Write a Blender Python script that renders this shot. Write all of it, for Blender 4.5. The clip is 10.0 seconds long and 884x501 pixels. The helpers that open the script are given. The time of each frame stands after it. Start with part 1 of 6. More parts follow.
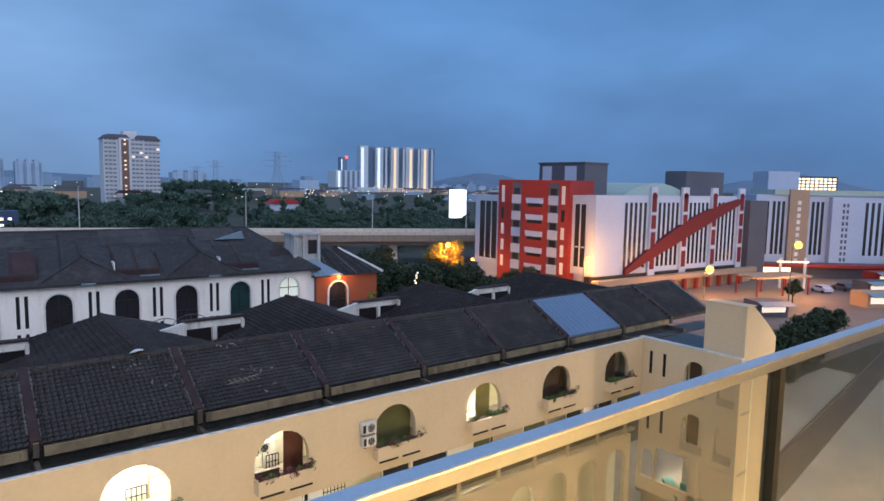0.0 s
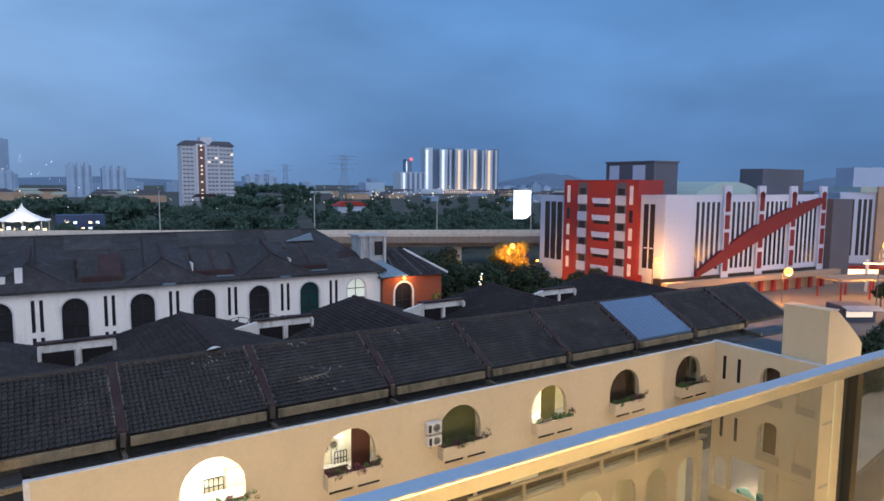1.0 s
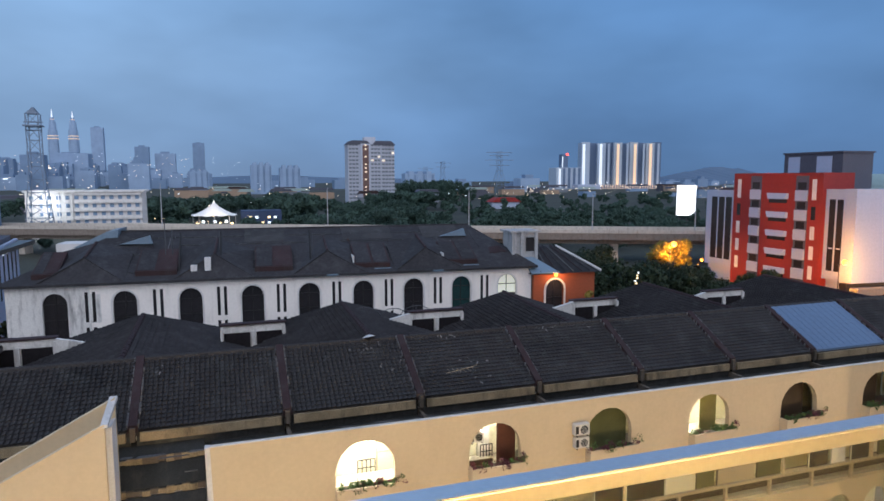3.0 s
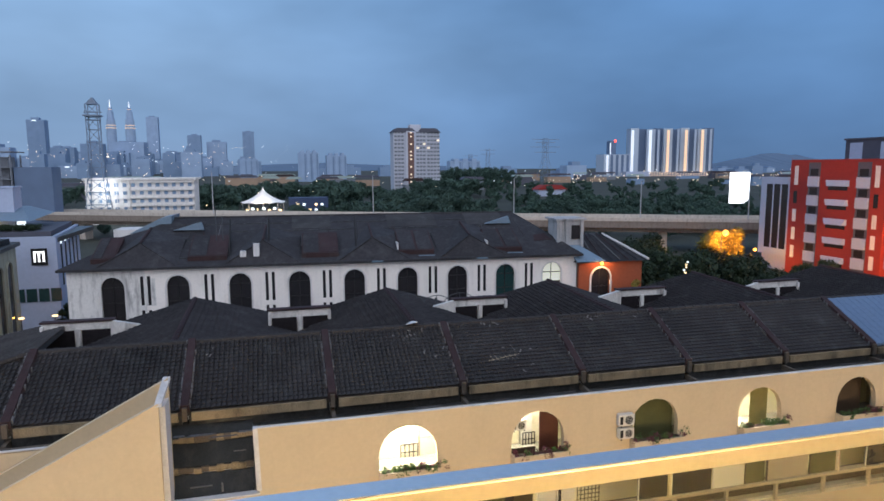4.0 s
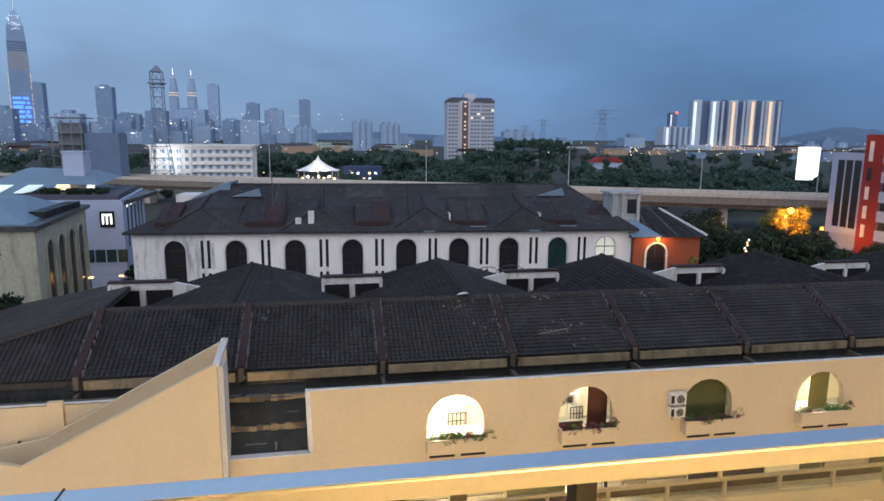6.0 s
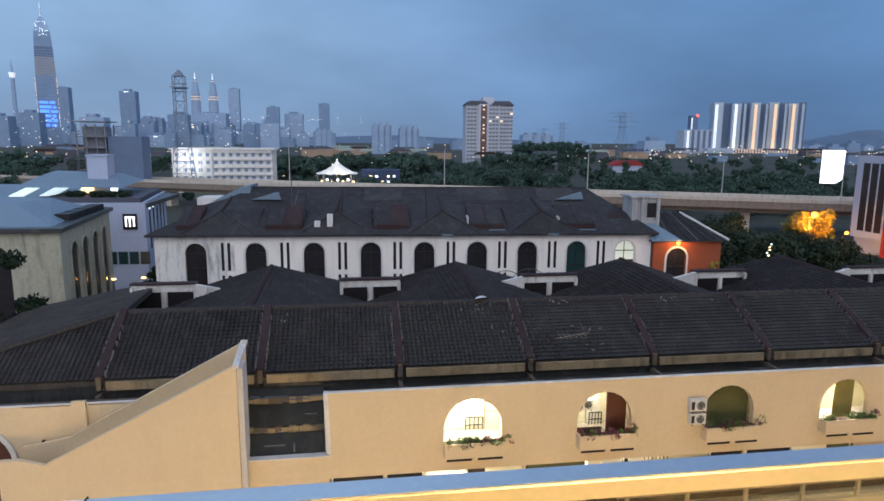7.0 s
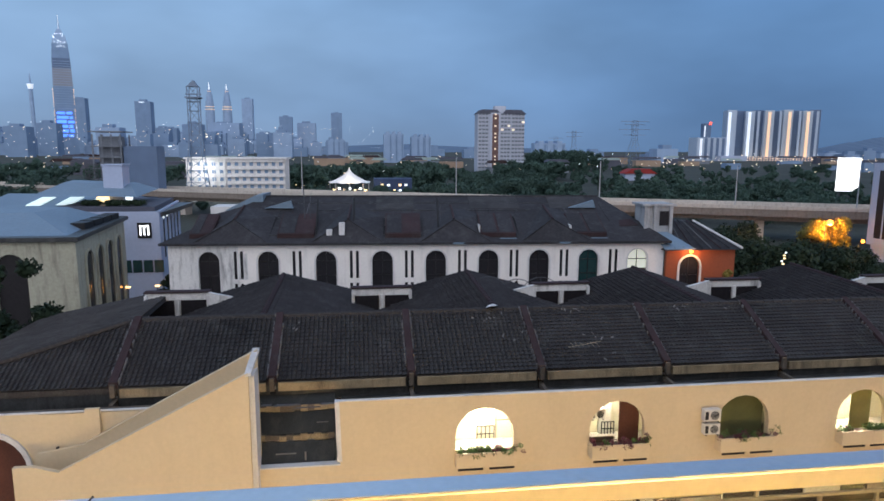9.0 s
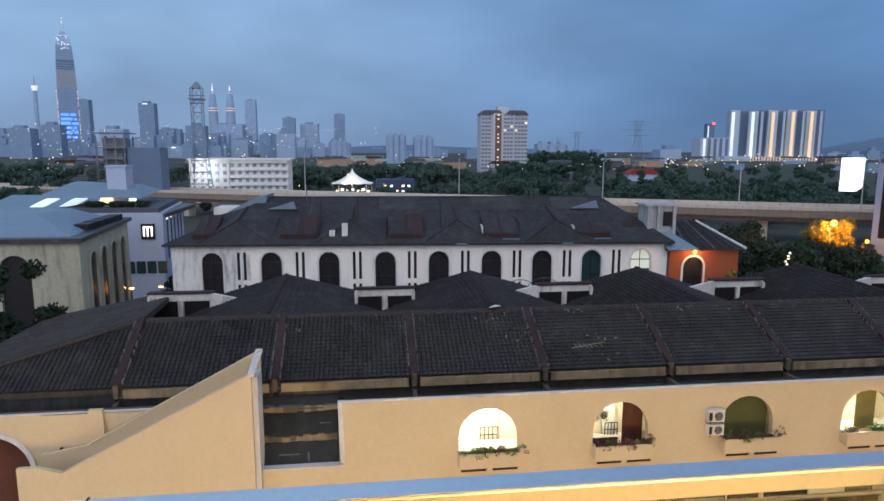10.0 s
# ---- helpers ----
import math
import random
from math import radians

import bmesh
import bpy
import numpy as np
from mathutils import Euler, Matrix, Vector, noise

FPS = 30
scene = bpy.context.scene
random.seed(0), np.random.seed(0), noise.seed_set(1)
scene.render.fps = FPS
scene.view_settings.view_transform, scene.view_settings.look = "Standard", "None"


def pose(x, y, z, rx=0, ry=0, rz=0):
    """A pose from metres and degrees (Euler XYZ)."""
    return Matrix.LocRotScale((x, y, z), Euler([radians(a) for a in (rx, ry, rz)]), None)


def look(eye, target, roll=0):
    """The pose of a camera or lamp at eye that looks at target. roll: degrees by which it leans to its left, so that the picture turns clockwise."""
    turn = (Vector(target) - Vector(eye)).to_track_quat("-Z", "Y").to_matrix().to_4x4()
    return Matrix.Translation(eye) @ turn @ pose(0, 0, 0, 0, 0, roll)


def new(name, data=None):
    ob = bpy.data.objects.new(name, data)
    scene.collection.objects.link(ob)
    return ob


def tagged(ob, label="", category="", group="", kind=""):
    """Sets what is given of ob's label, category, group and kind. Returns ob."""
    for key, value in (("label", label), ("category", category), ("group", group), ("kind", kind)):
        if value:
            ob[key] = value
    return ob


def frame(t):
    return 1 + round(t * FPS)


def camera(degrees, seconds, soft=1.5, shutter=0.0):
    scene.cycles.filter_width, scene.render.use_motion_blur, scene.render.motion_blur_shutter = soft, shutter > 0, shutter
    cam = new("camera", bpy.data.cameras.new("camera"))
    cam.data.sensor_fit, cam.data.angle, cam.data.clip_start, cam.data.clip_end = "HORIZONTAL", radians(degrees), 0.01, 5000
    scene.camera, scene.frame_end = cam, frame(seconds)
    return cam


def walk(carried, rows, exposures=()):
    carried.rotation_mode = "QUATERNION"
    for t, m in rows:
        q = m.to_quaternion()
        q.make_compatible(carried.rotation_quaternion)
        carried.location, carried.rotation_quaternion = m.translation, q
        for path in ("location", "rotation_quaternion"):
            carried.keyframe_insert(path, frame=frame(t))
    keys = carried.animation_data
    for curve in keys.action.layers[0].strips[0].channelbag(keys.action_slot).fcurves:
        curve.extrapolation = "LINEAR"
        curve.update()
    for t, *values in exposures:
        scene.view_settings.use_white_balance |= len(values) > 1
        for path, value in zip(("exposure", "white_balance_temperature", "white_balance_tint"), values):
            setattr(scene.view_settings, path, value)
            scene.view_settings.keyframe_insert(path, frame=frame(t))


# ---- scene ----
cam = camera(69.04, 10.0, soft=1.6)
EYE = 20.0
# seconds, x, y, z from the first eye's height, tilt, roll, yaw
PATH = [
    (0.0, -0.117, 0.190, -0.026, 84.01, 1.06, -38.29), (0.5, -0.196, 0.110, -0.025, 84.12, 0.98, -36.69),
    (1.0, -0.201, 0.125, -0.004, 84.04, 0.43, -32.54), (1.5, -0.071, 0.074, -0.020, 84.21, 0.07, -26.99),
    (2.0, -0.007, 0.090, -0.040, 84.40, -0.04, -23.53), (2.5, 0.003, 0.113, -0.026, 84.06, -0.04, -21.08),
    (4.0, 0.073, 0.129, -0.044, 82.55, -0.23, -14.80), (4.5, 0.073, 0.146, -0.037, 81.68, -0.13, -13.16),
    (5.0, 0.077, 0.180, -0.037, 80.66, 0.14, -11.76), (5.5, 0.068, 0.190, -0.055, 79.89, 0.35, -10.97),
    (7.0, 0.064, 0.194, -0.034, 80.22, 0.44, -8.55), (7.5, 0.064, 0.180, -0.044, 80.38, 0.14, -8.01),
    (8.0, 0.076, 0.192, -0.034, 80.63, 0.03, -7.83), (8.5, 0.076, 0.190, -0.039, 80.84, 0.29, -7.57),
    (9.0, 0.083, 0.175, -0.038, 80.97, 0.25, -7.48), (9.5, 0.081, 0.182, -0.038, 80.95, 0.20, -7.27),
    (10.0, 0.089, 0.188, -0.045, 81.04, 0.14, -7.21),
]
walk(cam, [(t, pose(x, y, EYE + z, tilt, 0, yaw) @ pose(0, 0, 0, 0, 0, roll)) for t, x, y, z, tilt, roll, yaw in PATH],
     exposures=[(0.0, 0.08, 6080, 10), (1.0, 0.05, 6100, 10), (2.0, -0.03, 6250, 10), (4.0, 0.0, 6500, 10), (5.5, 0.02, 6620, 10), (7.0, 0.0, 6600, 10), (10.0, 0.0, 6580, 10)])


# ---- sky ----
def make_sky():
    w = bpy.data.worlds.new("dusk_sky")
    scene.world = w
    w.use_nodes = True
    nt = w.node_tree
    n, l = nt.nodes, nt.links
    bg = n["Background"]
    tc = n.new("ShaderNodeTexCoord")
    sep = n.new("ShaderNodeSeparateXYZ")
    l.new(tc.outputs["Generated"], sep.inputs[0])
    ramp = n.new("ShaderNodeValToRGB")
    el = ramp.color_ramp.elements
    el[0].position, el[0].color = 0.0, (0.108, 0.206, 0.390, 1)
    el[1].position, el[1].color = 1.0, (0.17, 0.31, 0.60, 1)
    for p, c in ((0.06, (0.114, 0.232, 0.452, 1)), (0.16, (0.134, 0.278, 0.535, 1)), (0.32, (0.120, 0.275, 0.560, 1))):
        e = el.new(p)
        e.color = c
    l.new(sep.outputs["Z"], ramp.inputs[0])
    # soft cloud banks
    mp = n.new("ShaderNodeMapping")
    mp.inputs["Scale"].default_value = (1.3, 1.3, 3.2)
    mp.inputs["Location"].default_value = (0.35, 0.2, 0.1)
    l.new(tc.outputs["Generated"], mp.inputs[0])
    no = n.new("ShaderNodeTexNoise")
    no.inputs["Scale"].default_value, no.inputs["Detail"].default_value, no.inputs["Roughness"].default_value = 1.7, 4.0, 0.5
    l.new(mp.outputs[0], no.inputs["Vector"])
    cr = n.new("ShaderNodeMapRange")
    cr.inputs["From Min"].default_value, cr.inputs["From Max"].default_value = 0.32, 0.72
    cr.inputs["To Min"].default_value, cr.inputs["To Max"].default_value = 0.80, 1.22
    l.new(no.outputs["Fac"], cr.inputs["Value"])
    mul = n.new("ShaderNodeVectorMath")
    mul.operation = "SCALE"
    l.new(ramp.outputs["Color"], mul.inputs[0])
    l.new(cr.outputs[0], mul.inputs["Scale"])
    # paler cloud to the north-west
    pale = n.new("ShaderNodeMapRange")
    pale.interpolation_type = "SMOOTHSTEP"
    pale.inputs["From Min"].default_value, pale.inputs["From Max"].default_value = 0.63, -0.30
    l.new(sep.outputs["X"], pale.inputs["Value"])
    tint = n.new("ShaderNodeMix")
    tint.data_type, tint.blend_type = "RGBA", "MULTIPLY"
    l.new(pale.outputs[0], tint.inputs[0])
    l.new(mul.outputs[0], tint.inputs[6])
    tint.inputs[7].default_value = (2.14, 1.68, 1.38, 1)
    # paler evening sky on the sunset side
    west = n.new("ShaderNodeMapRange")
    west.interpolation_type = "SMOOTHSTEP"
    west.inputs["From Min"].default_value, west.inputs["From Max"].default_value = 0.15, -0.75
    l.new(sep.outputs["Y"], west.inputs["Value"])
    mix = n.new("ShaderNodeMix")
    mix.data_type = "RGBA"
    l.new(west.outputs[0], mix.inputs["Factor"])
    l.new(tint.outputs[2], mix.inputs[6])
    mix.inputs[7].default_value = (1.45, 1.50, 1.72, 1)
    l.new(mix.outputs[2], bg.inputs["Color"])
    bg.inputs["Strength"].default_value = 1.0


make_sky()


def lamp(name, kind, place, power, colour, size=0.2, target=None):
    d = bpy.data.lights.new(name, kind)
    d.energy, d.color = power, colour
    if kind == "AREA":
        d.shape, d.size, d.size_y = "RECTANGLE", size, size * 0.3
    else:
        d.shadow_soft_size = size
    ob = new(name, d)
    ob.matrix_world = look(place, target) if target else pose(*place)
    return ob


WARM, ORANGE, COOL = (1.0, 0.72, 0.40), (1.0, 0.37, 0.06), (1.0, 0.93, 0.78)
# added fill lamps, unseen low on the camera's own block, warm the courtyard wall
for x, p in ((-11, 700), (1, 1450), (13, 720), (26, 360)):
    lamp("courtyard_fill", "AREA", (x, 1.55, 4.5), p, WARM, 2.4, (x, 21.3, 9.5))
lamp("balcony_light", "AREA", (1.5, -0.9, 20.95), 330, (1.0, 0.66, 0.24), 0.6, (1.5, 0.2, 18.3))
# added fill without a fitting, brightens the ground beyond the glass
lamp("courtyard_fill", "AREA", (42, 1.55, 6.5), 4200, WARM, 1.2, (46, 13, 0))
# street lamps, plus a postless one at x 122 added to brighten the forecourt
for p, e in (((108.2, 59.6, 4.4), 5200), ((109.6, 45.5, 9.9), 3200), ((88.6, 71.2, 6.3), 6500), ((69.4, 86.3, 8.2), 11000), ((122, 50.0, 4.6), 4200), ((87.6, 100.6, 3.6), 1700)):
    lamp("street_light", "POINT", p, e, ORANGE, 0.3)
lamp("porch_light", "POINT", (24.6, 44.0, 12.4), 130, (1.0, 0.5, 0.2), 0.12)


# ---- materials ----
def mat(name, col, rough=0.8, var=0.25, scale=2.0, bump=0.15, metal=0.0, streak=0.0, dirt=(0.03, 0.03, 0.028), rand=0.0, spec=0.3):
    m = bpy.data.materials.new(name)
    m.use_nodes = True
    n, l = m.node_tree.nodes, m.node_tree.links
    b = n["Principled BSDF"]
    b.inputs["Roughness"].default_value, b.inputs["Metallic"].default_value = rough, metal
    b.inputs["Specular IOR Level"].default_value = spec
    tc = n.new("ShaderNodeTexCoord")
    big, fine = n.new("ShaderNodeTexNoise"), n.new("ShaderNodeTexNoise")
    for t, s, d in ((big, scale * 0.22, 3.0), (fine, scale * 6.0, 4.0)):
        t.inputs["Scale"].default_value, t.inputs["Detail"].default_value = s, d
        l.new(tc.outputs["Object"], t.inputs["Vector"])
    add = n.new("ShaderNodeMath")
    add.operation = "ADD"
    l.new(big.outputs["Fac"], add.inputs[0])
    l.new(fine.outputs["Fac"], add.inputs[1])
    mr = n.new("ShaderNodeMapRange")
    mr.inputs["From Min"].default_value, mr.inputs["From Max"].default_value = 0.6, 1.4
    mr.inputs["To Min"].default_value, mr.inputs["To Max"].default_value = 1 - var, 1 + var
    l.new(add.outputs[0], mr.inputs["Value"])
    last = mr.outputs[0]
    if rand:
        oi = n.new("ShaderNodeObjectInfo")
        r2 = n.new("ShaderNodeMapRange")
        r2.inputs["To Min"].default_value, r2.inputs["To Max"].default_value = 1 - rand, 1 + rand
        l.new(oi.outputs["Random"], r2.inputs["Value"])
        mm = n.new("ShaderNodeMath")
        mm.operation = "MULTIPLY"
        l.new(last, mm.inputs[0])
        l.new(r2.outputs[0], mm.inputs[1])
        last = mm.outputs[0]
    sc = n.new("ShaderNodeVectorMath")
    sc.operation = "SCALE"
    sc.inputs[0].default_value = col[:3]
    l.new(last, sc.inputs["Scale"])
    colour = sc.outputs[0]
    if streak:
        mp = n.new("ShaderNodeMapping")
        mp.inputs["Scale"].default_value = (1.1, 1.1, 0.22)
        l.new(tc.outputs["Object"], mp.inputs[0])
        st = n.new("ShaderNodeTexNoise")
        st.inputs["Scale"].default_value, st.inputs["Detail"].default_value, st.inputs["Roughness"].default_value = 1.4, 7.0, 0.68
        l.new(mp.outputs[0], st.inputs["Vector"])
        s2 = n.new("ShaderNodeMapRange")
        s2.inputs["From Min"].default_value, s2.inputs["From Max"].default_value = 0.5, 0.75
        s2.inputs["To Max"].default_value = streak
        l.new(st.outputs["Fac"], s2.inputs["Value"])
        mx = n.new("ShaderNodeMix")
        mx.data_type = "RGBA"
        l.new(s2.outputs[0], mx.inputs["Factor"])
        l.new(colour, mx.inputs[6])
        mx.inputs[7].default_value = (*dirt, 1)
        colour = mx.outputs[2]
    l.new(colour, b.inputs["Base Color"])
    if bump:
        bp = n.new("ShaderNodeBump")
        bp.inputs["Strength"].default_value, bp.inputs["Distance"].default_value = bump, 0.02
        l.new(fine.outputs["Fac"], bp.inputs["Height"])
        l.new(bp.outputs[0], b.inputs["Normal"])
    return m


def glow(name, col, strength):
    m = bpy.data.materials.new(name)
    m.use_nodes = True
    b = m.node_tree.nodes["Principled BSDF"]
    b.inputs["Base Color"].default_value = (*[min(1, c) * 0.8 for c in col], 1)
    b.inputs["Emission Color"].default_value, b.inputs["Emission Strength"].default_value = (*col, 1), strength
    return m


def pane_glass(name, tint, gloss):
    m = bpy.data.materials.new(name)
    m.use_nodes = True
    n, l = m.node_tree.nodes, m.node_tree.links
    tr, gl, lw, pw, ma, mx = (n.new("ShaderNode" + k) for k in ("BsdfTransparent", "BsdfGlossy", "LayerWeight", "Math", "Math", "MixShader"))
    tr.inputs["Color"].default_value = (*tint, 1)
    gl.inputs["Roughness"].default_value = gloss
    pw.operation, pw.inputs[1].default_value = "POWER", 3.5
    ma.operation, ma.inputs[1].default_value, ma.inputs[2].default_value = "MULTIPLY_ADD", 0.5, 0.055
    l.new(lw.outputs["Facing"], pw.inputs[0])
    l.new(pw.outputs[0], ma.inputs[0])
    l.new(ma.outputs[0], mx.inputs[0])
    l.new(tr.outputs[0], mx.inputs[1])
    l.new(gl.outputs[0], mx.inputs[2])
    l.new(mx.outputs[0], n["Material Output"].inputs["Surface"])
    return m


CREAM = mat("cream_render", (0.60, 0.485, 0.325), 0.85, 0.06, 1.2, 0.1, streak=0.10, dirt=(0.25, 0.2, 0.15))
COPING = mat("white_coping", (0.62, 0.61, 0.60), 0.8, 0.15, 3.0, 0.1, streak=0.4, dirt=(0.15, 0.14, 0.13))
WHITE = mat("weathered_white_render", (0.80, 0.76, 0.72), 0.85, 0.08, 1.0, 0.1, streak=0.30, dirt=(0.22, 0.22, 0.22))
GRIMY = mat("mould_stained_render", (0.66, 0.65, 0.63), 0.9, 0.2, 1.5, 0.15, streak=0.95, dirt=(0.07, 0.07, 0.075))
TILE = mat("dark_concrete_tile", (0.037, 0.033, 0.032), 0.68, 0.55, 2.5, 0.3, streak=0.45, dirt=(0.10, 0.105, 0.10), rand=0.10)
TILEB = mat("old_grey_tile", (0.027, 0.026, 0.029), 0.85, 0.5, 0.9, 0.3, streak=0.3, dirt=(0.12, 0.12, 0.125))
RIDGE = mat("maroon_ridge_tile", (0.034, 0.018, 0.019), 0.8, 0.5, 3.0, 0.3, streak=0.6, dirt=(0.055, 0.05, 0.05))
GUTTER = mat("dark_gutter_concrete", (0.035, 0.037, 0.038), 0.38, 0.5, 2.0, 0.3, streak=0.7, dirt=(0.11, 0.11, 0.11))
EAVE = mat("stained_eave_beam", (0.27, 0.21, 0.13), 0.9, 0.6, 5.0, 0.4, streak=0.95, dirt=(0.035, 0.03, 0.025))
STAIN = mat("dark_stained_concrete", (0.11, 0.09, 0.07), 0.9, 0.4, 3.0, 0.2, streak=0.8, dirt=(0.04, 0.035, 0.03))
STEP = mat("black_stained_concrete", (0.014, 0.017, 0.019), 0.5, 0.7, 5.0, 0.6, streak=0.5, dirt=(0.07, 0.07, 0.06))
BLUEROOF = mat("blue_grey_metal_sheet", (0.11, 0.17, 0.27), 0.45, 0.15, 1.0, 0.05, spec=0.5)
PALEROOF = mat("pale_blue_roof_sheet", (0.15, 0.215, 0.28), 0.5, 0.15, 0.8, 0.05, streak=0.3, dirt=(0.2, 0.22, 0.25))
DARKWIN = mat("dark_window_glass", (0.020, 0.018, 0.020), 0.25, 0.3, 1.0, 0.0, spec=0.4)
GREENWIN = mat("green_window_glass", (0.015, 0.045, 0.045), 0.25, 0.3, 1.0, 0.0)
MAROON = mat("maroon_door_paint", (0.095, 0.034, 0.023), 0.6, 0.3, 3.0, 0.1)
OLIVE = mat("olive_curtain", (0.095, 0.10, 0.042), 0.9, 0.25, 6.0, 0.1)
BROWN = mat("dark_wood", (0.06, 0.04, 0.025), 0.7, 0.3, 5.0, 0.1)
INNER = mat("corridor_paint", (0.72, 0.68, 0.50), 0.8, 0.08, 2.0, 0.05)
ACWHITE = mat("ac_casing", (0.62, 0.60, 0.55), 0.5, 0.1, 5.0, 0.02, streak=0.2, dirt=(0.3, 0.25, 0.2))
BLACK = mat("black_metal", (0.012, 0.012, 0.013), 0.5, 0.2, 5.0, 0.02)
SOIL = mat("planter_soil", (0.05, 0.035, 0.025), 0.95, 0.3, 8.0, 0.3)
LEAF = mat("garden_leaf", (0.07, 0.12, 0.035), 0.7, 0.5, 6.0, 0.0)
LEAFRED = mat("red_leaf", (0.12, 0.035, 0.05), 0.7, 0.4, 6.0, 0.0)
TREE = mat("tree_leaf", (0.014, 0.028, 0.012), 0.75, 0.5, 0.8, 0.0)
# bluish distance haze is mixed into this leaf colour
TREEFAR = mat("haze_tinted_leaf", (0.038, 0.072, 0.056), 0.8, 0.5, 0.2, 0.0)
BARK = mat("bark", (0.06, 0.045, 0.035), 0.9, 0.3, 5.0, 0.3)
GROUND = mat("ground_earth_and_grass", (0.045, 0.050, 0.040), 0.95, 0.5, 0.15, 0.1)
ASPHALT = mat("asphalt", (0.055, 0.053, 0.052), 0.8, 0.25, 1.0, 0.1)
PAVE = mat("courtyard_paving", (0.34, 0.31, 0.26), 0.85, 0.25, 1.5, 0.1)
CONC = mat("highway_concrete", (0.46, 0.42, 0.37), 0.85, 0.2, 0.4, 0.1, streak=0.5, dirt=(0.12, 0.11, 0.10))
STEEL = mat("brushed_steel_rail", (0.80, 0.80, 0.80), 0.34, 0.06, 14.0, 0.02, metal=1.0)
REDPAINT = mat("red_facade_paint", (0.235, 0.026, 0.023), 0.75, 0.12, 0.5, 0.05, streak=0.1, dirt=(0.3, 0.05, 0.04))
DEEPRED = mat("deep_red_facade_band", (0.11, 0.012, 0.014), 0.75, 0.12, 0.5, 0.05)
BLOCKWHITE = mat("pale_facade_paint", (0.35, 0.41, 0.54), 0.8, 0.08, 0.5, 0.05, streak=0.12, dirt=(0.4, 0.4, 0.45))
BLOCKGREY = mat("slate_grey_facade", (0.075, 0.08, 0.105), 0.8, 0.15, 0.5, 0.05)
BLOCKTAN = mat("tan_facade", (0.30, 0.22, 0.16), 0.8, 0.12, 0.5, 0.05)
MUSTARD = mat("mustard_facade", (0.42, 0.30, 0.06), 0.8, 0.12, 0.5, 0.05)
PALEGREEN = mat("pale_green_roof", (0.28, 0.36, 0.34), 0.6, 0.1, 0.3, 0.02)
TERRA = mat("terracotta_render", (0.27, 0.075, 0.035), 0.85, 0.15, 1.0, 0.1, streak=0.2, dirt=(0.15, 0.05, 0.03))
NAVY = mat("navy_cladding", (0.03, 0.05, 0.11), 0.6, 0.2, 0.5, 0.02)
TENTW = mat("white_tent_fabric", (0.80, 0.78, 0.74), 0.7, 0.05, 0.5, 0.02)
TOWERW = mat("tower_render", (0.42, 0.45, 0.52), 0.85, 0.1, 0.2, 0.0, streak=0.2, dirt=(0.2, 0.2, 0.21))
TOWERB = mat("tower_brown_band", (0.14, 0.085, 0.075), 0.85, 0.1, 0.2, 0.0)
TOWERB2 = mat("grey_brown_curtain_wall", (0.24, 0.26, 0.30), 0.7, 0.1, 0.02, 0.0)
CONDO = mat("condo_render", (0.36, 0.43, 0.52), 0.8, 0.05, 0.05, 0.0)
CONDODK = mat("condo_blue_bay", (0.10, 0.15, 0.24), 0.6, 0.1, 0.05, 0.0)
# distance haze is put into both skyline base colours
CITY = mat("haze_tinted_city_block", (0.175, 0.26, 0.385), 0.9, 0.15, 0.01, 0.0)
CITYPALE = mat("haze_paled_city_block", (0.255, 0.355, 0.50), 0.9, 0.15, 0.01, 0.0)
POLE = mat("galvanised_pole", (0.34, 0.35, 0.37), 0.6, 0.1, 2.0, 0.0)
SCRAP = mat("dull_scrap", (0.17, 0.165, 0.16), 0.9, 0.4, 6.0, 0.1)
HIPLINE = mat("weathered_hip_mortar", (0.11, 0.11, 0.115), 0.9, 0.4, 2.0, 0.1)
# hill and far steel are paled and blued in place of haze
HILL = mat("haze_tinted_hill", (0.10, 0.15, 0.22), 1.0, 0.1, 0.002, 0.0)
FARSTEEL = mat("haze_paled_steel", (0.17, 0.22, 0.29), 0.8, 0.1, 0.1, 0.0)
FORECOURT = mat("worn_forecourt_concrete", (0.16, 0.13, 0.115), 0.85, 0.3, 0.6, 0.1, streak=0.3, dirt=(0.10, 0.09, 0.08))
GREYREN = mat("grey_stained_render", (0.36, 0.37, 0.38), 0.9, 0.2, 1.5, 0.15, streak=0.8, dirt=(0.10, 0.10, 0.10))
# shadow below the parapet is put into this darker, stain-streaked concrete
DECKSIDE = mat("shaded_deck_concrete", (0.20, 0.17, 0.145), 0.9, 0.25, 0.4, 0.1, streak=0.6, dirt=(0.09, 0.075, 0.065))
UNFIN = mat("grey_site_concrete", (0.16, 0.18, 0.21), 0.85, 0.2, 0.4, 0.0)
DOORW = mat("white_door_paint", (0.70, 0.68, 0.60), 0.6, 0.08, 3.0, 0.02)
PYLON = mat("pylon_steel", (0.07, 0.075, 0.085), 0.7, 0.2, 1.0, 0.0)
# darker copy of the cream with shade put in; also used on small fittings
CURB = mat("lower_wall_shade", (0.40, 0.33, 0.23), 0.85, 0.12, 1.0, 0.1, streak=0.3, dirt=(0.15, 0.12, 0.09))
GLASS = pane_glass("balustrade_glass", (0.90, 0.89, 0.82), 0.02)
G_WHITE = glow("fluorescent_tube", (1.0, 0.93, 0.72), 14.0)
G_ORANGE = glow("sodium_lamp", (1.0, 0.40, 0.06), 3.6)
G_WARM = glow("warm_window_light", (1.0, 0.72, 0.38), 2.2)
G_WIN = glow("dim_room_light", (1.0, 0.80, 0.58), 0.8)
G_PANE = glow("lit_arched_pane", (0.92, 0.95, 0.80), 0.34)
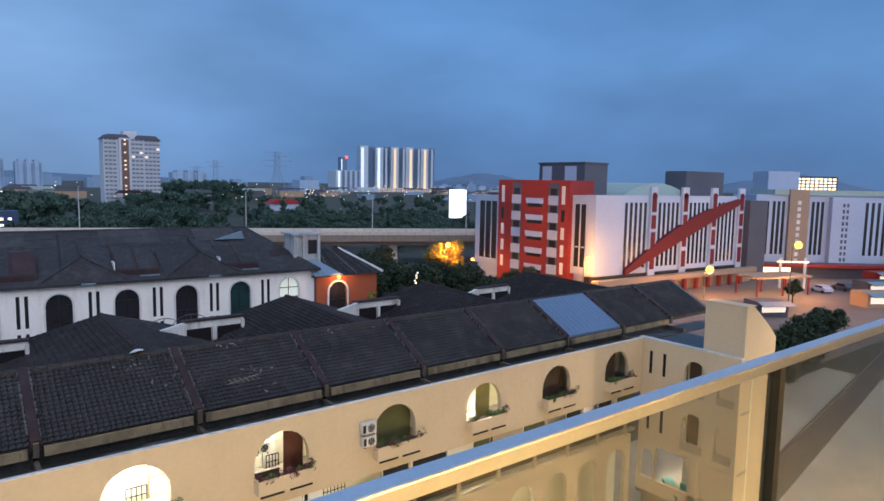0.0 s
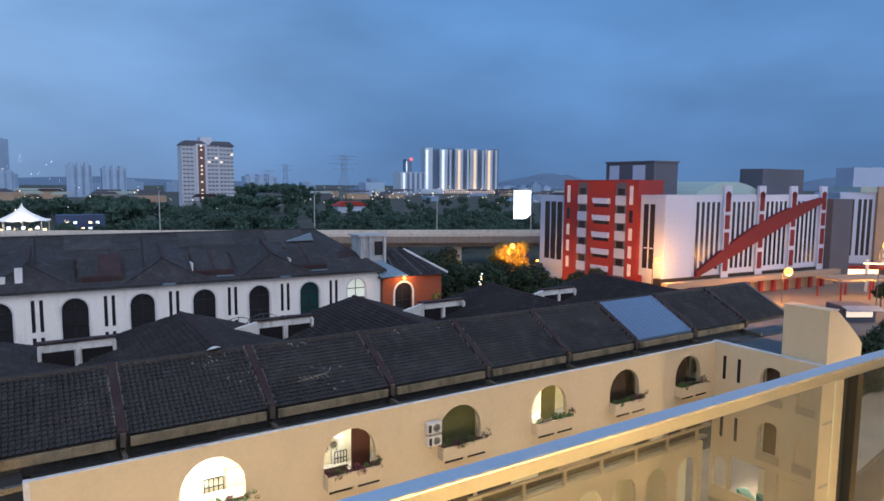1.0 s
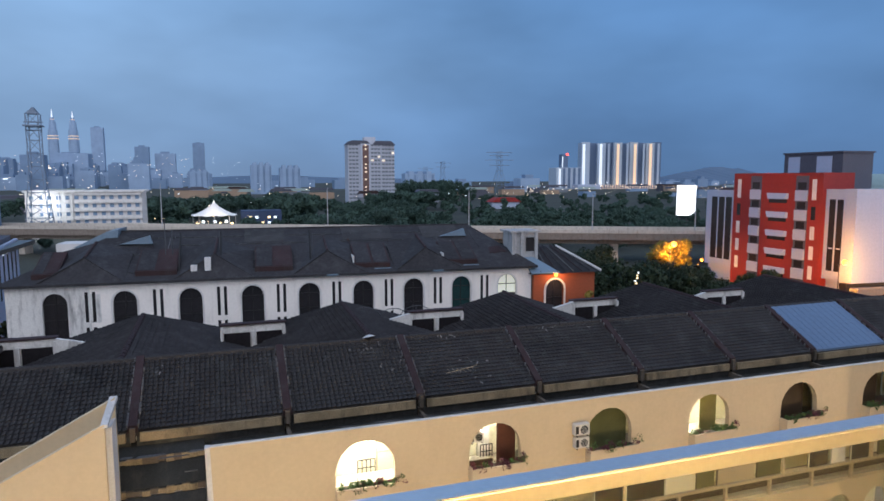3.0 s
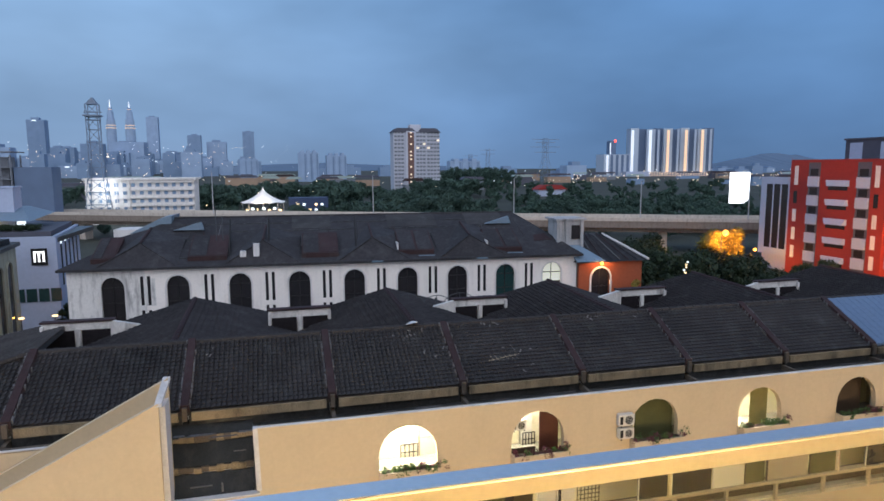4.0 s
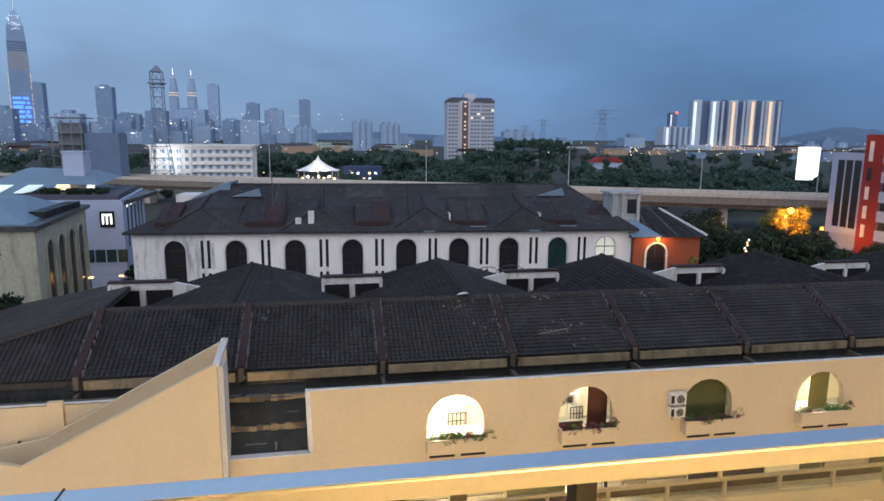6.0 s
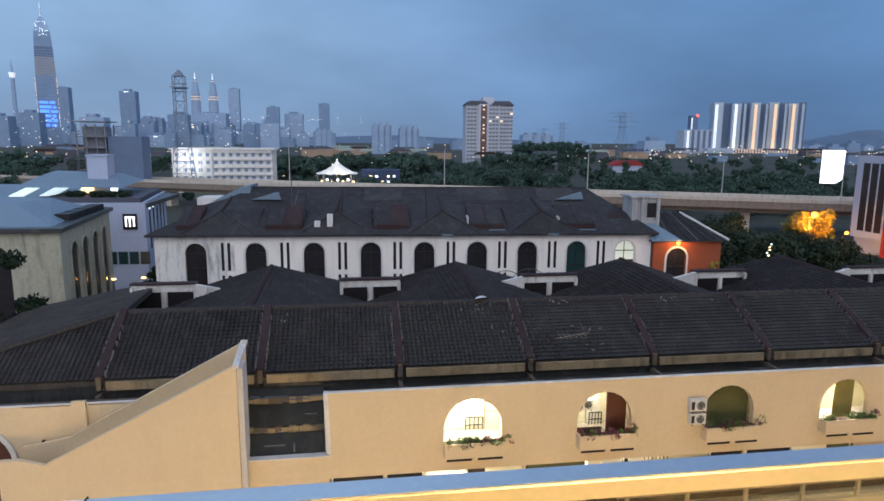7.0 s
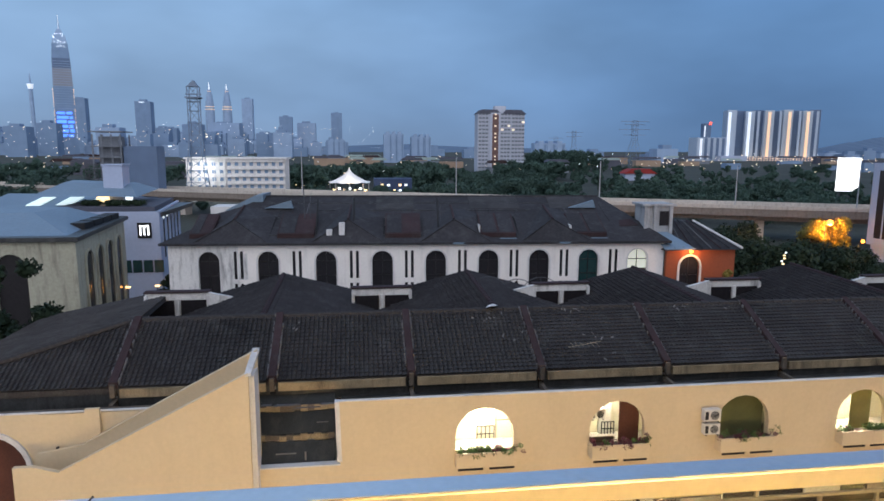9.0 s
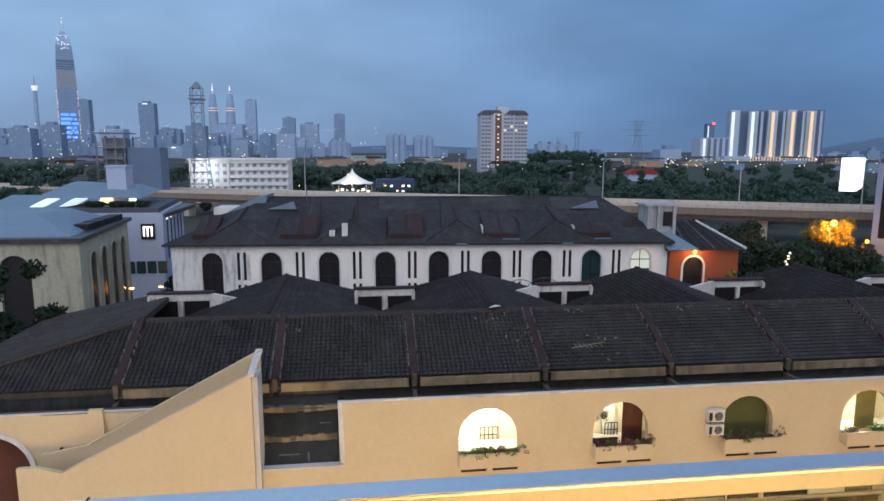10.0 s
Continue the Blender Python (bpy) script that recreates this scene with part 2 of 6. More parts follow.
G_COND = glow("condo_strip_light", (1.0, 0.70, 0.45), 0.45)
G_CONDW = glow("condo_pale_strip_light", (0.85, 0.92, 1.0), 0.55)
G_BLUE = glow("blue_screen_light", (0.08, 0.25, 1.0), 1.6)
G_SCREEN = glow("billboard_light", (0.95, 0.98, 1.0), 2.0)
G_CITY = glow("city_light", (1.0, 0.80, 0.55), 2.5)
G_CITYW = glow("white_city_light", (0.85, 0.95, 1.0), 1.5)
G_SKYL = glow("lit_roof_sheet", (0.85, 1.0, 0.95), 0.55)
G_RED = glow("red_beacon", (1.0, 0.08, 0.05), 3.0)


# ---- mesh helpers ----
def box(bm, x0, x1, y0, y1, z0, z1):
    v = [bm.verts.new(p) for p in ((x0, y0, z0), (x1, y0, z0), (x1, y1, z0), (x0, y1, z0), (x0, y0, z1), (x1, y0, z1), (x1, y1, z1), (x0, y1, z1))]
    for f in ((3, 2, 1, 0), (4, 5, 6, 7), (0, 1, 5, 4), (1, 2, 6, 5), (2, 3, 7, 6), (3, 0, 4, 7)):
        bm.faces.new([v[i] for i in f])
    return bm


def hexa(bm, low, high):
    """A solid between two quads with the same turn."""
    v = [bm.verts.new(p) for p in (*low, *high)]
    for f in ((3, 2, 1, 0), (4, 5, 6, 7), (0, 1, 5, 4), (1, 2, 6, 5), (2, 3, 7, 6), (3, 0, 4, 7)):
        bm.faces.new([v[i] for i in f])
    return bm


def prism(bm, pts, y0, y1):
    """An outline in x and z, run from y0 to y1."""
    a = [bm.verts.new((x, y0, z)) for x, z in pts]
    b = [bm.verts.new((x, y1, z)) for x, z in pts]
    bm.faces.new(a)
    bm.faces.new(b[::-1])
    for i in range(len(pts)):
        j = (i + 1) % len(pts)
        bm.faces.new((a[j], a[i], b[i], b[j]))
    return bm


def tube(bm, p, q, r0, r1=None, sides=8):
    p, q = Vector(p), Vector(q)
    r1 = r0 if r1 is None else r1
    turn = (q - p).to_track_quat("Z", "Y")
    rings = [[bm.verts.new(c + turn @ Vector((r * math.cos(k * math.tau / sides), r * math.sin(k * math.tau / sides), 0))) for k in range(sides)] for c, r in ((p, r0), (q, r1))]
    for k in range(sides):
        bm.faces.new((rings[0][k], rings[0][(k + 1) % sides], rings[1][(k + 1) % sides], rings[1][k]))
    bm.faces.new(rings[0][::-1])
    bm.faces.new(rings[1])
    return bm


def archpts(xc, half, z0, spring, n=10, rise=1.0):
    pts = [(xc - half, z0), (xc + half, z0)]
    pts += [(xc + half * math.cos(k * math.pi / n), spring + rise * half * math.sin(k * math.pi / n)) for k in range(n + 1)]
    return pts


def archwall(bm, x0, x1, z0, z1, y0, y1, xc, half, base, spring, n=10, rise=1.0):
    """A stretch of wall with one round-headed opening."""
    box(bm, x0, xc - half, y0, y1, z0, z1)
    box(bm, xc + half, x1, y0, y1, z0, z1)
    if base > z0:
        box(bm, xc - half, xc + half, y0, y1, z0, base)
    c = [(xc - half * math.cos(k * math.pi / n), spring + rise * half * math.sin(k * math.pi / n)) for k in range(n + 1)]
    for (xa, za), (xb, zb) in zip(c, c[1:]):
        hexa(bm, ((xa, y0, za), (xb, y0, zb), (xb, y1, zb), (xa, y1, za)), ((xa, y0, z1), (xb, y0, z1), (xb, y1, z1), (xa, y1, z1)))
    bmesh.ops.remove_doubles(bm, verts=bm.verts, dist=0.0005)
    return bm


def archrim(bm, xc, half, base, spring, y0, y1, w, n=12, rise=1.0):
    """The band round a round-headed opening."""
    def line(h, r):
        return [(xc - h, base)] + [(xc - h * math.cos(k * math.pi / n), spring + r * math.sin(k * math.pi / n)) for k in range(n + 1)] + [(xc + h, base)]
    a, b = line(half, rise * half), line(half + w, rise * half + w)
    for i in range(len(a) - 1):
        (p, q), (s, t) = (a[i], a[i + 1]), (b[i], b[i + 1])
        hexa(bm, ((p[0], y0, p[1]), (q[0], y0, q[1]), (q[0], y1, q[1]), (p[0], y1, p[1])), ((s[0], y0, s[1]), (t[0], y0, t[1]), (t[0], y1, t[1]), (s[0], y1, s[1])))
    bmesh.ops.remove_doubles(bm, verts=bm.verts, dist=0.0005)
    return bm


def part(name, bm, material, parent=None, label=""):
    me = bpy.data.meshes.new(name)
    bm.to_mesh(me)
    bm.free()
    me.materials.append(material)
    ob = new(name, me)
    if parent:
        ob.parent = parent
    if label:
        ob["label"] = label
    return ob


def shared(name, me, parent, place):
    ob = new(name, me)
    ob.parent = parent
    ob.matrix_basis = place
    return ob


def thing(name, label, category, place=None, group="", kind=""):
    ob = new(name)
    if place:
        ob.matrix_world = place
    return tagged(ob, label, category, group, kind)


def B():
    return bmesh.new()


def bx(*a):
    return box(bmesh.new(), *a)


def leafmesh(name, spots, size, rng, material, flat=0.4):
    """Small bent leaves scattered round the given clump centres (x, y, z, radius, count)."""
    vs, fs = [], []
    for x, y, z, r, count in spots:
        d = rng.normal(size=(count, 3))
        d /= np.linalg.norm(d, axis=1)[:, None]
        c = np.array((x, y, z)) + d * (r * rng.uniform(0.45, 1.0, (count, 1))) * np.array((1, 1, 0.8))
        a = rng.normal(size=(count, 3))
        a /= np.linalg.norm(a, axis=1)[:, None]
        b = np.cross(a, d)
        b /= np.linalg.norm(b, axis=1)[:, None] + 1e-6
        s = size * rng.uniform(0.6, 1.4, (count, 1))
        k = len(vs)
        quad = np.stack([c - a * s, c + b * s * flat, c + a * s, c - b * s * flat], 1).reshape(-1, 3)
        vs.extend(map(tuple, quad))
        fs.extend((k + 4 * i, k + 4 * i + 1, k + 4 * i + 2, k + 4 * i + 3) for i in range(count))
    me = bpy.data.meshes.new(name)
    me.from_pydata(vs, [], fs)
    me.materials.append(material)
    return me


# ---- ground and roads ----
ground = tagged(part("ground", bx(-4500, 4500, -300, 4700, -0.6, 0.0), GROUND), "dark grass and earth reaching to the horizon", "ground", kind="structure")
tagged(part("courtyard", bx(-30, 78, 1.4, 29.0, 0.0, 0.03), PAVE), "pale paved courtyard between the two blocks", "pavement", kind="structure")
tagged(part("road", bx(78.1, 190, 30, 72, 0.0, 0.02), FORECOURT), "worn concrete forecourt and street under sodium lamps", "road", kind="structure")
tagged(part("road_behind", bx(-60, 92, 62, 72, 0.0, 0.02), ASPHALT), "asphalt lane behind the tiled blocks", "road", kind="structure")

# ---- courtyard block: front wall with round-headed openings ----
WY, WT, TOP = 21.33, 0.24, 11.38
ARCHX = [4.42 + 4.93 * i for i in range(6)]
block_a = thing("courtyard_block", "cream rendered block with round-arched openings and dark tiled roof", "building")
CORNER = 31.36
for i, xc in enumerate(ARCHX):
    x0 = -0.67 if i == 0 else (ARCHX[i - 1] + xc) / 2
    x1 = CORNER if i == 5 else (ARCHX[i + 1] + xc) / 2
    part("wall_bay", archwall(B(), x0, x1, 8.25, TOP, WY, WY + WT, xc, 1.05, 9.2, 9.88), CREAM, block_a)
part("coping", bx(-0.70, CORNER, WY - 0.02, WY + 0.10, TOP, TOP + 0.04), COPING, block_a, "chalky white parapet coping")
part("notch_jamb", hexa(B(), ((-0.76, WY - 0.02, 9.2), (-0.60, WY - 0.02, 9.2), (-0.60, WY + WT + 0.02, 9.2), (-0.76, WY + WT + 0.02, 9.2)),
                        ((-0.82, WY - 0.02, TOP), (-0.66, WY - 0.02, TOP), (-0.66, WY + WT + 0.02, TOP), (-0.82, WY + WT + 0.02, TOP))), COPING, block_a, "white painted wall end")
part("low_wall", bx(-11.0, -0.66, WY, WY + WT, 0, 9.08), CREAM, block_a)
part("low_wall_coping", bx(-4.0, -0.66, WY - 0.03, WY + WT + 0.03, 9.08, 9.13), COPING, block_a)
# storey below: window row, open band with posts, then a row of arches
part("gallery_back_wall", bx(-0.66, CORNER, WY + 1.5, WY + 1.7, 0, 8.9), INNER, block_a)
part("gallery_floor", bx(-0.66, CORNER, WY + WT, WY + 1.5, 5.86, 5.98), PAVE, block_a)
part("gallery_ceiling", bx(-0.66, CORNER, WY + WT, WY + 1.5, 8.6, 8.84), INNER, block_a)
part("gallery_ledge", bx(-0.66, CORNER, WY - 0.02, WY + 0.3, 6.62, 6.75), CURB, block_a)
# brown board stands in for the darkness inside the open band
part("band_backing", bx(-0.66, CORNER, WY + 0.55, WY + 0.6, 5.86, 6.62), BROWN, block_a)
for k in range(13):
    x = 0.6 + 2.465 * k
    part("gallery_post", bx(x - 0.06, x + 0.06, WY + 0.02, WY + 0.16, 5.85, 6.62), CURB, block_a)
for x0, x1, m in ((-0.6, 1.2, DARKWIN), (1.3, 2.6, DARKWIN), (4.2, 4.9, BROWN), (6.45, 8.7, OLIVE), (8.8, 9.35, INNER), (9.4, 10.15, DOORW), (10.2, 10.4, DARKWIN), (10.45, 10.95, DOORW),
                  (13.7, 15.05, DARKWIN), (15.2, 17.1, DARKWIN), (17.15, 18.7, INNER), (18.7, 19.7, OLIVE), (19.8, 21.9, CURB), (22.0, 23.4, OLIVE), (25.0, 26.2, DARKWIN), (26.4, 27.3, DOORW), (27.6, 28.8, DARKWIN), (29.4, 30.6, OLIVE)):
    pn = part("infill_panel", bx(x0, x1, WY + 0.10, WY + 0.15, 6.75, 8.25), m, block_a)
    part("panel_frame", bx(x0, x0 + 0.05, WY + 0.07, WY + 0.099, 6.75, 8.25), BROWN if m in (OLIVE, CURB) else DOORW, pn)
for x in (2.7, 6.35, 15.12, 23.5, 28.95):
    part("gallery_pier", bx(x - 0.05, x + 0.05, WY + 0.02, WY + 0.2, 6.75, 8.25), CREAM, block_a)
bm = B()
for k in range(7):
    box(bm, 11.06 + 0.155 * k, 11.085 + 0.155 * k, WY + 0.1, WY + 0.12, 6.75, 8.25)
for k in range(9):
    box(bm, 11.04, 12.03, WY + 0.09, WY + 0.11, 6.80 + 0.175 * k, 6.825 + 0.175 * k)
part("window_grille", bm, BROWN, block_a, "brown square-mesh window grille")
for k in range(12):
    xc = 1.9 + 2.5 * k
    part("lower_bay", archwall(B(), xc - 1.25, min(CORNER, xc + 1.25), 0, 5.85, WY, WY + WT, xc, 0.85, 0.0, 4.35), CREAM, block_a)
lamp("gallery_lamp", "AREA", (9.5, WY + 0.9, 8.5), 320, COOL, 1.0, (9.5, WY + 1.0, 6))
lamp("gallery_lamp", "AREA", (4.0, WY + 0.9, 8.5), 140, COOL, 1.0, (4.0, WY + 1.0, 6))
lamp("gallery_lamp", "AREA", (23, WY + 0.9, 8.5), 60, COOL, 1.0, (22, WY + 1.0, 6))
lamp("gallery_lamp", "AREA", (20, WY + 0.9, 5.7), 260, COOL, 1.0, (20, WY + 1.0, 2))

# recesses behind the arches
part("recess_back", bx(1.8, CORNER, WY + 1.62, WY + 1.8, 8.9, 10.97), INNER, block_a)
part("recess_ceiling", bx(1.8, CORNER, WY + WT, WY + 1.62, 10.93, 10.97), INNER, block_a)
part("recess_floor", bx(1.8, CORNER, WY + WT, WY + 1.62, 8.85, 9.0), PAVE, block_a)
for i in range(7):
    x = 1.85 + 4.93 * i
    part("recess_side", bx(x, x + 0.12, WY + WT, WY + 1.62, 9.0, 10.93), INNER, block_a)


def grille(parent, x0, x1, y, z0, z1, n=4):
    bm = B()
    for k in range(n + 1):
        x = x0 + (x1 - x0) * k / n
        box(bm, x - 0.015, x + 0.015, y, y + 0.02, z0, z1)
    for z in (z0, (z0 + z1) / 2, z1):
        box(bm, x0, x1, y - 0.01, y + 0.015, z - 0.015, z + 0.015)
    return part("window_grille", bm, BLACK, parent, "black iron window grille")


# one by one: lit porch, porch with fan unit and door, dark curtain, half curtain, two dark
a = ARCHX
grille(block_a, a[0] + 0.02, a[0] + 0.68, WY + 1.56, 8.9, 9.52)
part("conduit", bx(a[0] + 0.42, a[0] + 0.44, WY + 1.59, WY + 1.618, 9.5, 10.5), CURB, block_a)
part("conduit", bx(a[0] + 0.42, a[0] + 1.4, WY + 1.59, WY + 1.618, 9.72, 9.74), CURB, block_a)
part("lintel_panel", bx(a[0] + 0.0, a[0] + 0.38, WY + 1.56, WY + 1.618, 10.28, 10.42), MUSTARD, block_a)
part("porch_door_edge", bx(a[0] + 0.72, a[0] + 0.78, WY + 1.57, WY + 1.618, 9.0, 10.6), CURB, block_a)
part("porch_screen", bx(a[1] + 0.28, a[1] + 1.05, WY + 0.5, WY + 0.56, 9.0, 10.92), MAROON, block_a, "reddish brown timber screen")
part("porch_shade", bx(a[1] - 1.05, a[1] + 0.1, WY + 0.5, WY + 0.55, 9.0, 9.34), BROWN, block_a)
part("porch_door", bx(a[1] - 0.12, a[1] + 0.38, WY + 1.5, WY + 1.6, 9.0, 10.9), DOORW, block_a, "white painted porch door")
grille(block_a, a[1] - 0.02, a[1] + 0.48, WY + 1.42, 8.95, 9.50)
part("curtain", bx(a[2] - 0.62, a[2] + 1.05, WY + 0.4, WY + 0.46, 9.0, 10.92), OLIVE, block_a, "dark olive roller blind filling the opening")
bm = B()
rows = [[bm.verts.new((a[3] - 0.15 + k * 0.03, WY + 0.42 + 0.05 * (k % 2) + d, z)) for k in range(30)] for z, d in ((9.0, 0), (10.92, 0), (10.92, 0.02), (9.0, 0.02))]
for k in range(29):
    for r in range(4):
        bm.faces.new((rows[r][k], rows[r][k + 1], rows[(r + 1) % 4][k + 1], rows[(r + 1) % 4][k]))
part("curtain", bm, mat("yellow_olive_curtain", (0.30, 0.27, 0.11), 0.9, 0.2, 6.0, 0.1), block_a, "pleated yellow-olive curtain drawn half across")
part("curtain", bx(a[4] - 1.1, a[4] + 0.75, WY + 0.5, WY + 0.55, 9.0, 10.92), BROWN, block_a, "dark brown blind")
part("curtain", bx(a[5] - 1.1, a[5] + 0.45, WY + 0.5, WY + 0.55, 9.0, 10.92), BROWN, block_a, "dark brown blind")
part("door", bx(a[5] + 0.5, a[5] + 0.9, WY + 1.5, WY + 1.6, 9.0, 10.9), OLIVE, block_a)


def tube_lamp(x, y, z, power):
    t = thing("tube_light", "lit white fluorescent tube on the porch ceiling", "ceiling light", pose(x, y, z), "porch lights")
    part("tube", tube(B(), (-0.45, 0, -0.05), (0.45, 0, -0.05), 0.02), G_WHITE, t)
    part("batten", bx(-0.5, 0.5, -0.03, 0.03, -0.03, 0.0), COPING, t)
    lamp("porch_lamp", "AREA", (x, y, z - 0.09), power, COOL, 0.9, (x, y + 0.001, z - 1))


tube_lamp(a[0], WY + 0.9, 10.925, 250)
tube_lamp(a[1] - 0.2, WY + 1.1, 10.925, 80)
tube_lamp(a[2] - 0.75, WY + 1.2, 10.925, 60)
tube_lamp(a[3] - 0.6, WY + 1.0, 10.925, 260)


# flower boxes under the openings
def flower_box(xc, seed, green, red):
    rng = np.random.default_rng(seed)
    t = thing("flower_box", "cream masonry flower box with trailing plants under the opening", "planter", pose(xc, WY, 8.80), "flower boxes under the arches")
    bm = B()
    box(bm, -1.08, 1.08, -0.42, -0.34, 0.1, 0.62)
    box(bm, -1.08, -1.0, -0.34, 0.0, 0.1, 0.62)
    box(bm, 1.0, 1.08, -0.34, 0.0, 0.1, 0.62)
    box(bm, -1.0, 1.0, -0.34, 0.0, 0.1, 0.2)
    part("trough", bm, CREAM, t)
    part("slot", bx(-1.02, -0.12, -0.425, -0.418, 0.0, 0.085), DARKWIN, t)
    part("slot", bx(0.1, 1.0, -0.425, -0.418, 0.0, 0.085), DARKWIN, t)
    part("corbel", bx(-0.06, 0.06, -0.4, 0.0, -0.02, 0.1), CREAM, t)
    part("soil", bx(-1.0, 1.0, -0.34, 0.0, 0.5, 0.58), SOIL, t)
    for m, cnt, nm in ((LEAF, green, "foliage"), (LEAFRED, red, "red_foliage")):
        spots = [(rng.uniform(-1.0, 1.0), rng.uniform(-0.38, -0.1), rng.uniform(0.56, 0.74), rng.uniform(0.10, 0.24), 60) for _ in range(cnt)]
        if cnt:
            spots += [(rng.uniform(0.9, 1.35), -0.3, rng.uniform(0.55, 0.95), 0.12, 14) for _ in range(3)]
            ob = new(nm, leafmesh(nm, spots, 0.048, rng, m))
            ob.parent = t
    return t


for i, (g, r) in enumerate(((20, 6), (5, 16), (12, 6), (16, 4), (11, 7), (12, 3))):
    flower_box(a[i], 20 + i, g, r)


def ac_unit(name, x, y, z, s=1.0):
    t = thing(name, "white outdoor air-conditioner unit on wall brackets", "air conditioner", pose(x, y, z) @ Matrix.Scale(s, 4), "air conditioners")
    bm = bx(-0.4, 0.4, -0.3, 0.0, 0, 0.54)
    bmesh.ops.bevel(bm, geom=bm.edges[:], offset=0.02, segments=1, affect="EDGES")
    part("casing", bm, ACWHITE, t)
    part("fan_grille", tube(B(), (0.1, -0.315, 0.27), (0.1, -0.298, 0.27), 0.21, sides=20), BLACK, t, "round black fan grille")
    bm = B()
    for r in (0.07, 0.14, 0.2):
        for k in range(16):
            c = [(0.1 + r * math.cos(q * math.tau / 16), -0.32, 0.27 + r * math.sin(q * math.tau / 16)) for q in (k, k + 1)]
            tube(bm, c[0], c[1], 0.008, sides=4)
    part("guard", bm, ACWHITE, t)
    part("side_vent", bx(-0.36, -0.2, -0.306, -0.298, 0.08, 0.46), BLACK, t)
    for xx in (-0.28, 0.28):
        part("bracket", bx(xx - 0.02, xx + 0.02, -0.32, 0.02, -0.05, 0.0), BLACK, t)
    return t


ac_unit("air_conditioner", a[2] - 1.38, WY - 0.02, 10.08, 0.82)
ac_unit("air_conditioner", a[2] - 1.36, WY - 0.02, 9.55, 0.78)
ac_unit("air_conditioner", a[1] - 0.52, WY + 0.75, 10.02, 0.72)
bm = B()
for p, q in (((a[2] - 1.3, WY - 0.1, 10.2), (a[2] - 0.95, WY - 0.06, 10.3)), ((a[2] - 0.95, WY - 0.06, 10.3), (a[2] - 0.85, WY + 0.3, 10.34)), ((a[2] - 1.3, WY - 0.1, 9.6), (a[2] - 0.95, WY - 0.05, 9.9))):
    tube(bm, p, q, 0.035, sides=6)
tagged(part("refrigerant_pipe", bm, BLACK), "black lagged pipes from the air conditioners", "pipe")

# gutter trough and eave beams
EY, EZ, RY, RZ = 22.65, 11.76, 25.6, 13.33
part("gutter_floor", bx(-16.0, -3.9, WY + 0.95, EY + 0.35, 10.9, 11.0), GUTTER, block_a)
# dark board stands in for the shade under the hipped eave
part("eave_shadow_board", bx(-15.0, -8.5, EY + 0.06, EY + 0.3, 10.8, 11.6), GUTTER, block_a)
part("gutter_floor", bx(-0.62, 40.0, WY + WT, EY + 0.35, 10.98, 11.06), GUTTER, block_a, "black concrete gutter")
STRIPS = [-8.40, -3.05, 1.92, 6.83, 11.79, 16.64, 21.5, 26.3, 31.2, 36.1]
for s0, s1 in zip(STRIPS, STRIPS[1:]):
    part("eave_beam", bx(s0 + 0.22, s1 - 0.22, EY - 0.12, EY + 0.06, 11.40, 11.70), EAVE, block_a, "stained pale eave beam")
    # near-black board imitates shade between eave beam and gutter
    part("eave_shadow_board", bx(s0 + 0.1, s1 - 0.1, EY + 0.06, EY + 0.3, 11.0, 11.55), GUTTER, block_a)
for s in STRIPS:
    if not -4 < s < 0:
        part("gutter_baffle", bx(s - 0.07, s + 0.07, WY + WT if s > -4 else WY + 0.95, EY + 0.3, 11.0, 11.26), STAIN, block_a)
    part("end_cap", bx(s - 0.08, s + 0.08, EY - 0.16, EY + 0.1, 11.42, 11.88), STAIN, block_a)

# tiled roof of the courtyard block
SL = math.hypot(RY - EY, RZ - EZ)
ANG = math.degrees(math.atan2(RZ - EZ, RY - EY))
slope = pose(0, EY, EZ, ANG, 0, 0)
roof_a = part("roof", hexa(B(), ((-8.4, EY, EZ - 0.2), (40.5, EY, EZ - 0.2), (40.5, RY, RZ - 0.2), (-8.4, RY, RZ - 0.2)), ((-8.4, EY, EZ - 0.03), (40.5, EY, EZ - 0.03), (40.5, RY, RZ - 0.03), (-8.4, RY, RZ - 0.03))), TILE, block_a, "dark grey-brown interlocking concrete roof tiles")
ridge_rows = []
mo = random.Random(5)
for s in STRIPS:
    bm = B()
    hexa(bm, ((s - 0.17, EY - 0.05, EZ - 0.05), (s + 0.17, EY - 0.05, EZ - 0.05), (s + 0.17, RY, RZ - 0.05), (s - 0.17, RY, RZ - 0.05)),
         ((s - 0.13, EY - 0.05, EZ + 0.19), (s + 0.13, EY - 0.05, EZ + 0.19), (s + 0.13, RY, RZ + 0.19), (s - 0.13, RY, RZ + 0.19)))
    part("party_ridge", bm, RIDGE, block_a, "maroon mortar strip over the party wall")
    bm = B()
    for e in (-0.17, 0.17):
        for k in range(22):
            f0 = (k + mo.uniform(0, 0.4)) / 22
            f1 = f0 + mo.uniform(0.2, 0.6) / 22
            if mo.random() < 0.62:
                w = mo.uniform(0.012, 0.035)
                p, q = ((s + e, EY + (RY - EY) * f, EZ + (RZ - EZ) * f) for f in (f0, f1))
                hexa(bm, ((p[0] - w, p[1], p[2]), (p[0] + w, p[1], p[2]), (q[0] + w, q[1], q[2]), (q[0] - w, q[1], q[2])), ((p[0] - w, p[1], p[2] + 0.19), (p[0] + w, p[1], p[2] + 0.19), (q[0] + w, q[1], q[2] + 0.19), (q[0] - w, q[1], q[2] + 0.19)))
    tagged(part("mortar_edge", bm, HIPLINE, block_a), "broken pale mortar along the strip", kind="stuff")
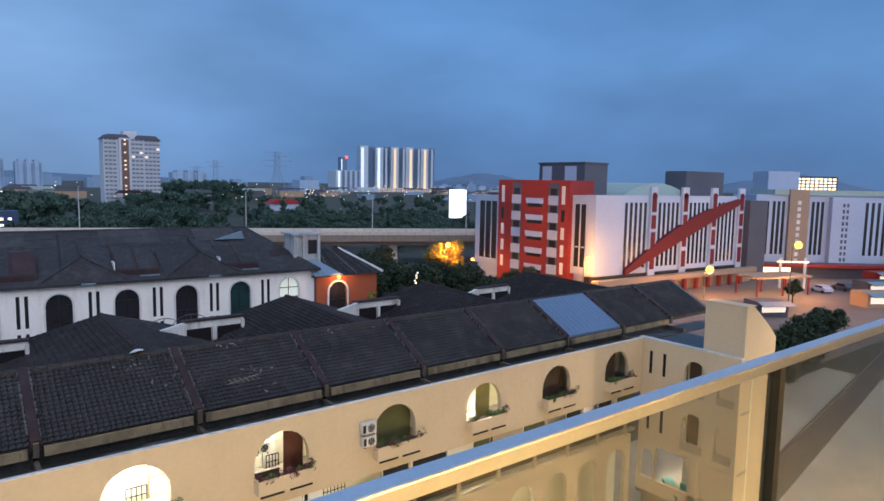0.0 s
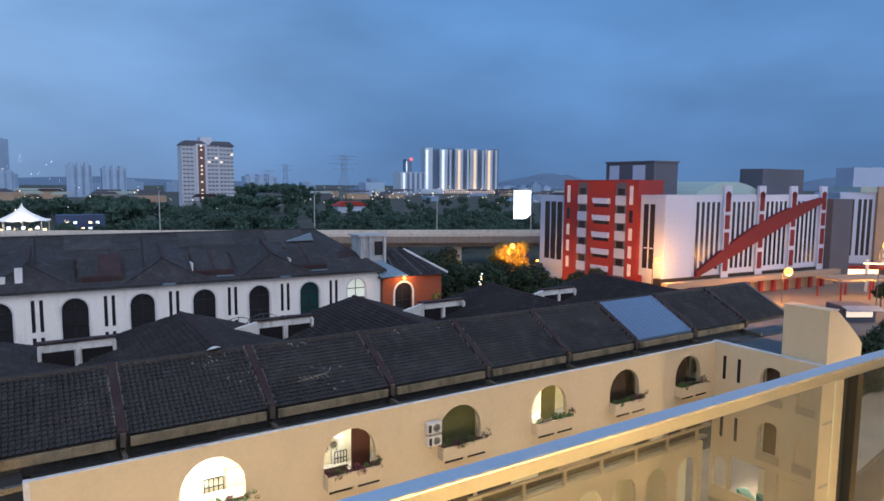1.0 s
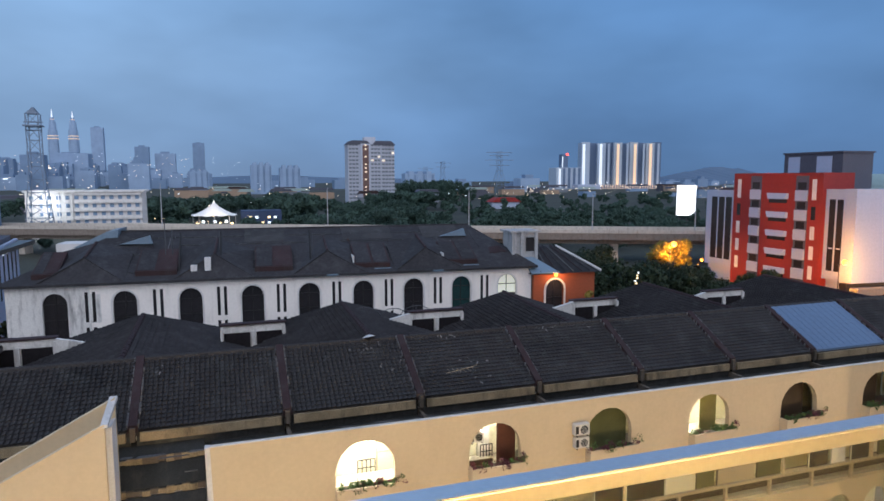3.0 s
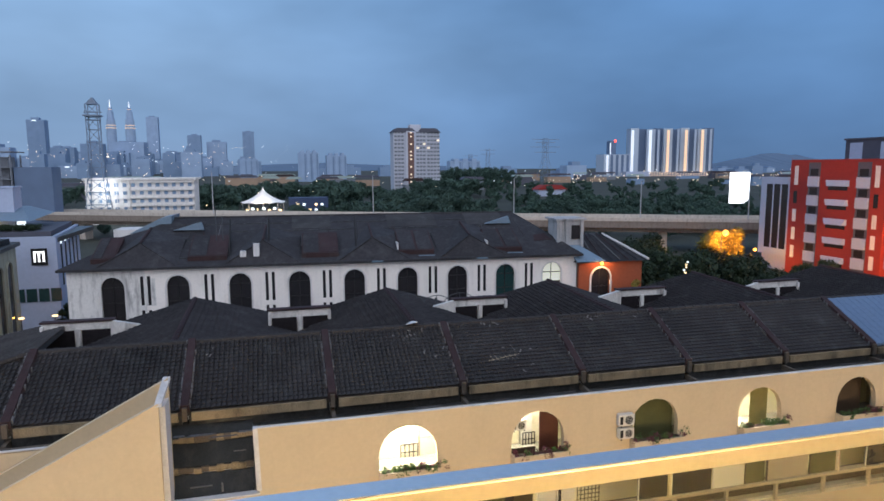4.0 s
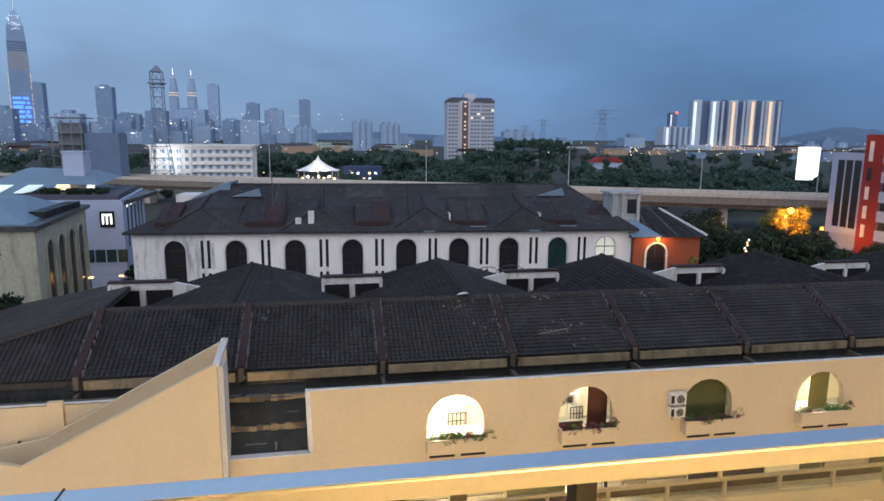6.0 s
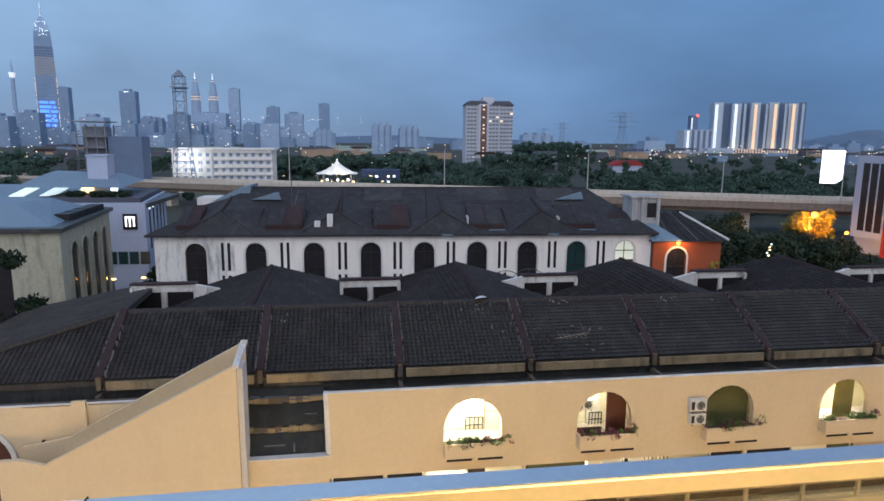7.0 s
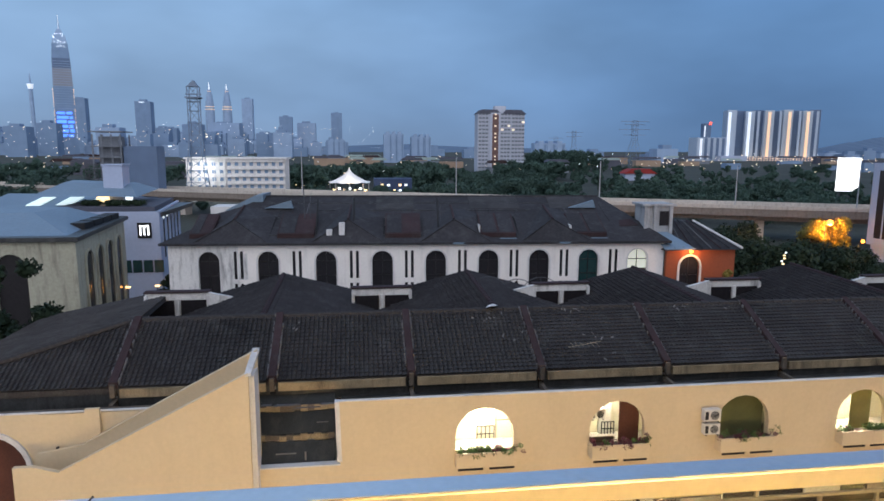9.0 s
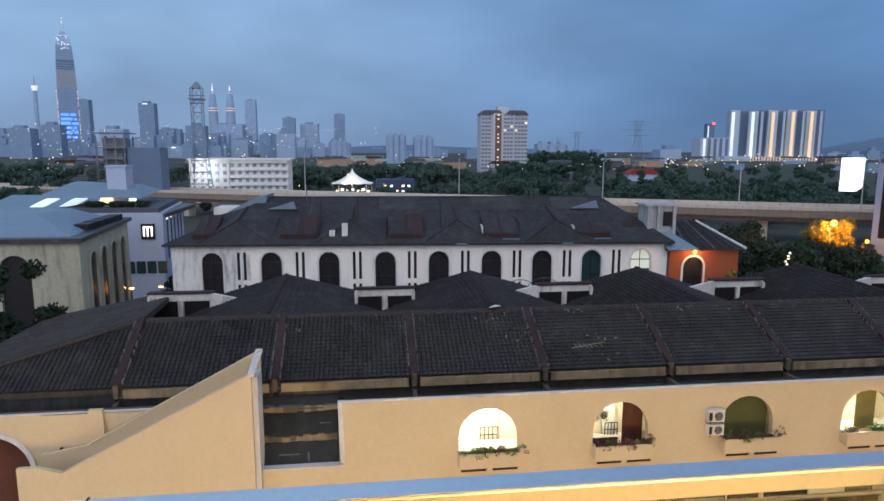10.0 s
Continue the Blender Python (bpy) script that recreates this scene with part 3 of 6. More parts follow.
ridge_rows.append((Vector((-8.6, RY + 0.04, RZ)), Vector((40.6, RY + 0.04, RZ)), 118, TILE))

tile_me = bpy.data.meshes.new("roof_tile")
bm = B()
prof = [(-0.087, 0.0), (-0.087, 0.014), (-0.062, 0.0), (-0.044, 0.014), (0.012, 0.028), (0.046, 0.054), (0.068, 0.050), (0.080, 0.008), (0.087, 0.0)]
lo = [bm.verts.new((x, -0.113, z + 0.042)) for x, z in prof]
hi = [bm.verts.new((x, 0.111, z - 0.004)) for x, z in prof]
bm.faces.new(lo)
for i in range(len(prof) - 1):
    bm.faces.new((lo[i + 1], lo[i], hi[i], hi[i + 1]))
bm.to_mesh(tile_me)
bm.free()
tile_me.materials.append(TILE)
tverts = np.array([v.co[:] for v in tile_me.vertices])
tfaces = [tuple(p.vertices) for p in tile_me.polygons]
ROWS_T, PITCH = 17, SL / 17
rt = random.Random(7)
rest_v, rest_f, singles = [], [], []
for b in range(-1, len(STRIPS)):
    s0 = STRIPS[b] if b >= 0 else STRIPS[0] - 6.4
    s1 = STRIPS[b + 1] if b + 1 < len(STRIPS) else STRIPS[-1] + 4.4
    if abs(s0 - 26.3) < 0.01:
        continue
    n = int((s1 - s0 - 0.30) / 0.171)
    w = (s1 - s0 - 0.30) / n
    for r in range(ROWS_T):
        for c in range(n):
            x = s0 + 0.15 + w * (c + 0.5)
            if b == -1 and x < STRIPS[0] - 0.3 - 6.0 * (1 - (r + 0.5) / ROWS_T):
                continue
            m = slope @ pose(x, PITCH * (r + 0.5), rt.uniform(0, 0.008), rt.uniform(-0.6, 0.6), rt.uniform(-0.6, 0.6), rt.uniform(-0.4, 0.4))
            if b == 2 and len(singles) < 300:
                singles.append(m)
            else:
                k = len(rest_v)
                mm = np.array(m)
                rest_v.extend(map(tuple, tverts @ mm[:3, :3].T + mm[:3, 3]))
                rest_f.extend(tuple(k + i for i in f) for f in tfaces)


def tiled(quad, cols, rows, grow, rv, rf):
    """Courses of tiles over a quad: two eave corners, then the two above them."""
    a, b, c, d = (Vector(p) for p in quad)
    for r in range(rows):
        for k in range(cols):
            u, v = (k + 0.5) / cols, (r + 0.5) / rows
            p = a.lerp(b, u).lerp(d.lerp(c, u), v)
            ax = (b - a).lerp(c - d, v).normalized()
            up = ((d - a).lerp(c - b, u) - ax * ax.dot((d - a).lerp(c - b, u))).normalized()
            mm = np.array((ax, up, ax.cross(up))).T * grow
            q = len(rv)
            rv.extend(map(tuple, tverts @ mm.T + np.array(p)))
            rf.extend(tuple(q + i for i in f) for f in tfaces)


tiled(((-16.6, 36.2, 10.92), (-15.1, EY, EZ - 0.04), (-8.45, RY, RZ), (-10.0, 36.2, 12.22)), 76, 30, 1.05, rest_v, rest_f)
me = bpy.data.meshes.new("roof_tiles")
me.from_pydata(rest_v, [], rest_f)
me.materials.append(TILE)
ob = new("roof_tiles", me)
ob.parent = block_a
tagged(ob, kind="stuff")
# blue sheet over one bay
bm = B()
hexa(bm, ((26.5, EY, EZ), (31.0, EY, EZ), (31.0, RY, RZ), (26.5, RY, RZ)), ((26.5, EY, EZ + 0.1), (31.0, EY, EZ + 0.1), (31.0, RY, RZ + 0.1), (26.5, RY, RZ + 0.1)))
part("sheet_roof", bm, BLUEROOF, block_a, "blue-grey ribbed metal sheet over one bay")
for k in range(12):
    x = 26.6 + k * 0.38
    part("sheet_rib", hexa(B(), ((x, EY, EZ + 0.1), (x + 0.05, EY, EZ + 0.1), (x + 0.05, RY, RZ + 0.1), (x, RY, RZ + 0.1)), ((x, EY, EZ + 0.11), (x + 0.05, EY, EZ + 0.11), (x + 0.05, RY, RZ + 0.11), (x, RY, RZ + 0.11))), BLUEROOF, block_a)
part("verge", hexa(B(), ((40.45, EY, EZ - 0.1), (40.7, EY, EZ - 0.1), (40.7, RY, RZ - 0.1), (40.45, RY, RZ - 0.1)), ((40.45, EY, EZ + 0.15), (40.7, EY, EZ + 0.15), (40.7, RY, RZ + 0.15), (40.45, RY, RZ + 0.15))), HIPLINE, block_a)
# hipped end
part("hip_slope", hexa(B(), ((-15.0, EY, EZ - 0.25), (-8.4, EY, EZ - 0.25), (-8.4, RY, RZ - 0.25), (-8.41, RY, RZ - 0.25)), ((-15.0, EY, EZ - 0.04), (-8.4, EY, EZ - 0.04), (-8.4, RY, RZ - 0.04), (-8.41, RY, RZ - 0.04))), TILE, block_a)
part("end_slope", hexa(B(), ((-15.1, EY, EZ - 0.5), (-8.45, RY, RZ - 0.2), (-10.0, 36.2, 12.0), (-16.6, 36.2, 10.7)), ((-15.1, EY, EZ - 0.05), (-8.45, RY, RZ + 0.0), (-10.0, 36.2, 12.2), (-16.6, 36.2, 10.9))), TILE, block_a)
ridge_rows.append((Vector((-15.1, EY, EZ + 0.03)), Vector((-8.45, RY, RZ + 0.05)), 30, TILE))
# cross gables and dormers behind the ridge
rear_v, rear_f = [], []
part("back_roof", hexa(B(), ((-8.4, RY, RZ - 0.3), (40.5, RY, RZ - 0.3), (40.5, 29.5, 10.9), (-8.4, 29.5, 10.9)), ((-8.4, RY, RZ - 0.1), (40.5, RY, RZ - 0.1), (40.5, 29.5, 11.1), (-8.4, 29.5, 11.1))), TILEB, block_a)
for gx in (-3.9, 5.95, 15.6, 25.4, 35.2):
    bm = B()
    pk = 13.12
    hexa(bm, ((gx - 4.9, 26.2, 11.2), (gx, 26.2, 12.9), (gx, 34.6, pk), (gx - 4.9, 36.5, 11.4)), ((gx - 4.9, 26.2, 11.35), (gx, 26.2, 13.05), (gx, 34.6, pk + 0.15), (gx - 4.9, 36.5, 11.55)))
    hexa(bm, ((gx, 26.2, 12.9), (gx + 4.9, 26.2, 11.2), (gx + 4.9, 36.5, 11.4), (gx, 34.6, pk)), ((gx, 26.2, 13.05), (gx + 4.9, 26.2, 11.35), (gx + 4.9, 36.5, 11.55), (gx, 34.6, pk + 0.15)))
    part("cross_gable", bm, TILEB, block_a)
    tiled(((gx - 4.9, 36.5, 11.55), (gx - 4.9, 26.2, 11.35), (gx, 26.2, 13.05), (gx, 34.6, pk + 0.15)), 42, 21, 1.42, rear_v, rear_f)
    tiled(((gx + 4.9, 26.2, 11.35), (gx + 4.9, 36.5, 11.55), (gx, 34.6, pk + 0.15), (gx, 26.2, 13.05)), 42, 21, 1.42, rear_v, rear_f)
    ridge_rows.append((Vector((gx, 26.2, 13.06)), Vector((gx, 34.6, pk + 0.16)), 20, RIDGE))
me = bpy.data.meshes.new("rear_roof_tiles")
me.from_pydata(rear_v, [], rear_f)
me.materials.append(TILEB)
ob = new("rear_roof_tiles", me)
ob.parent = block_a
tagged(ob, kind="stuff")
for dx in (-9.0, 1.25, 10.95, 21.0, 30.6):
    dm = part("dormer", bx(dx - 1.55, dx + 1.55, 33.2, 33.55, 10.9, 12.72), GRIMY, block_a, "mould-streaked white dormer with two dark openings")
    bm = hexa(B(), ((dx - 3.3, 32.9, 11.2), (dx - 1.55, 33.0, 11.2), (dx - 1.55, 33.2, 11.2), (dx - 3.3, 33.1, 11.2)), ((dx - 3.3, 32.9, 12.38), (dx - 1.55, 33.0, 12.75), (dx - 1.55, 33.2, 12.75), (dx - 3.3, 33.1, 12.38)))
    if dx < 0:
        bm.free()
        bm = hexa(B(), ((dx + 1.55, 33.0, 11.2), (dx + 3.3, 32.9, 11.2), (dx + 3.3, 33.1, 11.2), (dx + 1.55, 33.2, 11.2)), ((dx + 1.55, 33.0, 12.75), (dx + 3.3, 32.9, 12.38), (dx + 3.3, 33.1, 12.38), (dx + 1.55, 33.2, 12.75)))
    if dx < 0 or dx > 5:
        part("cheek", bm, GRIMY, dm)
    else:
        bm.free()
    for sx in (-1.5, 1.5):
        part("post", bx(dx + sx - 0.07, dx + sx + 0.07, 33.05, 33.19, 11.2, 12.6), COPING, dm)
    part("cap", bx(dx - 1.6, dx + 1.6, 33.12, 33.6, 12.72, 12.80), RIDGE, dm)
    for sx in (-0.78, 0.78):
        part("opening", bx(dx + sx - 0.62, dx + sx + 0.62, 33.14, 33.19, 11.4, 12.35), DARKWIN, dm)
    part("mullion", bx(dx - 0.1, dx + 0.1, 33.08, 33.19, 11.2, 12.4), GRIMY, dm)
part("rear_wall", bx(-10.0, 40.0, 36.2, 36.5, 0, 11.5), GRIMY, block_a)
part("end_wall", bx(-16.4, -16.1, 27.0, 36.5, 0, 10.6), GRIMY, block_a)

# stepped dark slabs in the notch
def sloped(bm, x0, x1, y0, z0, y1, z1, th=0.25):
    return hexa(bm, ((x0, y0, z0 - th), (x1, y0, z0 - th), (x1, y1, z1 - th), (x0, y1, z1 - th)), ((x0, y0, z0), (x1, y0, z0), (x1, y1, z1), (x0, y1, z1)))


rn = random.Random(9)
for y0, z0, y1, z1 in ((21.56, 9.10, 22.02, 9.76), (22.04, 10.02, 22.42, 10.68), (22.44, 10.92, 22.85, 11.36)):
    part("roof_step", sloped(B(), -3.75, -0.85, y0, z0, y1, z1), STEP, block_a, "black stained sloping concrete slab")
for y0, z0, z1 in ((22.0, 9.74, 10.02), (22.4, 10.66, 10.93)):
    for k in range(12):
        x = -3.75 + 0.2417 * k
        part("step_nosing", bx(x, x + 0.2417, y0 - 0.03 + rn.uniform(-0.02, 0.02), y0 + 0.06, z0 + rn.uniform(0.0, 0.08), z1 + rn.uniform(-0.09, 0.0)), rn.choice((EAVE, EAVE, STAIN)), block_a)
for b6 in ((-2.9, -2.2, 21.75, 21.8, 9.36, 9.42), (-1.9, -1.84, 21.62, 21.66, 9.1, 9.5), (-1.5, -1.1, 22.2, 22.24, 10.28, 10.33)):
    part("step_litter", bx(*b6), HIPLINE, block_a)
part("notch_side", hexa(B(), ((-3.70, 21.5, 9.1), (-3.62, 21.5, 9.1), (-3.62, 21.7, 9.1), (-3.70, 21.7, 9.1)), ((-3.62, 21.4, 11.3), (-3.40, 21.4, 11.3), (-3.40, 21.7, 11.3), (-3.62, 21.7, 11.3))), COPING, block_a, "white painted wall end")

# sloping stair enclosure
stair = thing("stair_enclosure", "cream sloping stair enclosure with pale coping beside the roof", "stairwell")
SY = 20.75
FX0, FZ0, FX1, FZ1 = -9.5, 9.66, -3.55, 12.70
GX0, GZ0, GX1, GZ1 = -9.05, 10.16, -3.38, 13.18
part("front_wall", prism(B(), [(-10.9, 0), (FX1, 0), (FX1, FZ1), (FX0, FZ0), (-10.3, 9.9), (-10.9, 9.9)], SY, SY + 0.16), CREAM, stair)
part("rear_wall", prism(B(), [(-10.6, 0), (GX1, 0), (GX1, GZ1), (GX0, GZ0), (-10.2, 9.95), (-10.6, 9.9)], SY + 0.95, SY + 1.1), CREAM, stair)
part("end_wall", prism(B(), [(FX1 - 0.12, 0), (GX1, 0), (GX1, 12.6), (FX1 - 0.12, 12.5)], SY + 0.16, SY + 0.95), COPING, stair)
part("end_coping", hexa(B(), ((FX1 - 0.1, SY - 0.02, FZ1 - 0.06), (FX1 + 0.1, SY - 0.02, FZ1 - 0.06), (GX1 + 0.06, SY + 1.12, GZ1 - 0.06), (GX1 - 0.16, SY + 1.12, GZ1 - 0.06)), ((FX1 - 0.1, SY - 0.02, FZ1 + 0.04), (FX1 + 0.1, SY - 0.02, FZ1 + 0.04), (GX1 + 0.06, SY + 1.12, GZ1 + 0.06), (GX1 - 0.16, SY + 1.12, GZ1 + 0.06))), COPING, stair)
# shade and warm light are put into this copy of the cream
part("sloping_top", hexa(B(), ((FX0 + 0.4, SY + 0.16, FZ0 - 0.5), (FX1 - 0.1, SY + 0.16, FZ1 - 0.8), (GX1 - 0.15, SY + 0.95, GZ1 - 1.0), (GX0, SY + 0.95, GZ0 - 0.9)), ((FX0 + 0.4, SY + 0.16, FZ0 - 0.25), (FX1 - 0.1, SY + 0.16, FZ1 - 0.45), (GX1 - 0.15, SY + 0.95, GZ1 - 0.75), (GX0, SY + 0.95, GZ0 - 0.6))), mat("shaded_cream_render", (0.56, 0.42, 0.27), 0.9, 0.15, 1.5, 0.15, streak=0.3, dirt=(0.25, 0.21, 0.17)), stair)
for nm, (xa, za), (xb, zb), ya, m in (("front_coping", (FX0, FZ0), (FX1, FZ1), SY - 0.03, CREAM), ("rear_coping", (GX0, GZ0), (GX1, GZ1), SY + 0.93, CREAM)):
    part(nm, hexa(B(), ((xa, ya, za), (xb, ya, zb), (xb, ya + 0.2, zb), (xa, ya + 0.2, za)), ((xa, ya, za + 0.05), (xb, ya, zb + 0.05), (xb, ya + 0.2, zb + 0.05), (xa, ya + 0.2, za + 0.05))), m, stair)
part("well_floor", bx(-10.6, -9.3, SY + 0.16, SY + 0.95, 9.0, 9.1), GUTTER, stair)

# wall of the neighbouring house past the stair
side = thing("side_house_wall", "cream rendered wall with a dark arched opening", "building", pose(-0.3, 0.56, -0.22))
part("wall_bay", archwall(B(), -19.0, -10.3, 0, 11.42, WY + 0.05, WY + 0.3, -11.95, 1.25, 0, 9.5), CREAM, side)
part("wall_bay", bx(-10.3, -4.0, WY + 0.05, WY + 0.3, 9.0, 11.38), CREAM, side)
part("pilaster", bx(-8.75, -8.3, WY - 0.08, WY + 0.05, 9.0, 11.56), CREAM, side)
part("coping", bx(-19.0, -4.0, WY + 0.03, WY + 0.12, 11.42, 11.46), COPING, side)
part("wall_top", bx(-19.0, -4.0, WY + 0.12, WY + 0.32, 11.40, 11.45), STAIN, side)
part("arch_rim", archrim(B(), -11.95, 1.25, 6.0, 9.5, WY - 0.04, WY + 0.05, 0.16), COPING, side)
part("dark_door", bx(-13.3, -10.6, WY + 0.7, WY + 0.8, 0, 11.0), MAROON, side)
part("hook", bx(-9.75, -9.68, WY - 0.06, WY + 0.04, 9.95, 10.25), BLACK, side)
part("gutter", bx(-19.0, -8.5, WY + 0.3, EY + 0.1, 10.7, 10.9), GUTTER, side)

# return wall with slits and arches, then the sail-shaped wall
ret = thing("return_wing", "pale cream wing with slit windows and arched balconies", "building", pose(31.36, 21.33, 0, 0, 0, -90))
part("wall_bay", bx(0, 2.2, 0, 0.25, 5.3, 11.40), CREAM, ret)
part("terrace_parapet", bx(0, 5.75, 0, 0.2, 2.3, 3.3), CREAM, ret)
part("terrace_arch", archwall(B(), 0.0, 1.2, 3.3, 5.3, 0.0, 0.2, 0.62, 0.42, 3.3, 4.6), CREAM, ret)
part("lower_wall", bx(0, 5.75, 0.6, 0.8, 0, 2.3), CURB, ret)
for xc, x0, x1, h in ((3.28, 2.2, 4.1, 0.62), (5.05, 4.1, 5.75, 0.48)):
    part("wall_bay", archwall(B(), x0, x1, 8.55, 11.40, 0, 0.25, xc, h, 9.0, 10.1), CREAM, ret)
    part("wall_bay", archwall(B(), x0, x1, 5.3, 8.55, 0, 0.25, xc, h, 6.1, 7.2), CREAM, ret)
    part("balcony_front", bx(xc - h, xc + h, -0.06, -0.005, 5.7, 6.2), CURB, ret)
    part("balcony_front", bx(xc - h, xc + h, -0.06, -0.005, 8.75, 9.15), CURB, ret)
    part("door", bx(xc - h, xc + 0.05, 0.6, 0.68, 5.5, 11.0), BROWN, ret)
part("inner_wall", bx(2.2, 5.75, 1.2, 1.35, 0, 11.2), INNER, ret)
part("inner_floor", bx(2.2, 5.75, 0.25, 1.2, 8.4, 8.55), PAVE, ret)
part("inner_floor", bx(2.2, 5.75, 0.25, 1.2, 5.15, 5.3), PAVE, ret)
for x in (0.6, 1.45):
    for z0, z1 in ((9.45, 10.75), (6.2, 7.5)):
        part("slit", bx(x - 0.09, x + 0.09, -0.01, -0.004, z0, z1), DARKWIN, ret)
part("coping", bx(-0.2, 5.78, -0.03, 0.28, 11.40, 11.46), COPING, ret)
part("flat_roof", bx(0.25, 3.0, 0.3, 4.0, 11.0, 11.2), GUTTER, ret)
part("pier", bx(5.45, 5.75, 0, 0.25, 0, 5.3), CREAM, ret)
part("pier", bx(3.2, 3.8, 0, 0.25, 0, 5.3), CREAM, ret)
part("terrace_floor", bx(0, 5.75, 0.0, 4.0, 2.3, 2.5), PAVE, ret)
lamp("wing_lamp", "AREA", (33.0, 18.5, 5.0), 500, COOL, 0.8, (33.0, 18.4, 2))
lamp("wing_lamp", "AREA", (32.05, 17.2, 8.3), 1000, COOL, 0.5, (32.05, 17.1, 6))
lamp("wing_lamp", "AREA", (32.05, 17.2, 11.1), 900, COOL, 0.5, (32.1, 18.2, 6))
for k in range(2):
    t = thing("sun_lounger", "teal cushioned lounger on the open terrace", "lounger", pose(31.9 + 0.4 * k, 19.2 - 0.9 * k, 2.5, 0, 0, 60), "terrace loungers")
    part("cushion", hexa(B(), ((-0.8, -0.3, 0.35), (0.8, -0.3, 0.35), (0.8, 0.3, 0.35), (-0.8, 0.3, 0.35)), ((-0.8, -0.3, 0.42), (0.8, -0.3, 0.8), (0.8, 0.3, 0.8), (-0.8, 0.3, 0.42))), mat("teal_fabric", (0.10, 0.36, 0.34), 0.9, 0.1, 5, 0.05), t)
    for xx, yy in ((-0.7, -0.25), (0.7, -0.25), (0.7, 0.25), (-0.7, 0.25)):
        part("leg", bx(xx - 0.02, xx + 0.02, yy - 0.02, yy + 0.02, 0, 0.36), BLACK, t)
sail = thing("sail_wall", "plain cream wall block with a curved sloping top", "building")
prof = [(31.63, 0), (35.0, 0), (35.0, 12.1)] + [(35.0 - 2.6 * k / 8, 12.1 + 1.9 * (k / 8) ** 0.9) for k in range(1, 9)] + [(31.63, 14.05)]
part("wall", prism(B(), prof, 15.6, 17.8), CREAM, sail)
part("coping", bx(31.58, 32.45, 15.55, 17.85, 14.04, 14.09), CREAM, sail)

# ---- long white block behind ----
block_b = thing("white_arcade_block", "weathered white block with tall dark arches and grey tiled roof", "building", pose(-13.29, 47.13, 0, 0, 0, -3.49))
BU = [2.8, 6.95, 11.05, 15.1, 18.98, 22.85, 26.6, 30.3, 34.0]
TOPB = 13.12
for i, u in enumerate(BU):
    x0 = 0 if i == 0 else (BU[i - 1] + u) / 2
    x1 = 36.0 if i == 8 else (BU[i + 1] + u) / 2
    part("wall_bay", archwall(B(), x0, x1, 0, TOPB, 0, 0.3, u, 0.74, 0, 11.9, 8), GRIMY if i == 0 else WHITE, block_b)
    part("arch_rim", archrim(B(), u, 0.74, 9.0, 11.9, -0.05, 0.0, 0.1), COPING, block_b)
    w = part("arched_window", bx(u - 0.74, u + 0.74, 0.22, 0.27, 0, 12.7), GREENWIN if i == 7 else (G_PANE if i == 8 else DARKWIN), block_b)
    part("glazing_bar", bx(u - 0.025, u + 0.025, 0.18, 0.215, 9.0, 12.6), BLACK, block_b)
    part("glazing_bar", bx(u - 0.74, u + 0.74, 0.18, 0.215, 10.8, 10.86), BLACK, block_b)
    part("glazing_bar", bx(u - 0.74, u + 0.74, 0.18, 0.215, 11.86, 11.92), BLACK, block_b)
    if i == 8:
        part("door_panel", bx(u - 0.74, u + 0.74, 0.15, 0.2, 0, 11.2), BROWN, block_b)
    if i < 8:
        for du in (-0.22, 0.22):
            s = x1 + du - 0.0
            part("slit", bx(s - 0.1, s + 0.1, -0.012, -0.004, 10.65, 12.65), DARKWIN, block_b)
            part("slit", bx(s - 0.1, s + 0.1, -0.012, -0.004, 9.3, 10.3), DARKWIN, block_b)
part("eave_board", bx(-0.4, 36.3, -0.35, 0.0, TOPB, TOPB + 0.14), GUTTER, block_b)
part("gable_wall", bx(0, 0.3, 0.3, 13, 0, TOPB), GRIMY, block_b)
part("end_wall", bx(35.7, 36.0, 0.3, 13, 0, TOPB), WHITE, block_b)
bm = B()
hexa(bm, ((-0.5, -0.4, TOPB), (36.4, -0.4, TOPB), (33.0, 7.0, 15.9), (5.5, 7.0, 15.9)), ((-0.5, -0.4, TOPB + 0.16), (36.4, -0.4, TOPB + 0.16), (33.0, 7.0, 16.05), (5.5, 7.0, 16.05)))
part("roof_front", bm, TILEB, block_b)
part("roof_back", hexa(B(), ((5.5, 7.0, 15.85), (33.0, 7.0, 15.85), (36.4, 14.4, 13.1), (-0.5, 14.4, 13.1)), ((5.5, 7.0, 16.03), (33.0, 7.0, 16.03), (36.4, 14.4, 13.25), (-0.5, 14.4, 13.25))), TILEB, block_b)
part("roof_hip", hexa(B(), ((-0.5, -0.4, TOPB), (5.5, 7.0, 15.85), (5.49, 7.01, 15.85), (-0.5, 14.4, 13.1)), ((-0.5, -0.4, TOPB + 0.15), (5.5, 7.0, 16.04), (5.49, 7.01, 16.04), (-0.5, 14.4, 13.26))), TILEB, block_b)
part("roof_hip", hexa(B(), ((36.4, -0.4, TOPB), (36.4, 14.4, 13.1), (33.0, 7.01, 15.85), (33.0, 7.0, 15.85)), ((36.4, -0.4, TOPB + 0.15), (36.4, 14.4, 13.26), (33.01, 7.01, 16.03), (33.01, 7.0, 16.03))), TILEB, block_b)
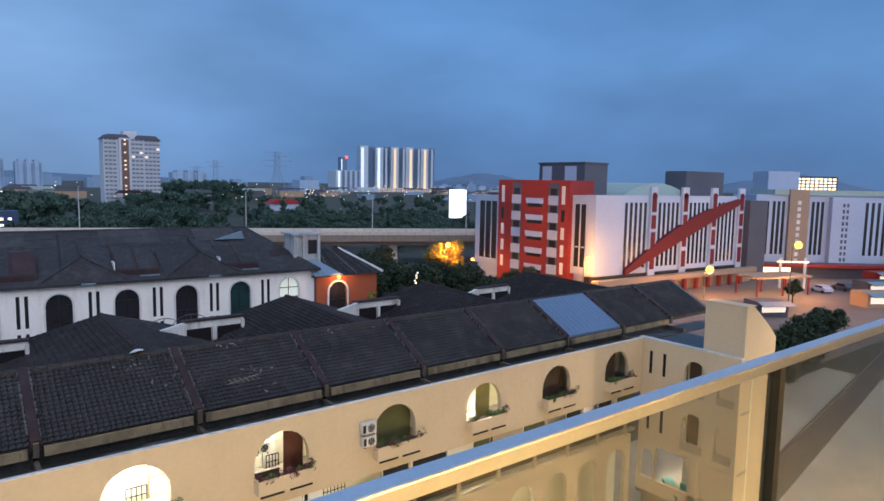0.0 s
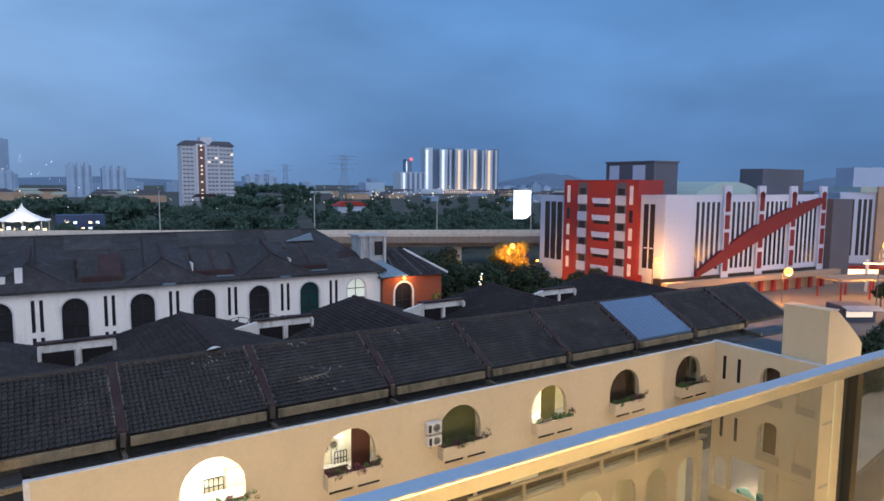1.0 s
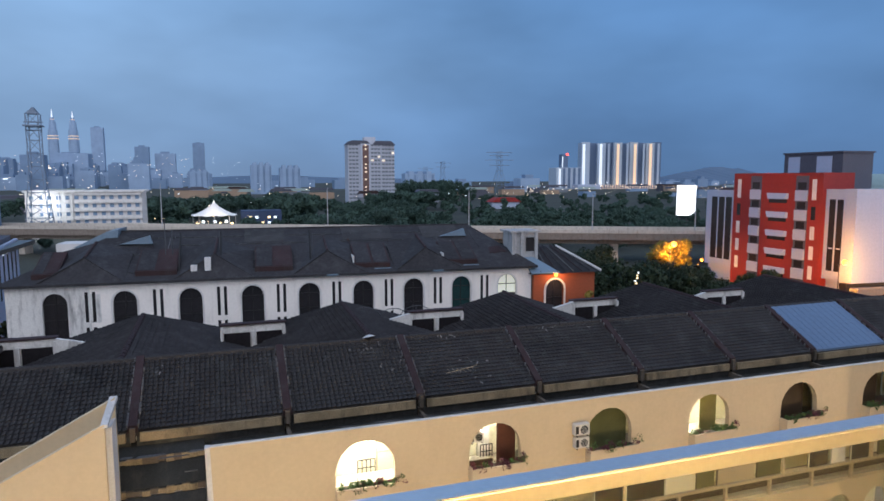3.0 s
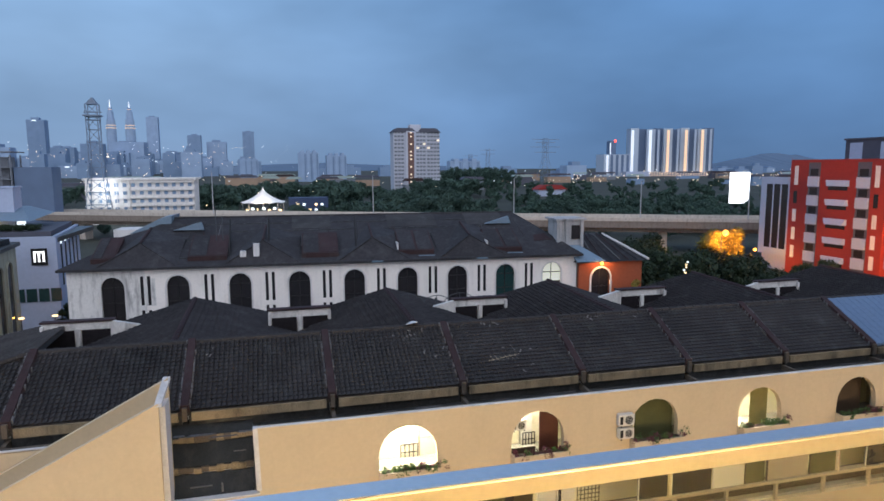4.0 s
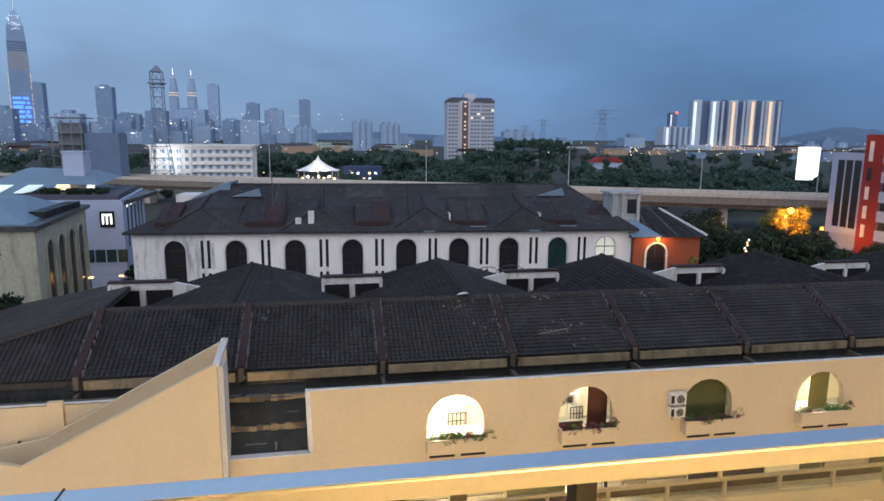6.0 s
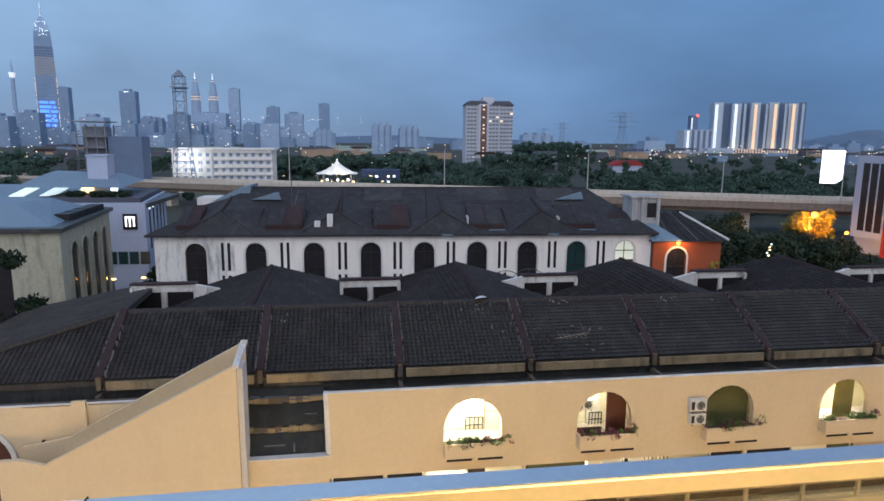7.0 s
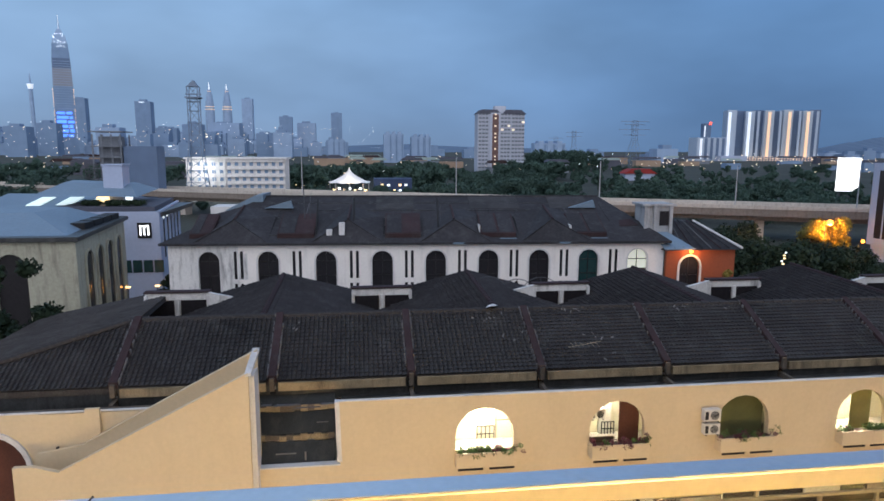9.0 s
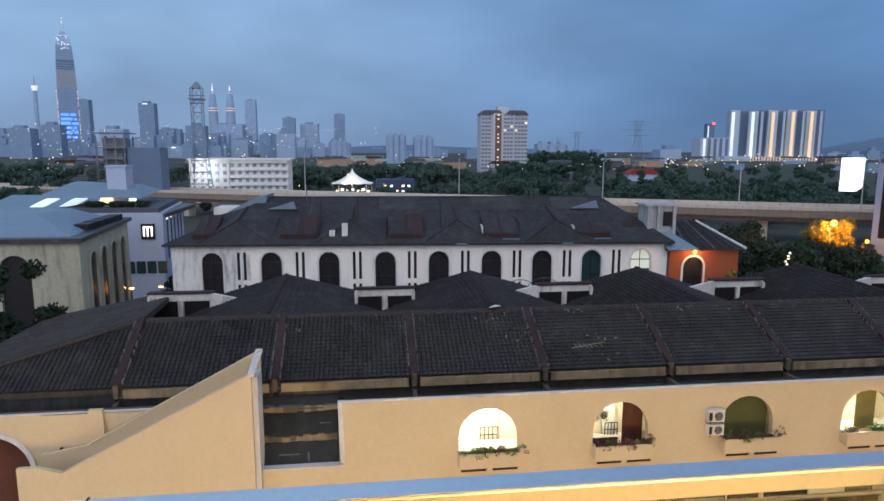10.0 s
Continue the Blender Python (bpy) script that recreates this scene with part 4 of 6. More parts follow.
for u in (4.4, 12.6, 20.4, 27.8):
    bm = B()
    hexa(bm, ((u - 2.6, -0.3, TOPB + 0.1), (u, -0.3, TOPB + 0.15), (u, 4.2, 15.1), (u - 2.6, 3.6, 14.7)), ((u - 2.6, -0.3, TOPB + 0.2), (u, 1.2, 14.75), (u, 4.6, 15.5), (u - 2.6, 3.4, 14.8)))
    hexa(bm, ((u, -0.3, TOPB + 0.15), (u + 2.6, -0.3, TOPB + 0.1), (u + 2.6, 3.6, 14.7), (u, 4.2, 15.1)), ((u, 1.2, 14.75), (u + 2.6, -0.3, TOPB + 0.2), (u + 2.6, 3.4, 14.8), (u, 4.6, 15.5)))
    part("roof_hip_bump", bm, TILEB, block_b)
    for q in (-2.5, 2.5):
        part("hip_line", tube(B(), (u, 1.2, 14.80), (u + q, -0.25, TOPB + 0.24), 0.035, sides=6), TILEB, block_b, "grey weathered hip mortar")
    part("hip_line", tube(B(), (u, 1.2, 14.80), (u, 4.5, 15.52), 0.10, sides=6), RIDGE, block_b)
for u, w in ((2.2, 1.5), (8.9, 2.6), (16.6, 2.6), (23.6, 2.6), (30.4, 2.6)):
    sk = part("roof_light", hexa(B(), ((u - w / 2, 0.3, 13.5), (u + w / 2, 0.3, 13.5), (u + w / 2, 3.0, 14.7), (u - w / 2, 3.0, 14.7)), ((u - w / 2, 0.3, 13.85), (u + w / 2, 0.3, 13.85), (u + w / 2, 3.0, 15.05), (u - w / 2, 3.0, 15.05))), RIDGE, block_b, "maroon sheet roof light")
    part("pane", hexa(B(), ((u - w / 2 + 0.1, 0.4, 13.9), (u - 0.1, 0.4, 13.9), (u - 0.1, 2.9, 15.01), (u - w / 2 + 0.1, 2.9, 15.01)), ((u - w / 2 + 0.1, 0.4, 13.93), (u - 0.1, 0.4, 13.93), (u - 0.1, 2.9, 15.04), (u - w / 2 + 0.1, 2.9, 15.04))), TILEB, sk)
    if u > 20:
        part("side_flashing", prism(B(), [(u - w / 2 - 0.12, 13.45), (u - w / 2 - 0.04, 13.45), (u - w / 2 - 0.04, 14.4), (u - w / 2 - 0.12, 14.4)], 0.5, 1.6), COPING, sk, "pale upturned flashing")
        part("apron", bx(u + 0.1, u + w / 2, 0.05, 0.3, 13.42, 13.5), PALEROOF, sk, "pale blue apron sheet")
    part("pane", hexa(B(), ((u + 0.1, 0.4, 13.9), (u + w / 2 - 0.1, 0.4, 13.9), (u + w / 2 - 0.1, 2.9, 15.01), (u + 0.1, 2.9, 15.01)), ((u + 0.1, 0.4, 13.93), (u + w / 2 - 0.1, 0.4, 13.93), (u + w / 2 - 0.1, 2.9, 15.04), (u + 0.1, 2.9, 15.04))), RIDGE if u < 20 else TILEB, sk)
for u in (10.3, 13.0, 19.2):
    part("roof_pipe", tube(B(), (u, 0.6, 13.5), (u, 2.4, 16.2), 0.07, sides=6), BLACK, block_b)
for u, w in ((14.5, 3.0), (22.0, 4.0), (28.5, 3.2)):
    part("patch", hexa(B(), ((u, 4.8, 15.16), (u + w, 4.8, 15.16), (u + w, 6.8, 15.98), (u, 6.8, 15.98)), ((u, 4.8, 15.24), (u + w, 4.8, 15.24), (u + w, 6.8, 16.04), (u, 6.8, 16.04))), TILE, block_b, "darker patched roof area")
for u in (7.0, 31.0):
    part("gablet", prism(B(), [(u - 1.1, 15.3), (u + 1.1, 15.3), (u + 0.9, 15.9)], 4.6, 4.9), PALEROOF, block_b)
for u, h in ((11.3, 0.75), (12.2, 1.25)):
    part("vent_stack", bx(u - 0.2, u + 0.2, 0.2, 0.6, 13.2, 13.4 + h), COPING, block_b)
part("gable_sheet", hexa(B(), ((2.5, 6.0, 15.0), (5.4, 6.0, 15.0), (5.4, 9.0, 15.0), (2.5, 9.0, 15.0)), ((4.8, 6.0, 16.15), (5.6, 6.0, 16.3), (5.6, 9.0, 16.3), (4.8, 9.0, 16.15))), PALEROOF, block_b)
part("chimney_room", bx(35.0, 37.2, 1.6, 3.6, 12.5, 15.7), GREYREN, block_b)
part("chimney_opening", bx(36.2, 36.9, 1.54, 1.59, 14.2, 15.3), DARKWIN, block_b)
part("chimney_cap", bx(34.8, 37.4, 1.4, 3.8, 15.7, 15.85), GREYREN, block_b)
for u in (35.0, 35.75, 36.98):
    part("corner_fin", bx(u - 0.04, u + 0.2, 1.46, 1.6, 13.2, 15.7), GREYREN, block_b)
# seams, patches and odds and ends on the long roof
rb = random.Random(12)
for k in range(34):
    u = 1.0 + 1.02 * k
    f = rb.uniform(0.05, 0.45)
    p, q = ((u + rb.uniform(-0.05, 0.05), -0.4 + 7.4 * g, TOPB + 0.17 + 2.76 * g) for g in (f, min(0.98, f + rb.uniform(0.2, 0.6))))
    if 5.5 < u < 33:
        part("tile_seam", tube(B(), p, q, 0.03, sides=4), rb.choice((TILEB, HIPLINE, RIDGE, TILEB)), block_b)
for k in range(5):
    g = 0.15 + 0.17 * k
    part("lap_line", bx(6.0 + 4.0 * (k % 2), 22.0 + 2.5 * k, -0.4 + 7.4 * g, -0.36 + 7.4 * g, TOPB + 0.15 + 2.76 * g, TOPB + 0.21 + 2.76 * g), GUTTER, block_b)
for u, f, w in ((25.6, 0.42, 2.4), (18.0, 0.3, 1.6), (33.2, 0.3, 1.5)):
    part("rust_patch", hexa(B(), *[[(u + a * w, -0.4 + 7.4 * (f + b), TOPB + 0.16 + h + 2.76 * (f + b)) for a, b in ((0, 0), (1, 0.02), (0.8, 0.16), (0.15, 0.13))] for h in (0, 0.03)]), RIDGE, block_b, "reddish patch of newer tiles")
part("ridge_cap", tube(B(), (5.5, 7.0, 16.03), (33.0, 7.0, 16.03), 0.12, sides=6), TILEB, block_b)
for u, h in ((9.3, 2.6), (9.75, 1.9), (12.9, 1.7), (19.4, 1.2)):
    part("roof_aerial_pole", tube(B(), (u, 2.2, 14.2), (u, 2.2, 14.6 + h), 0.035, sides=5), PYLON, block_b)
for k in (0, 2):
    part("gutter_sheet", bx(20.2 + 3.9 * k, 21.0 + 3.9 * k + 0.5 * (k % 2), -0.42, -0.36, TOPB + 0.02, TOPB + 0.15), PALEROOF, block_b)
for u in (0.9, 4.9):
    part("mould_patch", bx(u - 0.55, u + 0.6, -0.006, -0.002, 10.6, 12.5), GRIMY, block_b)
part("rear_annexe", bx(0.4, 3.2, 9.5, 12.0, 0, 15.0), COPING, block_b, "white rendered stair head behind the roof")
# terracotta annexe
annex = thing("terracotta_annexe", "terracotta rendered annexe with a white-rimmed arch and porch light", "building")
part("wall_bay", archwall(B(), 22.75, 28.2, 0, 12.62, 44.7, 45.0, 24.6, 0.8, 0, 11.3), TERRA, annex)
part("arch_rim", archrim(B(), 24.6, 0.8, 8.5, 11.3, 44.62, 44.7, 0.14), COPING, annex)
part("arched_window", bx(23.8, 25.4, 44.9, 44.96, 0, 12.2), DARKWIN, annex)
part("glazing_bar", bx(24.57, 24.63, 44.85, 44.9, 8, 12.1), BLACK, annex)
part("glazing_bar", bx(23.8, 25.4, 44.85, 44.9, 10.6, 10.66), BLACK, annex)
part("side_wall", bx(27.9, 28.2, 45.0, 54, 0, 12.62), TERRA, annex)
part("roof", hexa(B(), ((22.4, 44.3, 12.6), (28.6, 44.3, 12.6), (28.6, 54, 12.6), (22.4, 54, 12.6)), ((24.5, 49.0, 14.3), (27.0, 49.0, 14.2), (27.0, 50, 14.2), (24.5, 50, 14.3))), TILEB, annex)
part("blue_flashing", hexa(B(), ((22.4, 44.3, 12.66), (24.8, 44.3, 12.66), (23.6, 46.5, 13.6), (22.4, 46.5, 13.6)), ((22.4, 44.3, 12.72), (24.8, 44.3, 12.72), (23.6, 46.5, 13.72), (22.4, 46.5, 13.72))), PALEROOF, annex)
for k in range(7):
    x = 23.2 + 0.72 * k
    part("roof_batten", tube(B(), (x, 44.35, 12.72), (24.6 + 0.36 * k, 49.0, 14.34), 0.05, sides=4), (TILEB, HIPLINE, RIDGE)[k % 3], annex)
part("roof_verge", tube(B(), (28.55, 44.35, 12.70), (27.0, 49.0, 14.28), 0.11, sides=5), COPING, annex)
part("porch_lamp", tube(B(), (24.6, 44.45, 12.45), (24.6, 44.6, 12.5), 0.12), G_ORANGE, annex)

# ---- balcony where the camera stands ----
RYR, RZT = 1.168, EYE - 0.578
bal = thing("balustrade", "brushed steel handrail over clear glass panes with dark posts", "railing")
bm = bx(-6, 9, RYR - 0.055, RYR, RZT - 0.036, RZT)
bmesh.ops.bevel(bm, geom=[e for e in bm.edges if abs(e.verts[0].co.x - e.verts[1].co.x) > 1], offset=0.004, segments=2, affect="EDGES")
part("handrail", bm, STEEL, bal)
part("rail_joint", bx(-0.3365, -0.334, RYR - 0.0565, RYR + 0.0015, RZT - 0.037, RZT + 0.0015), BLACK, bal)
for k in range(8):
    x = -4.29 + 1.59 * k
    g = part("glass_pane", bx(x + 0.03, x + 1.56, RYR - 0.034, RYR - 0.022, RZT - 1.05, RZT - 0.036), GLASS, bal)
    g.visible_shadow = False
    part("post", bx(x - 0.018, x + 0.018, RYR - 0.05, RYR - 0.008, RZT - 1.1, RZT - 0.036), BLACK, bal, "slim black metal post")
tagged(part("balcony_floor", bx(-6, 9, -1.7, 1.3, RZT - 1.3, RZT - 1.1), PAVE), "tiled balcony slab", "floor", kind="structure")
tagged(part("balcony_ceiling", bx(-6, 9, -1.7, 1.3, RZT + 1.62, RZT + 1.8), COPING), "plain balcony ceiling", "ceiling", kind="structure")
tagged(part("wall_balcony", bx(-14, 44, -1.95, -1.7, 0, 30), CREAM), "cream rendered wall behind the balcony", "wall", kind="structure")
tagged(part("wall_own_front", bx(-14, 44, 1.0, 1.25, 0, 16.6), CREAM), "cream rendered front below the balcony", "wall", kind="structure")
tagged(part("slab_edge", bx(-14, 44, -1.7, 1.3, 17.15, 17.4), CREAM), "gallery slab edge below the balcony", "slab", kind="structure")
# unseen glowing strips added beside the courtyard fill lamps
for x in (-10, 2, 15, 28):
    t = thing("fill_lamp_strip", "added warm glowing strip near an unseen courtyard fill lamp", "lamp", pose(x, 1.31, 4.5, 90, 0, 0), "gallery lamps")
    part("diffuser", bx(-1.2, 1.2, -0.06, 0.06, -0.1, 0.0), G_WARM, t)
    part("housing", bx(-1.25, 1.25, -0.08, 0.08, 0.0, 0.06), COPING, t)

lane = tagged(part("road_service", bx(-10, 60, 1.4, 3.4, 0.035, 0.05), ASPHALT), "dark service lane beside the courtyard", "road", kind="structure")
lane.matrix_world = pose(50, 17.5, 0, 0, 0, 9)
kerb = tagged(part("kerb", bx(-10, 60, 3.42, 3.6, 0.03, 0.16), STAIN), "stained kerb along the service lane", "kerb", kind="structure")
kerb.matrix_world = pose(50, 17.5, 0, 0, 0, 9)

# ---- houses past the end of the courtyard ----
beige = thing("beige_house", "grimy beige house with tall arches and pale blue roof sheets", "building")
BEIGE = mat("grimy_beige_render", (0.38, 0.37, 0.29), 0.9, 0.2, 0.8, 0.1, streak=0.75, dirt=(0.10, 0.09, 0.08))
part("front_wall", archwall(B(), -27.0, -18.5, 0, 13.8, 45.0, 45.3, -22.6, 0.98, 0, 12.0), BEIGE, beige)
part("dark_window", bx(-23.6, -21.6, 45.24, 45.28, 0, 13.0), DARKWIN, beige)
sw = part("side_wall", bx(0, 13.2, 0, 0.3, 0, 13.8), BEIGE, beige)
sw.matrix_world = pose(-18.5, 45.0, 0, 0, 0, 96)
for k in range(4):
    u = 2.6 + 2.7 * k
    w = part("arched_window", prism(B(), archpts(u, 0.8, 3.0, 12.0), -0.02, -0.006), DARKWIN, beige)
    w.matrix_world = pose(-18.5, 45.0, 0, 0, 0, 96)
    w = part("arch_rim", archrim(B(), u, 0.8, 3.0, 12.0, -0.14, -0.004, 0.14), BEIGE, beige)
    w.matrix_world = pose(-18.5, 45.0, 0, 0, 0, 96)
part("roof_edge", hexa(B(), ((-27.2, 44.7, 13.8), (-18.2, 44.7, 13.8), (-19.6, 58.4, 13.8), (-27.2, 58.4, 13.8)), ((-27.2, 44.7, 14.1), (-18.2, 44.7, 14.1), (-19.6, 58.4, 14.1), (-27.2, 58.4, 14.1))), GUTTER, beige)
part("sheet_roof", hexa(B(), ((-27.0, 45.6, 14.1), (-19.2, 45.6, 14.1), (-20.8, 57.5, 14.1), (-27.0, 57.5, 14.1)), ((-27.0, 49.5, 15.3), (-23.0, 49.5, 15.3), (-22.6, 54, 15.3), (-27.0, 54, 15.3))), PALEROOF, beige)
for k in range(4):
    part("vent", bx(-20.4 - 0.1 * k, -19.4 - 0.1 * k, 49 + 2.0 * k, 50.6 + 2.0 * k, 14.1, 14.55), BLACK, beige)

logo = thing("white_corner_house", "white rendered corner house with a square lit sign and roof terrace", "building")
part("front_wall", bx(-30, -18.1, 62.0, 62.3, 0, 14.1), BLOCKWHITE, logo)
s = part("side_wall", bx(0, 13.2, 0, 0.3, 0, 14.1), BLOCKWHITE, logo)
s.matrix_world = pose(-18.1, 62.0, 0, 0, 0, 97)
for k in range(5):
    w = part("slit_window", bx(2 + 2.2 * k, 2.7 + 2.2 * k, -0.02, -0.005, 9.5, 13.2), DARKWIN, logo)
    w.matrix_world = pose(-18.1, 62.0, 0, 0, 0, 97)
    w = part("wall_washer", prism(B(), archpts(2.35 + 2.2 * k, 0.35, 13.25, 13.4), -0.03, -0.005), G_CITYW, logo)
    w.matrix_world = pose(-18.1, 62.0, 0, 0, 0, 97)
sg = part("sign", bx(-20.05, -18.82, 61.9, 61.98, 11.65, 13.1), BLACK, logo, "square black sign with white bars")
part("sign_stroke", bx(-19.85, -19.02, 61.86, 61.895, 12.72, 12.86), G_SCREEN, sg)
for x in (-19.85, -19.52, -19.16):
    part("sign_stroke", bx(x, x + 0.14, 61.86, 61.895, 11.95, 12.72), G_SCREEN, sg)
for k in range(4):
    part("green_window", bx(-21.6 + 0.95 * k, -20.8 + 0.95 * k, 61.93, 61.99, 8.45, 9.6), GREENWIN, logo)
part("roof_deck", bx(-30, -18.2, 62.3, 75, 13.5, 13.9), GUTTER, logo)
part("terrace_wall", hexa(B(), ((-27.5, 62.6, 13.9), (-18.6, 62.6, 13.9), (-20.0, 74, 13.9), (-27.5, 74, 13.9)), ((-27.5, 62.6, 14.5), (-18.6, 62.6, 14.5), (-20.0, 74, 14.5), (-27.5, 74, 14.5))), BLOCKGREY, logo)
rng = np.random.default_rng(5)
ob = new("terrace_hedge", leafmesh("hedge", [(rng.uniform(-25.4, -19.4), rng.uniform(63.2, 64.2), 14.8, 0.38, 90) for _ in range(34)], 0.11, rng, TREE))
tagged(ob, "dark hedge in planters on the roof terrace", "hedge", kind="stuff")
canopy = thing("roof_pavilion", "pale metal canopy and white lift tower behind the terrace", "building")
part("canopy_sheet", hexa(B(), ((-29.5, 64, 15.6), (-20.6, 64, 15.3), (-20.9, 72, 15.6), (-29.8, 72, 15.9)), ((-28.0, 67, 16.6), (-22.0, 67, 16.3), (-22.0, 69, 16.4), (-28.0, 69, 16.7))), PALEROOF, canopy)
part("lift_tower", bx(-24.2, -22.4, 66, 68, 13.5, 18.2), BLOCKWHITE, canopy)
part("tower_cap", bx(-24.3, -22.3, 65.9, 68.1, 18.2, 18.32), BLOCKWHITE, canopy)
part("lit_room", bx(-24.6, -23.6, 65.2, 65.6, 14.75, 15.25), G_WARM, canopy)
part("lit_room", bx(-21.8, -21.3, 64.6, 65.2, 14.6, 15.3), G_CITYW, canopy)
shed = thing("pale_shed", "low shed with lit translucent roof sheets", "shed")
part("sheet_roof", hexa(B(), ((-38, 68, 13.2), (-25, 66, 13.2), (-26, 76, 13.6), (-39, 78, 13.6)), ((-37.5, 68.5, 13.9), (-25.5, 66.5, 13.9), (-26, 75.5, 14.8), (-38.5, 77.5, 14.8))), PALEROOF, shed)
for k in range(3):
    part("roof_light", hexa(B(), ((-33 + 2.8 * k, 69.5, 14.08), (-31.6 + 2.8 * k, 69.4, 14.08), (-31.6 + 2.8 * k, 73, 14.62), (-33 + 2.8 * k, 73.1, 14.62)), ((-33 + 2.8 * k, 69.5, 14.15), (-31.6 + 2.8 * k, 69.4, 14.15), (-31.6 + 2.8 * k, 73, 14.70), (-33 + 2.8 * k, 73.1, 14.70))), G_SKYL, shed)
part("walls", bx(-38, -27.5, 69, 76, 0, 13.3), BLOCKGREY, shed)

# ---- elevated highway ----
HA, HB = Vector((-300, 313, 0)), Vector((220, 66.5, 0))
hl, hang = (HB - HA).length, math.degrees(math.atan2(HB.y - HA.y, HB.x - HA.x))
hwy = thing("elevated_highway", "long pale concrete viaduct with solid parapets", "viaduct", pose(HA.x, HA.y, 0, 0, 0, hang))
part("deck", bx(0, hl, 0.3, 11, 5.6, 6.9), CONC, hwy)
part("parapet", bx(0, hl, 0, 0.3, 7.15, 8.0), CONC, hwy)
# darker colour here imitates the shadow under the parapet
part("deck_edge", bx(0, hl, 0.12, 0.29, 5.6, 7.15), DECKSIDE, hwy, "deck edge darkened as if in parapet shadow, with stain streaks")
part("parapet", bx(0, hl, 11, 11.3, 6.5, 8.0), CONC, hwy)
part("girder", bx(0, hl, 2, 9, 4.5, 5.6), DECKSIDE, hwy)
for k in range(22):
    part("pier", bx(12 + 26 * k, 13.8 + 26 * k, 4, 7, 0, 4.5), CONC, hwy)


def street_lamp(x, y, z, h, glowing=None, label="slim grey street lamp post with a single arm"):
    t = thing("street_lamp", label, "street lamp", pose(x, y, z), "street lamps")
    part("post", tube(B(), (0, 0, 0), (0, 0, h), 0.15, 0.09), POLE, t)
    part("arm", tube(B(), (0, 0, h - 0.1), (0, -1.0, h + 0.1), 0.05), PYLON, t)
    part("lamp_head", bx(-0.10, 0.10, -1.4, -0.8, h + 0.04, h + 0.14), glowing or POLE, t)
    return t


for x, y, top in ((-69.1, 203.6, 21.7), (-14.8, 177.8, 18.8), (24.5, 159.2, 17.7), (56.1, 144.2, 17.2), (82.5, 131.7, 16.4), (103.6, 121.7, 16.1), (-130, 232.4, 23.0)):
    street_lamp(x, y + 0.4, 6.9, top - 6.9)
# city street lamps that shine on the red block
for x, y, h, r in ((108.2, 60.0, 4.9, 0.95), (109.6, 45.9, 10.5, 0.8), (88.6, 71.6, 6.8, 0.55), (69.4, 86.6, 8.8, 0.6), (87.6, 101.0, 3.7, 0.4)):
    t = thing("street_lamp", "glowing orange sodium street lamp on a thin post", "street lamp", pose(x, y + 0.9, 0), "sodium street lamps")
    part("post", tube(B(), (0, 0, 0), (0, 0, h), 0.09, 0.06), PYLON, t)
    part("arm", tube(B(), (0, 0, h), (0, -0.9, h + 0.5), 0.04), PYLON, t)
    bm = B()
    bmesh.ops.create_icosphere(bm, subdivisions=2, radius=r * 0.75)
    bmesh.ops.translate(bm, verts=bm.verts, vec=(0, -0.9, h + 0.55))
    part("globe", bm, G_ORANGE, t)

# ---- red and white block ----
red = thing("red_white_block", "long office block with white slit-window bays and red painted tower", "building")
RX, RY0 = 93.0, 73.5
# left face, towards the courtyard: y runs along it
def along(u):
    return 73.5 + (u - 73.5) * 0.803 if u < 80.6 else 79.2 + (u - 80.6) * 0.897


def face(bm, u0, u1, d0, d1, z0, z1):
    return box(bm, RX + d0, RX + d1, along(u0), along(u1), z0, z1)


part("core", bx(94, 139, 75.5, 106.5, 0, 17.2), BLOCKWHITE, red)
part("slit_bay", face(B(), 102.2, 111, 0, 1.4, 2.9, 17.7), BLOCKWHITE, red)
for k in range(3):
    u = 103.6 + 2.1 * k
    part("slit_window", face(B(), u - 0.2, u + 1.5, -0.03, -0.004, 4.2, 16.4), DARKWIN, red)
part("slit_bay", face(B(), 73.5, 80.6, 0, 1.4, 3.6, 18.2), BLOCKWHITE, red)
for k in range(3):
    u = 75.0 + 1.75 * k
    part("slit_window", face(B(), u - 0.15, u + 1.2, -0.03, -0.004, 5.0, 16.6), DARKWIN, red)
    part("sill_bar", face(B(), u, u + 0.95, -0.06, -0.035, 8.6, 8.8), BLOCKWHITE, red)
part("red_tower", face(B(), 80.6, 102.0, -0.8, 6, 0, 20.9), REDPAINT, red, "red painted tower face")
for u0, u1 in ((83.6, 86.4), (94.6, 97.4)):
    part("recess", face(B(), u0, u1, -0.84, -0.805, 2, 20.4), BLOCKGREY, red)
    for k in range(5):
        z = 4.0 + 3.3 * k
        part("balcony_front", face(B(), u0 + 0.1, u1 - 0.1, -1.1, -0.85, z - 1.0, z + 0.75), BLOCKWHITE, red)
        part("recess_window", face(B(), u0 + 0.5, u1 - 0.5, -0.90, -0.85, z + 0.9, z + 2.1), DARKWIN, red)
for u0 in (81.9, 100.0):
    for k in range(5):
        part("strip_window", face(B(), u0, u0 + 0.9, -0.86, -0.805, 3.2 + 3.3 * k, 5.4 + 3.3 * k if k < 4 else 19.8), COPING if k != 3 else DARKWIN, red)
